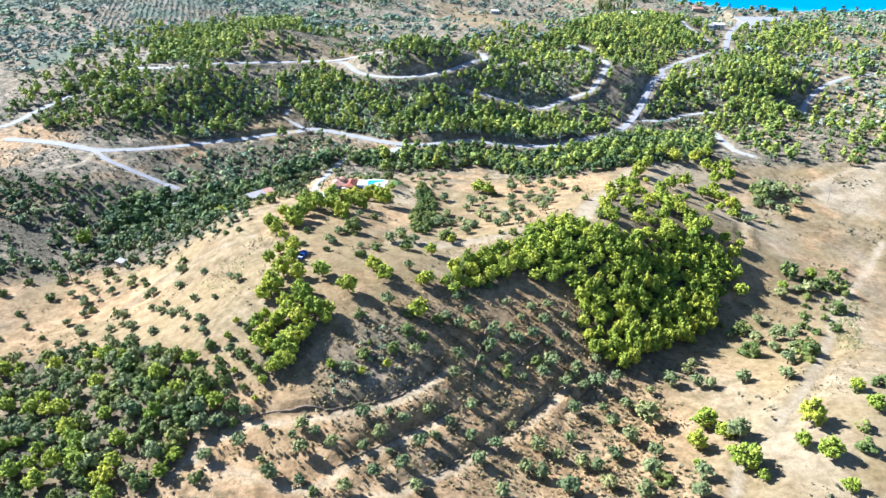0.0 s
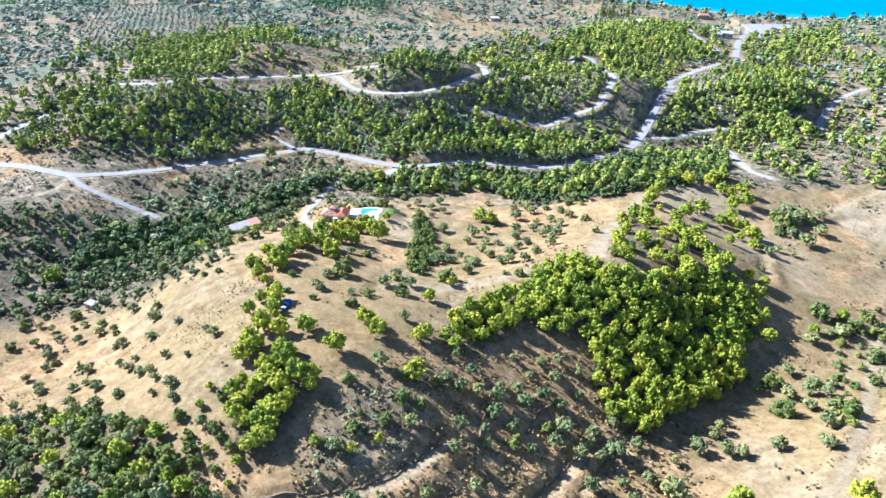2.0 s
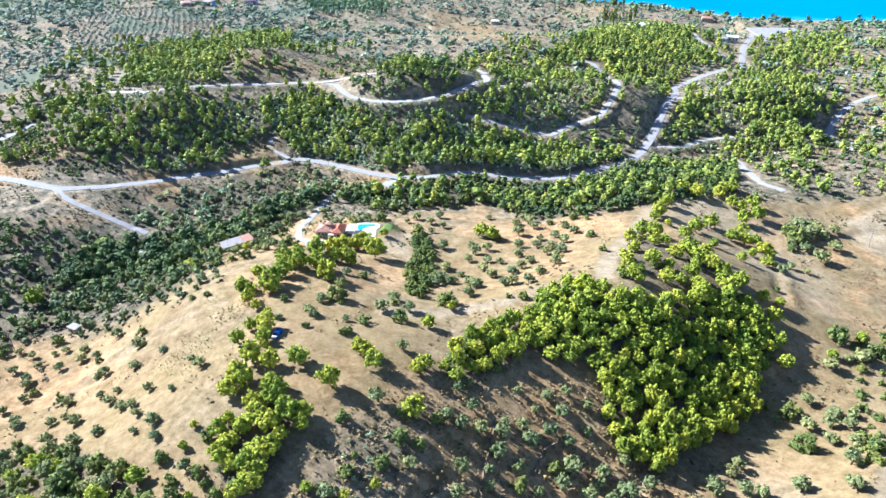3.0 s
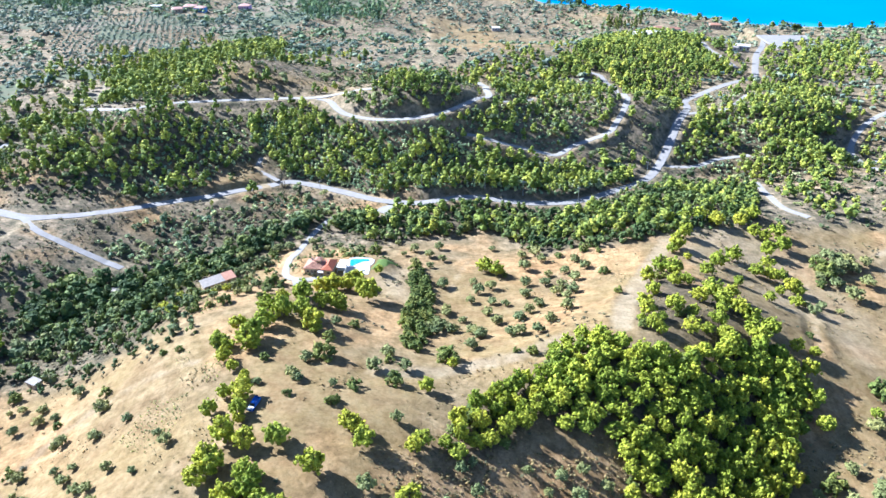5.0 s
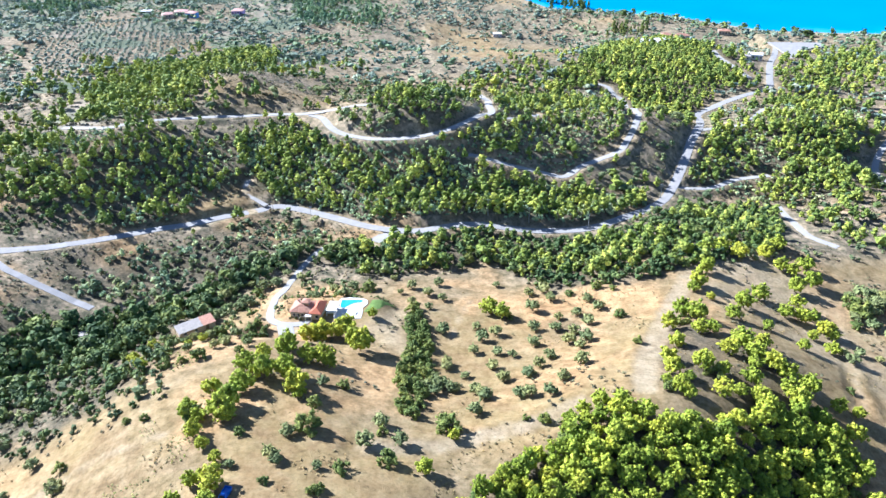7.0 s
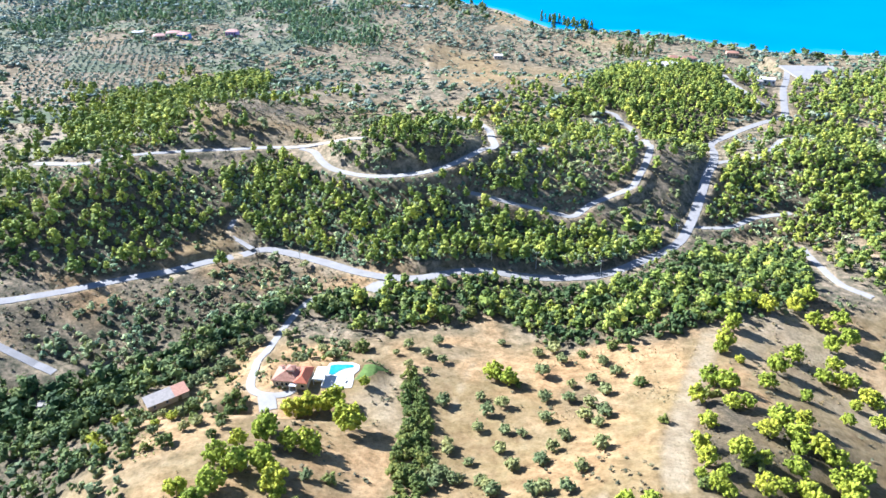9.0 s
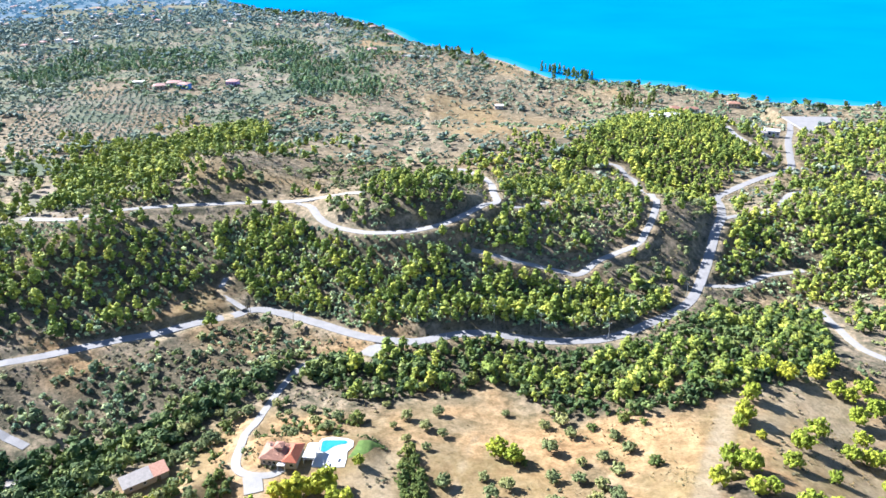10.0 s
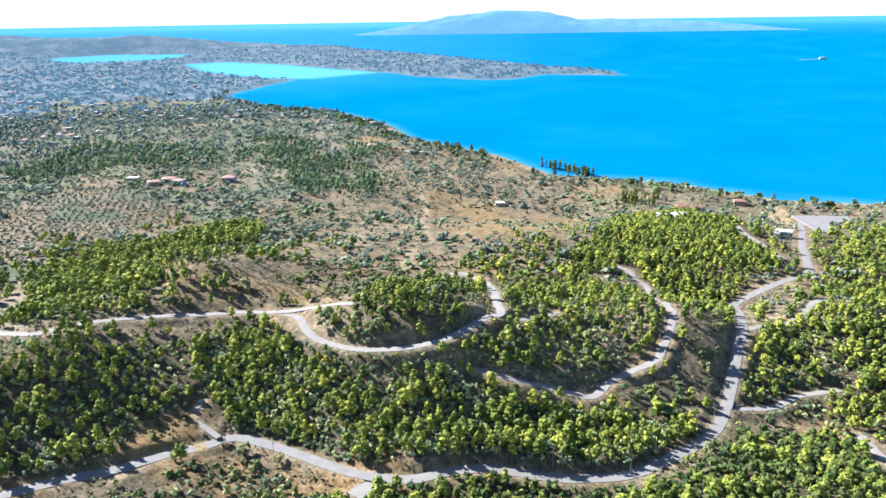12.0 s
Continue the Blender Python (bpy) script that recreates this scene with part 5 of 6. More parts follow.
    for k, (x, y) in enumerate(scatter(WEST_FIELD, 9.5, 31)):
        d = rng.uniform(2.4, 4.6)
        plant(("shrub", "olive")[k % 2], x, y, d * 0.8, d, group="shrubs of the dry slopes" if k % 2 == 0 else "olive trees of the slopes")
    for k, (x, y) in enumerate(scatter(GULLY, 5.0, 22)):
        d = rng.uniform(2.5, 4.5)
        plant("shrub", x, y, d * 0.75, d, group="shrubs of the dry slopes")


near_plants()


def woods():
    for k, (name, poly, gap, lo, hi, thin, words) in enumerate((
            ("pine_wood", HILL_PINES, 3.0, 3.6, 8, -0.5, "dense pine wood on the hillside above the road"),
            ("pine_wood", WEST_PINES, 4.1, 3.8, 8, -0.5, "pine wood on a slope with open patches"),
            ("pine_wood", RIDGE_PINES, 3.6, 4.5, 8.5, -0.7, "pine wood along a low ridge"),
            ("pine_wood", WEST_FILL, 5.0, 3.5, 7.5, -0.1, "loose pines on the western hillside"),
            ("pine_wood", RIDGE_EDGE, 9.0, 5, 8, -0.3, "loose pines along the ridge"),
            ("pine_wood", ROUND_HILL, 3.3, 4.2, 7.6, -0.85, "dense pine wood on a rounded hill"),
            ("pine_wood", KNOLL, 3.3, 3, 6.5, -0.6, "pine wood on a small knoll"),
            ("pine_wood", KNOLL_FOOT, 4.4, 3, 7, -0.8, "pines on the bank below the knoll"),
            ("pine_wood", MID_SLOPE, 5.0, 3, 6.5, -0.5, "open young pines among scrub"),
            ("pine_wood", RIGHT_PINES, 3.5, 4, 8, -0.4, "dense pine wood beside the road"),
            ("pine_wood", RIGHT_FAR, 6.0, 6, 9, -0.6, "pine wood above the coast"),
            ("pine_wood", RIGHT_NEAR, 5.5, 5, 8, -0.6, "pines beside a concrete track"),
            ("pine_wood", HILL_BAND, 6.4, 4.5, 9, -0.15, "loose pines over the hills between the roads"),
            ("pine_wood", FAR_WOOD, 6.0, 5, 9, -0.05, "dark pine wood on the coastal plain"),
            ("pine_wood", ORCHARD_EDGE, 5.5, 4, 7, -0.3, "dark pines along the edge of the orchard"),
            ("pine_wood", FAR_COPSE, 8.0, 5, 9, 0.0, "pine copse on the coastal plain"),
            ("pine_wood", VALLEY_MIX, 4.2, 4.5, 8.0, -0.35, "pines in the valley below the road"))):
        c = scatter(poly, gap, 50 + k, clear=3.2, thin=thin)
        c = c[~inside(ROAD_CLEARING, c[:, 0], c[:, 1])]
        if poly is HILL_PINES:
            c = c[~inside(WEST_PINES, c[:, 0], c[:, 1])]
        if poly is HILL_BAND:
            for p in WOODS + [SCRUB_WEST, CLEARING]:
                c = c[~inside(p, c[:, 0], c[:, 1])]
        r = np.random.default_rng(60 + k)
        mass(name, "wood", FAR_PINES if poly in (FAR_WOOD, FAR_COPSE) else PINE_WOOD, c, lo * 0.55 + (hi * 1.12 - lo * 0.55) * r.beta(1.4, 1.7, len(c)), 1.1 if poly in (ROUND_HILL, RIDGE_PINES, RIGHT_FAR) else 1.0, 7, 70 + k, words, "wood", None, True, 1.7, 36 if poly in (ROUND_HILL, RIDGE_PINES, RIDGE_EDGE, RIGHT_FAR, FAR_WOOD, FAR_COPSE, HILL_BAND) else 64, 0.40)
    for k, (poly, gap, lo, hi, thin, words) in enumerate((
            (VALLEY, 3.4, 3.6, 7.4, -1.5, "dark green evergreen thicket in the valley bottom"),
            (VALLEY_MIX, 3.4, 2.4, 5.4, -1.0, "dark evergreen shrubs between the valley pines"),
            (SCRUB_WEST, 3.3, 1.0, 4.4, -0.4, "low scrub on the reddish slope"),
            (KNOLL_FOOT, 2.8, 1.0, 2.8, -0.9, "low scrub on the bank below the knoll"),
            (MID_SLOPE, 3.0, 0.9, 2.8, -0.6, "low scrub on the slope"),
            (RIDGE_PINES, 3.6, 1.2, 3.0, -0.9, "undergrowth along the ridge"),
            (RIGHT_PINES, 3.2, 1.2, 3.0, -0.9, "undergrowth of the pine wood"),
            (KNOLL, 3.2, 0.9, 2.4, -0.7, "low scrub on the knoll"),
            (HILL_PINES, 2.3, 1.4, 3.6, -1.6, "undergrowth of the pine wood"),
            (WEST_PINES, 3.0, 1.2, 3.2, -1.0, "undergrowth between the pines"),
            (WEST_SLOPE, 4.2, 1.8, 6.2, -0.45, "dark evergreen shrubs on the brown western slope"),
            (VILLA_GARDEN, 4.2, 1.4, 4.0, -0.6, "olive shrubs and bushes round the villa"),
            (GARDEN_BEDS, 1.7, 0.6, 1.8, -0.6, "garden shrubs and low hedges behind the villa"),
            (DRIVE_BEDS, 1.9, 0.5, 1.3, -0.6, "low garden plants beside the driveway"),
            (LAWN_HEDGE, 1.0, 0.7, 1.2, -1.5, "clipped dark hedge along the lawn"),
            (FRONT_HEDGE, 1.2, 0.7, 1.3, -1.5, "clipped green hedge in front of the villa"),
            (WEST_THICKET, 4.6, 2.4, 5.6, -0.35, "dark evergreen thicket beside the dry field"),
            (GULLY_SOUTH, 4.2, 1.6, 4.6, -0.5, "evergreen shrubs along the dry valley"),
            (WEST_FILL, 3.6, 1.4, 3.6, -0.5, "dark evergreen shrubs of the western hillside"),
            (FAR_WOOD, 9.0, 3.0, 6.0, -0.1, "dark trees of the coastal wood"),
            (FAR_COPSE, 10.0, 3.0, 6.0, -0.1, "dark trees of the plain copse"),
            (BARE_SLOPE, 3.4, 0.6, 1.6, -0.2, "low dry scrub on the steep slope"))):
        c = scatter(poly, gap, 150 + k, clear=0.5 if poly in (FRONT_HEDGE, DRIVE_BEDS, GARDEN_BEDS) else 2.4, thin=thin)
        c = c[~inside(ROAD_CLEARING, c[:, 0], c[:, 1])]
        if poly is HILL_PINES:
            c = c[~inside(WEST_PINES, c[:, 0], c[:, 1])]
        r = np.random.default_rng(160 + k)
        if poly in (WEST_THICKET, GULLY_SOUTH, VILLA_GARDEN, WEST_SLOPE, SCRUB_WEST):
            grey = r.uniform(0, 1, len(c)) < 0.45
            mass("thicket", "shrub", CLOSE_GREY, c[grey], r.uniform(lo, hi, int(grey.sum())), 0.95, 6, 190 + k, "grey-green olive bushes along the dry valley", "thicket", None, False, 2.3, 42, 0.36)
            c = c[~grey]
        mass("thicket", "shrub", UNDERGROWTH if "under" in words or "scrub" in words else SHRUB_STUFF, c, r.uniform(lo, hi, len(c)), 0.92, *((4, 170 + k, words, "thicket", None, False, 2.6, 24, 0.42) if hi < 3.3 else (6, 170 + k, words, "thicket", None, False, 2.3, 42, 0.38)))


woods()


def far_growth():
    """Scrub, olive groves and trees over the hills and the coastal plain."""
    r = np.random.default_rng(5)
    rows = np.array([(x * 0.94 - y * 0.34 - 308, x * 0.34 + y * 0.94 + 707) for x in np.arange(-300, 300, 5.5) for y in np.arange(-300, 300, 9.0)])
    rows = rows[inside(ORCHARD, rows[:, 0], rows[:, 1])] + r.normal(0, 0.5, (int(inside(ORCHARD, rows[:, 0], rows[:, 1]).sum()), 2))
    mass("olive_orchard", "shrub", GREY_LEAVES, rows, r.uniform(2.2, 3.2, len(rows)), 1.1, 5, 199, "grey-green olive orchard planted in rows", "orchard", None, False, 2.4)
    n = 60000
    d = 170 + 1500 * r.uniform(0, 1, n) ** 0.60
    a = np.radians(r.uniform(38, 142, n))
    c = np.stack([EYE_X + d * np.cos(a), EYE_Y + d * np.sin(a)], 1)
    shore = at(SHORE, c[:, 0], c[:, 1])
    thinned = np.zeros(n)
    for p in DRY_HILLS:
        thinned = np.maximum(thinned, 0.8 * within(p, c[:, 0], c[:, 1], 10))
    ok = (r.uniform(0, 1, n) > thinned) & (c[:, 1] > 262) & (np.abs(c[:, 0]) < 60 + 0.72 * c[:, 1]) & (shore > 12) & (at(ROAD_NEAR, c[:, 0], c[:, 1]) > 4.5) & (at(TRACK_NEAR, c[:, 0], c[:, 1]) > 2) & ~inside(DRY_LAND, c[:, 0], c[:, 1]) & (vnoise(c[:, 0], c[:, 1], 55, 30) + 0.6 * vnoise(c[:, 0], c[:, 1], 17, 31) > r.uniform(-1.5, 0.4, n))
    for p in WOODS + [ORCHARD, PLAZA]:
        ok &= ~inside(p, c[:, 0], c[:, 1])
    c = c[ok]
    pick = vnoise(c[:, 0], c[:, 1], 90, 32) + r.uniform(-0.6, 0.6, len(c))
    size = np.clip(r.gamma(4, 0.86, len(c)), 1.4, 8.0) * np.where(c[:, 1] < 420, 0.72, 1)
    for k, (leaf, take, words) in enumerate(((FAR_LEAVES, pick > 0.15, "green scrub and small trees over the hills"), (GREY_LEAVES, pick <= 0.15, "grey-green olive scrub over the hills"))):
        close = np.hypot(c[:, 0] - EYE_X, c[:, 1] - EYE_Y) < 430
        mass("hill_scrub", "shrub", (SHRUB_STUFF, CLOSE_GREY)[k], c[take & close], size[take & close] * 0.9, 1.1, 3, 200 + k, words, "scrub", None, False, 2.3, 22, 0.5)
        # beyond about 1150 m the haze-tinted leaves take over
        mid = ~close & (np.hypot(c[:, 0] - EYE_X, c[:, 1] - EYE_Y) + r.uniform(-250, 250, len(c)) > 1150)
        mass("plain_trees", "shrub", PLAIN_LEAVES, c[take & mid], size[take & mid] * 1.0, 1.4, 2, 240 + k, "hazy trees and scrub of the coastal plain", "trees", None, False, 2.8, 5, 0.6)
        close |= mid
        mass("hill_scrub", "shrub", leaf, c[take & ~close], size[take & ~close], 1.3, 3, 220 + k, words + " far off", "scrub", None, False, 2.3, 6, 0.5)
    n = 9000
    c = np.stack([r.uniform(-650, 700, n), r.uniform(850, 2150, n)], 1)
    shore = at(SHORE, c[:, 0], c[:, 1])
    c = c[(shore > 10) & (shore < 75) & (vnoise(c[:, 0], c[:, 1], 70, 33) + 0.5 * vnoise(c[:, 0], c[:, 1], 20, 34) > r.uniform(-0.7, 0.5, n)) & (at(ROAD_NEAR, c[:, 0], c[:, 1]) > 5) & ~inside(PLAZA, c[:, 0], c[:, 1])]
    mass("coast_trees", "wood", SHRUB_STUFF, c, r.uniform(4.5, 10, len(c)), 1.25, 3, 260, "belt of dark trees along the shore", "trees", None, False, 2.6, 14, 0.5)
    n = 12000
    d = np.exp(r.uniform(math.log(1400), math.log(5200), n))
    a = np.radians(r.uniform(54, 132, n))
    c = np.stack([EYE_X + d * np.cos(a), EYE_Y + d * np.sin(a)], 1)
    c = c[(at(SHORE, c[:, 0], c[:, 1]) > 14)]
    beyond = np.hypot(c[:, 0] - EYE_X, c[:, 1] - EYE_Y) + r.uniform(-250, 450, len(c)) > 1900
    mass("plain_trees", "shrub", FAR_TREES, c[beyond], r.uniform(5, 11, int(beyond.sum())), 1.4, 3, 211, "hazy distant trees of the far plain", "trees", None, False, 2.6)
    c = c[~beyond]
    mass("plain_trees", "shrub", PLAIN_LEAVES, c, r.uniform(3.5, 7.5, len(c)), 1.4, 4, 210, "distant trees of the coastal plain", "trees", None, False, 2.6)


far_growth()


def dry_tufts():
    """Dry grass and low thorny tufts on the open slopes."""
    r = np.random.default_rng(77)
    n = 90000
    c = np.stack([r.uniform(-210, 230, n), r.uniform(95, 345, n)], 1)
    ok = inside(DRY_LAND, c[:, 0], c[:, 1]) & (at(ROAD_NEAR, c[:, 0], c[:, 1]) > 0.6) & (at(TRACK_NEAR, c[:, 0], c[:, 1]) > 0.2)
    front = within(FRONT_SLOPE, c[:, 0], c[:, 1], 8)
    thick = 0.8 * vnoise(c[:, 0], c[:, 1], 16, 40) + 0.6 * vnoise(c[:, 0], c[:, 1], 5, 41) + 0.75 * front - 0.22
    take = ok & (thick > r.uniform(0, 1, n))
    c = c[take]
    mass("dry_grass", "shrub", DRY_LEAVES, c, r.uniform(0.2, 0.6, len(c)) * (1 + 0.7 * front[take]), 1.5, 1, 78, "tufts of dry straw-coloured grass", "dry grass", None, False, 2.6, 4, 0.8)
    for k, plan in enumerate(([(-104, 204), (-80, 192), (-72, 238), (-92, 250)], [(118, 196), (150, 236), (162, 250), (140, 205), (110, 160)], [(-90, 250), (-70, 244), (-84, 282), (-100, 290)])):
        c = scatter(plan, 0.9, 90 + k, clear=0.5, thin=-0.25)
        mass("green_weeds", "shrub", WEEDS, c, r.uniform(0.3, 0.85, len(c)), 1.5, 1, 92 + k, "sparse yellow-green weeds on the dry slope", "weeds", None, False, 2.4, 4, 0.8)
    n = 40000
    c = np.stack([r.uniform(-300, 240, n), r.uniform(110, 600, n)], 1)
    ok = (at(ROAD_NEAR, c[:, 0], c[:, 1]) > 0.8) & (at(TRACK_NEAR, c[:, 0], c[:, 1]) > 0.5) & (np.abs(c[:, 0]) < 70 + 0.62 * (c[:, 1] - 20))
    open_land = np.where(inside(DRY_LAND, c[:, 0], c[:, 1]), -0.1 * within(FRONT_SLOPE, c[:, 0], c[:, 1], 6) + 0.5 * within(BARE_SLOPE, c[:, 0], c[:, 1], 6) - 0.3, 0.55)
    for p in (HILL_PINES, RIDGE_PINES, ROUND_HILL, VALLEY):
        ok &= ~inside(p, c[:, 0], c[:, 1])
    c = c[ok & (vnoise(c[:, 0], c[:, 1], 20, 44) + 0.5 * vnoise(c[:, 0], c[:, 1], 6, 45) + open_land > r.uniform(0, 1, n))]
    mass("thorny_scrub", "shrub", HEATH, c, r.uniform(0.5, 1.3, len(c)), 1.5, 1, 79, "low grey-brown thorny scrub on the open slopes", "scrub", None, False, 3.0, 3, 0.8)


dry_tufts()


# ---- dry-stone terrace walls ----
def stone_wall(plan, high, thick):
    pts = dense(plan, 0.9)
    pts = pts + 0.8 * np.stack([vnoise(pts[:, 0], pts[:, 1], 6, 80), vnoise(pts[:, 0], pts[:, 1], 6, 81)], 1) + 0.25 * np.stack([vnoise(pts[:, 0], pts[:, 1], 1.5, 82), vnoise(pts[:, 0], pts[:, 1], 1.5, 83)], 1)
    r = np.random.default_rng(int(abs(plan[0][0]) * 7 + plan[0][1]))
    way = np.gradient(pts, axis=0)
    way /= np.linalg.norm(way, axis=1)[:, None]
    side = np.stack([-way[:, 1], way[:, 0]], 1)
    n = len(pts)
    z = soften(at(ZZ, pts[:, 0], pts[:, 1]), 2)
    top = z + high * r.uniform(0.7, 1.15, n) * np.clip(1.0 + 0.9 * vnoise(pts[:, 0], pts[:, 1], 5, 84), 0.15, 1.4)
    ring = []
    for off, h in ((-0.5, z - 0.6), (-0.42, z + 0.5 * (top - z)), (-0.36, top), (0.36, top + r.uniform(-0.1, 0.1, n)), (0.42, z + 0.5 * (top - z)), (0.5, z - 0.6)):
        q = pts + side * (off * thick * r.uniform(0.85, 1.2, n))[:, None]
        ring.append(np.column_stack([q, h]))
    v = np.stack(ring, 1)
    m = v.shape[1]
    k = np.arange(n * m).reshape(n, m)
    a, b, c, d = k[:-1, :-1].ravel(), k[:-1, 1:].ravel(), k[1:, 1:].ravel(), k[1:, :-1].ravel()
    ob = new("terrace_wall", array_mesh("terrace_wall", v.reshape(-1, 3), np.concatenate([np.stack([a, c, b], 1), np.stack([a, d, c], 1)]), [STONE]))
    tagged(ob, "low weathered dry-stone terrace wall on the olive slope", "stone wall", "terrace walls", kind="structure")


for high, plan in TERRACE_STEPS:
    stone_wall(plan, high * 0.14, 0.7)
for plan, high in (([(2, 167), (4, 180), (6, 192)], 0.6), ([(16, 178), (19, 185), (25, 192)], 0.6)):
    stone_wall(plan, high, 0.6)


# ---- paved yard by the coast, parking by the villa ----
def slab(name, plan, mat, label, thick=0.35, lift=0.12, category="pavement"):
    """A paved area laid on the ground."""
    z = max(height(x, y) for x, y in plan) if name != "plaza" else None
    bm = bmesh.new()
    top = [bm.verts.new((x, y, (height(x, y) if z is None else z) + lift)) for x, y in plan]
    face = bm.faces.new(top)
    made = bmesh.ops.extrude_face_region(bm, geom=[face])["geom"]
    for v in made:
        if isinstance(v, bmesh.types.BMVert):
            v.co.z -= thick + 1.0
    bmesh.ops.recalc_face_normals(bm, faces=bm.faces)
    return tagged(part(name, bm, mat, None), label, category, kind="structure")


slab("pavement", PLAZA, ASPHALT, "wide pale paved yard above the beach", lift=0.25)


# ---- villa, pool and garden ----
def hip_roof(x0, y0, x1, y1, z, high, eave=0.5, thick=0.18):
    """A hipped roof with its ridge along the longer side."""
    x0, y0, x1, y1 = x0 - eave, y0 - eave, x1 + eave, y1 + eave
    bm = bmesh.new()
    w, d = x1 - x0, y1 - y0
    k = min(w, d) / 2
    if w >= d:
        ridge = [(x0 + k, (y0 + y1) / 2), (x1 - k, (y0 + y1) / 2)]
    else:
        ridge = [((x0 + x1) / 2, y0 + k), ((x0 + x1) / 2, y1 - k)]
    low = [bm.verts.new(p) for p in ((x0, y0, z), (x1, y0, z), (x1, y1, z), (x0, y1, z))]
    mid = [bm.verts.new((v.co.x, v.co.y, z + thick)) for v in low]
    a, b = [bm.verts.new((x, y, z + thick + high)) for x, y in ridge]
    bm.faces.new(low[::-1])
    for i in range(4):
        bm.faces.new((low[i], low[(i + 1) % 4], mid[(i + 1) % 4], mid[i]))
    if w >= d:
        for f in ((mid[0], mid[1], b, a), (mid[1], mid[2], b), (mid[2], mid[3], a, b), (mid[3], mid[0], a)):
            bm.faces.new(f)
    else:
        for f in ((mid[0], mid[1], a), (mid[1], mid[2], b, a), (mid[2], mid[3], b), (mid[3], mid[0], a, b)):
            bm.faces.new(f)
    return bm


def tile_rows(owner, x0, y0, x1, y1, z, high, eave=0.5, thick=0.18):
    """Rounded courses of roof tiles as ribs up the two long slopes."""
    x0, y0, x1, y1 = x0 - eave, y0 - eave, x1 + eave, y1 + eave
    k = (y1 - y0) / 2
    bm = bmesh.new()
    for i in range(int((x1 - x0) / 0.45)):
        x = x0 + 0.3 + i * 0.45
        run = min(1, (x - x0) / k, (x1 - x) / k)
        if run < 0.1:
            continue
        for s in (0, 1):
            ya, yb = (y0, y0 + k * run) if s == 0 else (y1, y1 - k * run)
            p = [(x - 0.09, ya, z + thick), (x + 0.09, ya, z + thick), (x + 0.09, yb, z + thick + high * run), (x - 0.09, yb, z + thick + high * run)]
            q = [bm.verts.new((a, b, c + 0.005)) for a, b, c in p]
            t = [bm.verts.new((x, ya, z + thick + 0.08)), bm.verts.new((x, yb, z + thick + high * run + 0.08))]
            for f in ((q[0], t[0], t[1], q[3]), (q[1], q[2], t[1], t[0])):
                bm.faces.new(f)
    return part("tile_course", bm, ROOF, owner)


def add_window(owner, x, y, z, w, h, face):
    """A window with frame, pane and sill; face is the wall's outward side, -1 for -y, 1 for +y."""
    win = part("window", box(x - w / 2 - 0.07, y + face * 0.02 - 0.03, z - 0.07, x + w / 2 + 0.07, y + face * 0.02 + 0.03, z + h + 0.07), WHITE, owner)
    part("pane", box(x - w / 2, y + face * 0.055 - 0.008, z, x + w / 2, y + face * 0.055 + 0.008, z + h), DARK_GLASS, win)
    part("sill", box(x - w / 2 - 0.15, y + face * 0.10 - 0.10, z - 0.15, x + w / 2 + 0.15, y + face * 0.10 + 0.08, z - 0.08), WHITE, win)
    return win


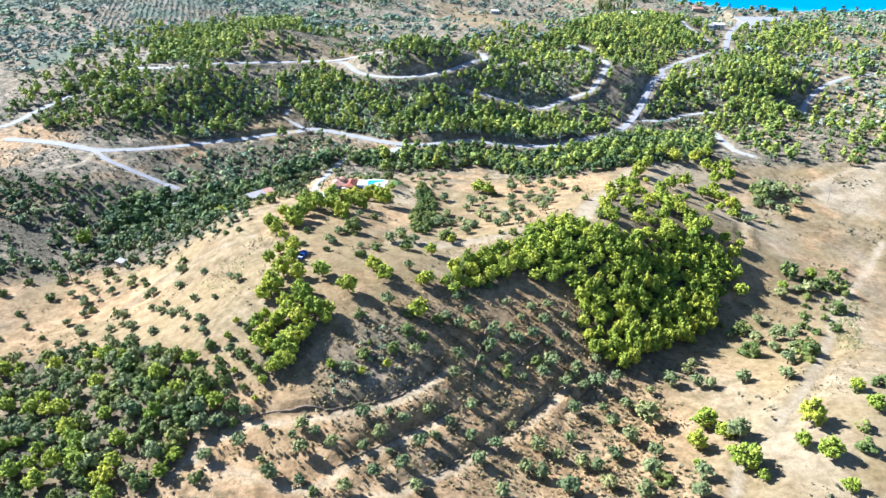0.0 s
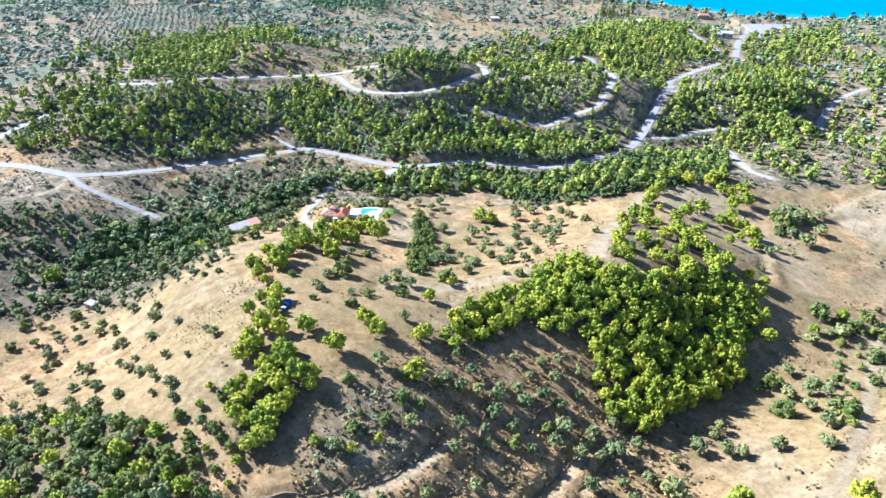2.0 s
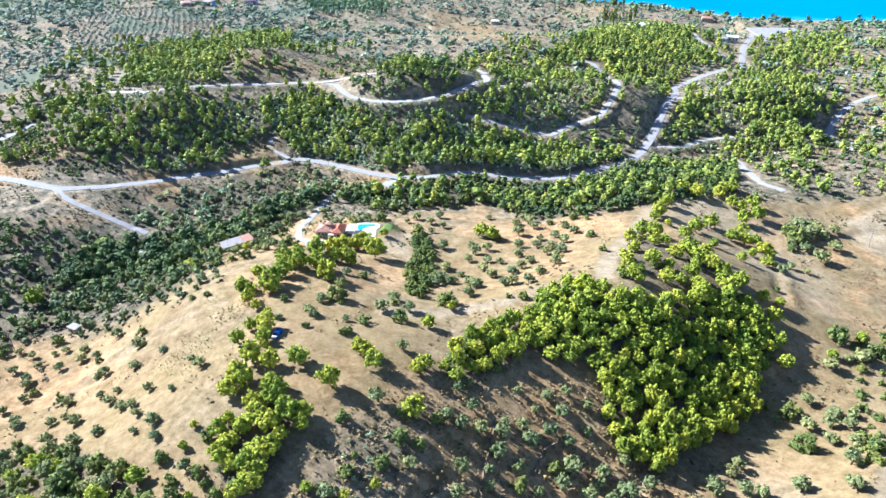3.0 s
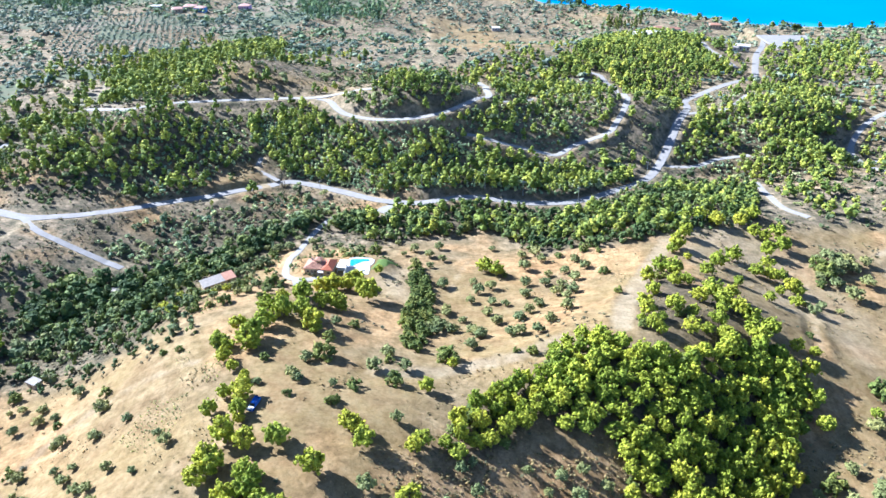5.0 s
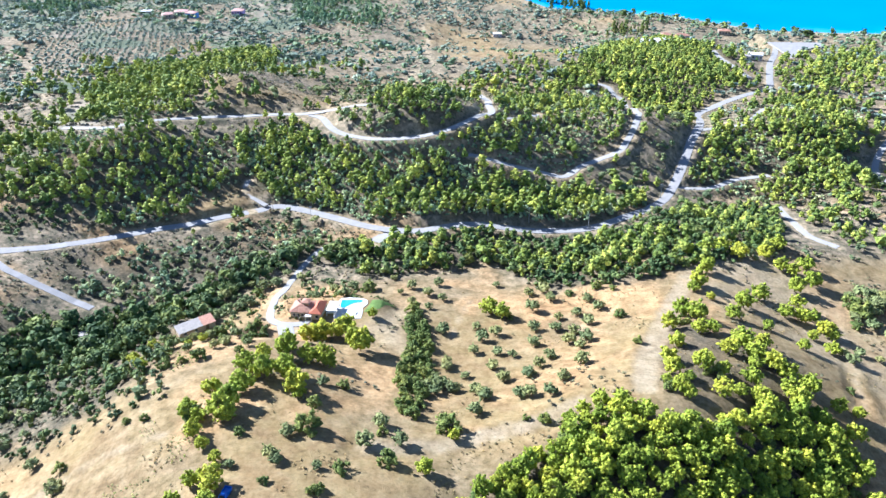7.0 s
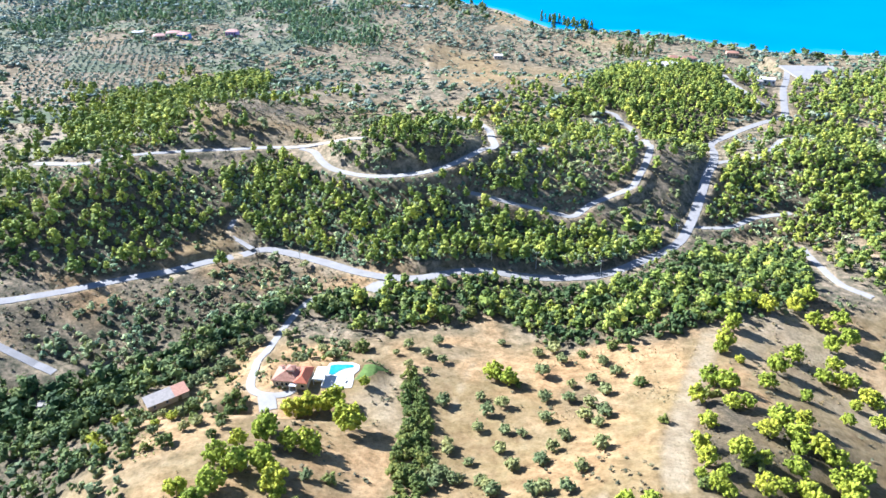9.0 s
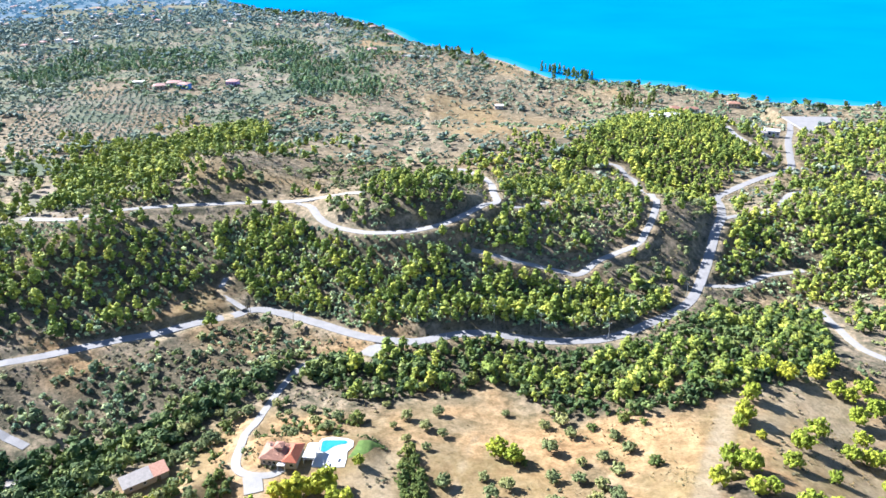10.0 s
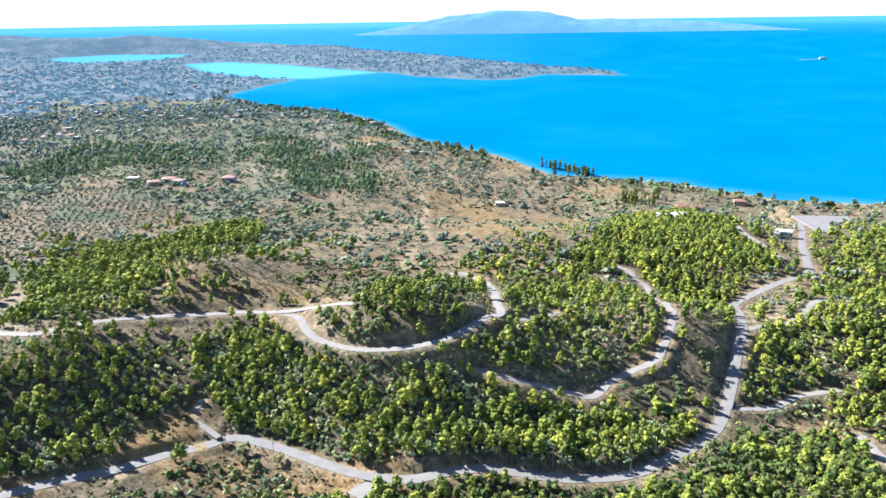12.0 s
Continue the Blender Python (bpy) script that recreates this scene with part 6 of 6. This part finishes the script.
def villa():
    z = height(-61, 317)
    home = empty("villa", -68.0, 314.6, z, -6)
    home.scale = (0.82, 0.82, 0.86)
    tagged(home, "cream single-storey villa with terracotta hip roofs", "house")
    part("wall", box(0, 0, -0.6, 9.2, 8.6, 3.1), CREAM, home)
    part("wing_wall", box(9.2, -0.6, -0.6, 14.0, 9.2, 3.1), CREAM, home)
    roof = part("roof", hip_roof(0, 0, 9.8, 8.6, 3.1, 1.9), ROOF, home, "terracotta tiled hip roof")
    tile_rows(roof, 0, 0, 9.8, 8.6, 3.1, 1.9)
    part("wing_roof", hip_roof(9.2, -0.6, 14.0, 9.2, 3.14, 1.7), NEW_ROOF, home, "newer orange tiled roof of the wing")
    part("roof_lantern", box(4.6, 3.6, 4.4, 7.6, 6.6, 5.6), CREAM, home)
    part("lantern_roof", hip_roof(4.6, 3.6, 7.6, 6.6, 5.6, 0.8, 0.35), ROOF, home)
    ch = part("chimney", box(2.4, 5.2, 4.2, 3.1, 5.9, 6.0, 0.03), WHITE, home)
    part("chimney_cap", box(2.25, 5.05, 6.0, 3.25, 6.05, 6.15, 0.02), ROOF, ch)
    for x in (1.6, 3.6, 5.4, 7.6):
        add_window(home, x, 0, 1.0, 1.0, 1.25, -1)
    for x in (2.0, 5.0, 8.0):
        add_window(home, x, 8.6, 1.0, 1.0, 1.25, 1)
    add_window(home, 12.2, -0.6, 1.0, 1.3, 1.25, -1)
    door = part("door", box(8.35, -0.06, 0.05, 9.1, -0.004, 2.15), WOOD, home, "brown wooden door")
    part("door_handle", box(8.45, -0.12, 1.0, 8.6, -0.06, 1.06), STEEL, door)
    porch = part("porch_roof", box(7.2, -2.4, 2.5, 10.2, -0.01, 2.68, 0.03), WHITE, home, "flat white porch roof")
    for x in (7.35, 10.05):
        part("porch_post", box(x - 0.12, -2.3, 0, x + 0.12, -2.06, 2.5), WHITE, porch)
    # shaded terrace on the pool side
    perg = empty("pergola", -55.6, 314.2, z, -6)
    tagged(perg, "white flat-roofed pergola beside the villa", "pergola")
    part("canopy", box(0.3, 1.2, 2.4, 4.0, 7.5, 2.6, 0.03), WHITE, perg)
    for x in (0.5, 3.8):
        for y in (1.4, 4.3, 7.2):
            part("post", box(x - 0.1, y - 0.1, -0.1, x + 0.1, y + 0.1, 2.4), WHITE, perg)
    slab("terrace", [(-55.2, 317.0), (-52.6, 317.0), (-52.2, 313.8), (-47, 313.5), (-42.2, 313.9), (-42.0, 317.0), (-42.3, 320.6), (-40.8, 323.0), (-41.0, 325.5), (-43, 326.7), (-48, 327.4), (-51.4, 326.6), (-52, 324.6), (-55.0, 324.6)], WHITE, "white paved pool terrace", lift=0.18)


villa()


def swimming_pool():
    z = max(height(x, y) for x, y in [(-54, 312), (-46, 312.6), (-40.2, 315.4), (-40.4, 326.6)]) + 0.18
    pool = empty("swimming_pool", -46.8, 323.0, z)
    tagged(pool, "turquoise L-shaped swimming pool with white coping", "swimming pool")
    corners = [(-3.9, -2.2), (-4.1, 0.6), (-3.7, 2.5), (0.2, 2.75), (3.4, 2.6), (4.0, 1.7), (3.2, 1.0), (1.4, 0.6), (-0.4, -0.5), (-1.6, -1.9), (-2.7, -2.7), (-3.9, -2.2)]
    ring = [(float(x), float(y)) for x, y in dense(corners, 0.5)[:-1]]
    bm = bmesh.new()
    bm.faces.new([bm.verts.new((x, y, 0.03)) for x, y in ring])
    part("water", bm, POOL_WATER, pool, "clear turquoise water")
    bm = bmesh.new()
    lo = [(bm.verts.new((x, y, 0.0)), bm.verts.new((x, y, 0.10)), bm.verts.new((x * 1.08 - 0.05, y * 1.1, 0.10)), bm.verts.new((x * 1.08 - 0.05, y * 1.1, -0.1))) for x, y in ring]
    for p, q in zip(lo, lo[1:] + lo[:1]):
        for i in range(3):
            bm.faces.new((p[i], q[i], q[i + 1], p[i + 1]))
    part("coping", bm, WHITE, pool)
    for k, (x, y, turn) in enumerate(((-49.0, 315.2, 10), (-47.2, 314.9, 5), (-44.6, 317.0, -8))):
        bed = empty("sun_lounger", x, y, z, turn)
        tagged(bed, "white sun lounger on the pool terrace", "sun lounger", "sun loungers by the pool")
        part("mattress", box(-0.35, -0.95, 0.30, 0.35, 0.45, 0.40, 0.03), WHITE, bed)
        back = box(-0.35, 0.0, 0.0, 0.35, 0.62, 0.08, 0.02)
        bmesh.ops.transform(back, matrix=pose(0, 0.45, 0.34, 40, 0, 0), verts=back.verts)
        part("backrest", back, WHITE, bed)
        for lx in (-0.3, 0.3):
            for ly in (-0.85, 0.35):
                part("leg", box(lx - 0.03, ly - 0.03, 0, lx + 0.03, ly + 0.03, 0.30), STEEL, bed)


swimming_pool()


def lawn():
    plan = [(-42.0, 317.6), (-40.2, 322.5), (-39.4, 326), (-36, 327.3), (-31.8, 327.8), (-31.6, 326.6), (-34.6, 324), (-35.6, 321), (-38, 319)]
    gx, gy = np.meshgrid(np.arange(-43, -30, 0.5), np.arange(317, 328.5, 0.5))
    ny, nx = gx.shape
    z = at(ZZ, gx, gy) + 0.10 * np.clip(edge_distance(plan, gx, gy) * np.where(inside(plan, gx, gy), 1, -3), -1.2, 1)
    k = np.arange(nx * ny).reshape(ny, nx)
    a, b, c, d = k[:-1, :-1].ravel(), k[:-1, 1:].ravel(), k[1:, 1:].ravel(), k[1:, :-1].ravel()
    me = array_mesh("lawn", np.stack([gx.ravel(), gy.ravel(), z.ravel()], 1), np.concatenate([np.stack([a, b, c], 1), np.stack([a, c, d], 1)]), [LAWN], smooth=True)
    tagged(new("lawn", me), "small watered green lawn beside the pool", "lawn", kind="structure")


lawn()


# ---- long shed, huts ----
def long_shed():
    z = height(-101, 308)
    shed = empty("farm_shed", -105.6, 303.4, z, 38)
    tagged(shed, "long low farm shed with grey and terracotta roof", "shed")
    part("wall", box(0, 0, -1.0, 13.0, 4.6, 2.3), CREAM, shed, "stained plaster wall")
    for name, x0, x1, mat in (("roof", -0.3, 8.6, GREY_ROOF), ("tiled_roof", 8.63, 13.3, ROOF)):
        bm = bmesh.new()
        prof = [(-0.4, 2.25), (5.0, 2.95), (5.0, 3.10), (-0.4, 2.40)]
        a = [bm.verts.new((x0, y, h)) for y, h in prof]
        b = [bm.verts.new((x1, y, h)) for y, h in prof]
        bm.faces.new(a)
        bm.faces.new(b[::-1])
        for i in range(4):
            bm.faces.new((a[i], b[i], b[(i + 1) % 4], a[(i + 1) % 4]))
        bmesh.ops.recalc_face_normals(bm, faces=bm.faces)
        part(name, bm, mat, shed, "faded terracotta tiles" if mat is ROOF else "pale weathered roof sheet")
    for x in (2.0, 6.0):
        add_window(shed, x, 0, 1.0, 0.8, 0.8, -1)
    part("door", box(9.6, -0.07, 0.0, 10.6, -0.004, 2.0), WOOD, shed, "weathered wooden door")


long_shed()


def hut(x, y, turn, w, d, h, roof, label):
    z = height(x, y)
    ob = empty("hut", x, y, z, turn)
    tagged(ob, label, "hut")
    part("wall", box(-w / 2, -d / 2, -0.8, w / 2, d / 2, h), CREAM, ob)
    part("roof", box(-w / 2 - 0.25, -d / 2 - 0.25, h, w / 2 + 0.25, d / 2 + 0.25, h + 0.16, 0.03), roof, ob)
    part("door", box(-0.45, -d / 2 - 0.06, 0, 0.45, -d / 2 - 0.004, 1.9), WOOD, ob)


hut(-147.7, 252.5, -25, 4.2, 2.8, 2.2, GREY_ROOF, "small hut with a pale flat roof among shrubs")
hut(-146.3, 313.0, 15, 4.0, 3.4, 2.2, GREY_ROOF, "small grey-roofed hut in the valley")


# ---- pickup ----
def pickup():
    x, y = -58.8, 213.1
    car = empty("pickup", x, y, height(x, y) + 0.02, -12)
    tagged(car, "blue pickup with a pale bonnet parked under pines", "car")
    bm = bmesh.new()
    add_box(bm, -0.88, -2.5, 0.45, 0.88, 2.5, 0.95, 0.1)
    part("body", bm, BLUE_PAINT, car)
    part("bonnet", box(-0.82, -2.45, 0.96, 0.82, -1.15, 1.06, 0.04), WHITE, car, "pale bonnet")
    bm = bmesh.new()
    lo = [(-0.82, -1.15, 0.96), (0.82, -1.15, 0.96), (0.82, 0.75, 0.96), (-0.82, 0.75, 0.96)]
    hi = [(-0.68, -0.55, 1.58), (0.68, -0.55, 1.58), (0.68, 0.6, 1.58), (-0.68, 0.6, 1.58)]
    a, b = [bm.verts.new(p) for p in lo], [bm.verts.new(p) for p in hi]
    bm.faces.new(b)
    for i in range(4):
        bm.faces.new((a[i], a[(i + 1) % 4], b[(i + 1) % 4], b[i]))
    bm.faces.new(a[::-1])
    cab = part("cab", bm, BLUE_PAINT, car)
    wind = box(-0.66, 0, 0, 0.66, 0.74, 0.02)
    bmesh.ops.transform(wind, matrix=pose(0, -1.12, 1.03, 43.5, 0, 0), verts=wind.verts)
    part("windscreen", wind, DARK_GLASS, cab)
    for name, box_ in (("tailgate", (-0.86, 2.42, 0.95, 0.86, 2.5, 1.35)), ("bed_side", (-0.88, 0.78, 0.95, -0.8, 2.42, 1.35)), ("bed_side", (0.8, 0.78, 0.95, 0.88, 2.42, 1.35))):
        part(name, box(*box_, 0.01), BLUE_PAINT, car)
    for wx in (-0.82, 0.82):
        for wy in (-1.55, 1.55):
            bm = bmesh.new()
            bmesh.ops.create_cone(bm, cap_ends=True, segments=18, radius1=0.36, radius2=0.36, depth=0.24, matrix=pose(wx, wy, 0.36, 0, 90, 0))
            wheel = part("wheel", bm, RUBBER, car)
            bm = bmesh.new()
            bmesh.ops.create_cone(bm, cap_ends=True, segments=12, radius1=0.2, radius2=0.16, depth=0.26, matrix=pose(wx, wy, 0.36, 0, 90, 0))
            part("rim", bm, STEEL, wheel)
    for lx in (-0.6, 0.6):
        part("headlight", box(lx - 0.16, -2.53, 0.68, lx + 0.16, -2.46, 0.86, 0.02), WHITE, car)


pickup()


# ---- power poles along the road ----
def power_pole(x, y, turn, high=8.5, mat=WOOD, double=False):
    pole = empty("power_pole", x, y, height(x, y), turn)
    tagged(pole, "wooden power pole with a crossarm beside the road" if mat is WOOD else "pale street lamp pole beside the road", "power pole", "power poles")
    for off in ((-0.9, 0.9) if double else (0,)):
        v, t = tube((off, 0, -0.8), (off * 0.4, 0, high), 0.16, 0.10, 8)
        mesh_part("pole", array_mesh("pole", v, t, [mat], smooth=True), pole)
    arm = part("crossarm", box(-0.9, -0.07, high - 0.7, 0.9, 0.07, high - 0.55, 0.01), mat, pole)
    for k in (-0.8, 0.0, 0.8):
        bm = bmesh.new()
        bmesh.ops.create_cone(bm, cap_ends=True, segments=8, radius1=0.06, radius2=0.04, depth=0.22, matrix=pose(k, 0, high - 0.43))
        part("insulator", bm, WHITE, arm)


POLES = [(-100.4, 416.0, 10, True), (-80.0, 411.8, 15, False), (-25.8, 408.5, 0, False), (7.1, 412.2, 0, False), (26.9, 408.8, 5, False), (55.4, 406.2, -10, False), (100.3, 447.7, -55, False), (-162.4, 238.5, 60, False), (188.2, 339.1, 30, False)]
for x, y, turn, double in POLES:
    power_pole(x, y, turn, 8.5, WOOD if double else STEEL if 300 < y else WOOD, double)


# ---- houses on the coast and in the far village ----
def far_house(x, y, turn, w, d, h, wall, roof, label, flat=False):
    fx, fy, fz = far(np.array(x, float), np.array(y, float), np.array(float(at(ZZ, x, y))))
    ob = empty("house", float(fx), float(fy), float(fz), turn)
    part("wall", box(-w / 2, -d / 2, -1.5, w / 2, d / 2, h), wall, ob)
    if flat:
        part("roof", box(-w / 2 - 0.2, -d / 2 - 0.2, h, w / 2 + 0.2, d / 2 + 0.2, h + 0.35), roof, ob)
    else:
        part("roof", hip_roof(-w / 2, -d / 2, w / 2, d / 2, h, d * 0.2), roof, ob)
    for k in range(int(w / 3)):
        part("window", box(-w / 2 + 1.0 + 3 * k, -d / 2 - 0.05, h * 0.35, -w / 2 + 2.3 + 3 * k, -d / 2 - 0.004, h * 0.75), DARK_GLASS, ob)
    return tagged(ob, label, "house", "houses of the coast")


LILAC = plain("lilac_plaster", (0.50, 0.36, 0.58), 0.85, vary=0.06)
SKY_BLUE = plain("blue_plaster", (0.16, 0.34, 0.66), 0.85, vary=0.06)
PINK_ROOF = plain("faded_pink_tiles", (0.55, 0.33, 0.27), 0.85, vary=0.15)
HOUSES = [
        (-318, 903, 10, 14, 10, 5, WHITE, PINK_ROOF, "white house with a faded pink roof", False),
        (-303, 893, -10, 12, 9, 5, SKY_BLUE, PINK_ROOF, "blue-walled house with a pink roof", False),
        (-327, 886, 20, 11, 9, 4, CREAM, PINK_ROOF, "cream house with a pink roof", False),
        (-266, 940, 0, 13, 10, 5, LILAC, PINK_ROOF, "lilac house standing on the plain", False),
        (-361, 913, 5, 12, 8, 4, WHITE, WHITE, "white flat-roofed house on the plain", True),
        (157, 757, 25, 13, 9, 4, WHITE, WHITE, "white flat-roofed house on the wooded hill", True),
        (172, 752, 20, 12, 9, 5, WHITE, WHITE, "white flat house on the wooded hill", True),
        (213, 835, 10, 16, 9, 4, WHITE, ROOF, "white house with orange roofs near the shore", False),
]
HOUSES += [
        (196, 828, 10, 12, 9, 4, CREAM, ROOF, "cream house with an orange roof near the shore", False),
        (272, 880, -10, 12, 8, 4, CREAM, ROOF, "house with a red roof near the beach", False),
        (242, 712, -20, 12, 8, 4, WHITE, WHITE, "white house below the paved yard", True),
        (232, 705, -20, 7, 6, 3, WHITE, GREY_ROOF, "small white outbuilding below the paved yard", True),
        (31, 892, 0, 9, 7, 3, WHITE, WHITE, "small white farmhouse on the slope", True),
        (-132, 1380, 10, 14, 10, 6, WHITE, PINK_ROOF, "white house above the shore", False),
        (-75, 1165, -15, 40, 4, 2, WHITE, WHITE, "long white wall and shed near the shore", True),
        (-140, 1201, 15, 13, 9, 5, WHITE, PINK_ROOF, "white house near the shore", False)
]
for x, y, turn, w, d, h, wall, roof, words, flat in HOUSES:
    far_house(x, y, turn, w, d, h, wall, roof, words, flat)


def village():
    r = np.random.default_rng(31)
    placed = 0
    while placed < 230:
        d, a = r.uniform(1250, 3500), radians(r.uniform(92, 128))
        x, y = EYE_X + d * math.cos(a), EYE_Y + d * math.sin(a)
        if at(SHORE, x, y) < 30:
            continue
        placed += 1
        s = r.uniform(0.45, 0.85)
        far_house(x, y, r.uniform(0, 180), 13 * s, 9 * s, r.uniform(3.5, 7), WHITE if placed % 3 else CREAM, PINK_ROOF if placed % 2 else WHITE, "pale house of the far village", placed % 2 == 0)


village()


# ---- cypresses along the shore ----
def cypresses():
    shapes = []
    for k in range(4):
        r = np.random.default_rng(400 + k)
        p, s = crown_points(r, "cypress", 40)
        v, t = clumps(r, p, s, OCT, 1.6, 0.3)
        tv, tt = tube((0, 0, -0.1), (0, 0, 0.3), 0.02, 0.015)
        shapes.append((array_mesh("crown", v, t, [SHRUB]), array_mesh("trunk", tv, tt, [BARK])))
    r = np.random.default_rng(41)
    spots = []
    for x0, y0, x1, y1, many, wide in ((95, 1115, 152, 1040, 26, 7), (152, 869, 180, 885, 16, 16), (-404, 1678, -324, 1665, 9, 10), (-57, 1213, 33, 1183, 18, 22)):
        spots += [(x0 + (x1 - x0) * u + r.uniform(-wide, wide), y0 + (y1 - y0) * u + r.uniform(-wide, wide)) for u in r.uniform(0, 1, many)]
    for k, (x, y) in enumerate(spots):
        h = r.uniform(8, 15)
        ob = new("cypress_tree")
        ob.matrix_world = Matrix.LocRotScale((x, y, height(x, y)), None, (h, h, h))
        mesh_part("trunk", shapes[k % 4][1], ob)
        mesh_part("crown", shapes[k % 4][0], ob)
        tagged(ob, "dark slender cypress near the shore", "cypress tree", "cypresses of the shore")


cypresses()


# ---- island, ferry ----
def island():
    u, v = np.meshgrid(np.linspace(0, 1, 90), np.linspace(0, 1, 30))
    prof = 0.72 * smoothstep(0.03, 0.30, u) * (1 - 0.55 * smoothstep(0.44, 0.58, u)) * (1 - 0.75 * smoothstep(0.72, 1.0, u)) + 0.07 * np.exp(-((u - 0.42) / 0.06) ** 2) + 0.12 * smoothstep(0, 0.04, u)
    h = 420 * prof * (0.9 + 0.10 * vnoise(u * 40, v * 20, 3, 50) + 0.12 * vnoise(u * 40, v * 30, 1.3, 51)) * np.sin(math.pi * np.clip(v, 0, 1)) ** 0.8 * np.clip(np.minimum(u, 1 - u) * 14, 0, 1)
    x, y = -1800 + 6900 * u, 10200 + 300 * u + 7000 * v
    fx, fy, fz = far(x, y, SEA - 6 + h)
    ny, nx = u.shape
    k = np.arange(nx * ny).reshape(ny, nx)
    a, b, c, d = k[:-1, :-1].ravel(), k[:-1, 1:].ravel(), k[1:, 1:].ravel(), k[1:, :-1].ravel()
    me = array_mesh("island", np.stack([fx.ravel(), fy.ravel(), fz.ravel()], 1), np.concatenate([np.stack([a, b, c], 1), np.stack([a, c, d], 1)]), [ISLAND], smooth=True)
    tagged(new("backdrop", me), "long hilly island on the horizon", "island", kind="structure")


island()


def ferry():
    fx, fy, fz = far(np.array(1520.0), np.array(3330.0), np.array(SEA))
    boat = empty("ferry", float(fx), float(fy), float(fz), 8)
    tagged(boat, "small white ferry far out on the sea", "boat")
    bm = bmesh.new()
    pts = [(-14, -4), (10, -4), (19, 0), (10, 4), (-14, 4)]
    lo = [bm.verts.new((x * 0.93, y * 0.8, -1)) for x, y in pts]
    hi = [bm.verts.new((x, y, 4)) for x, y in pts]
    bm.faces.new(hi)
    bm.faces.new(lo[::-1])
    for i in range(5):
        bm.faces.new((lo[i], lo[(i + 1) % 5], hi[(i + 1) % 5], hi[i]))
    part("hull", bm, WHITE, boat)
    part("deckhouse", box(-11, -3, 4, 8, 3, 8, 0.2), WHITE, boat)
    part("bridge", box(2, -2.6, 8, 7, 2.6, 10.5, 0.2), WHITE, boat)
    bm = bmesh.new()
    q = [bm.verts.new(p) for p in ((14, -3, 0.6), (14, 3, 0.6), (-90, 9, 0.7), (-90, 2, 0.7))]
    bm.faces.new(q)
    part("wake", bm, WHITE, boat, "white foaming wake")


ferry()
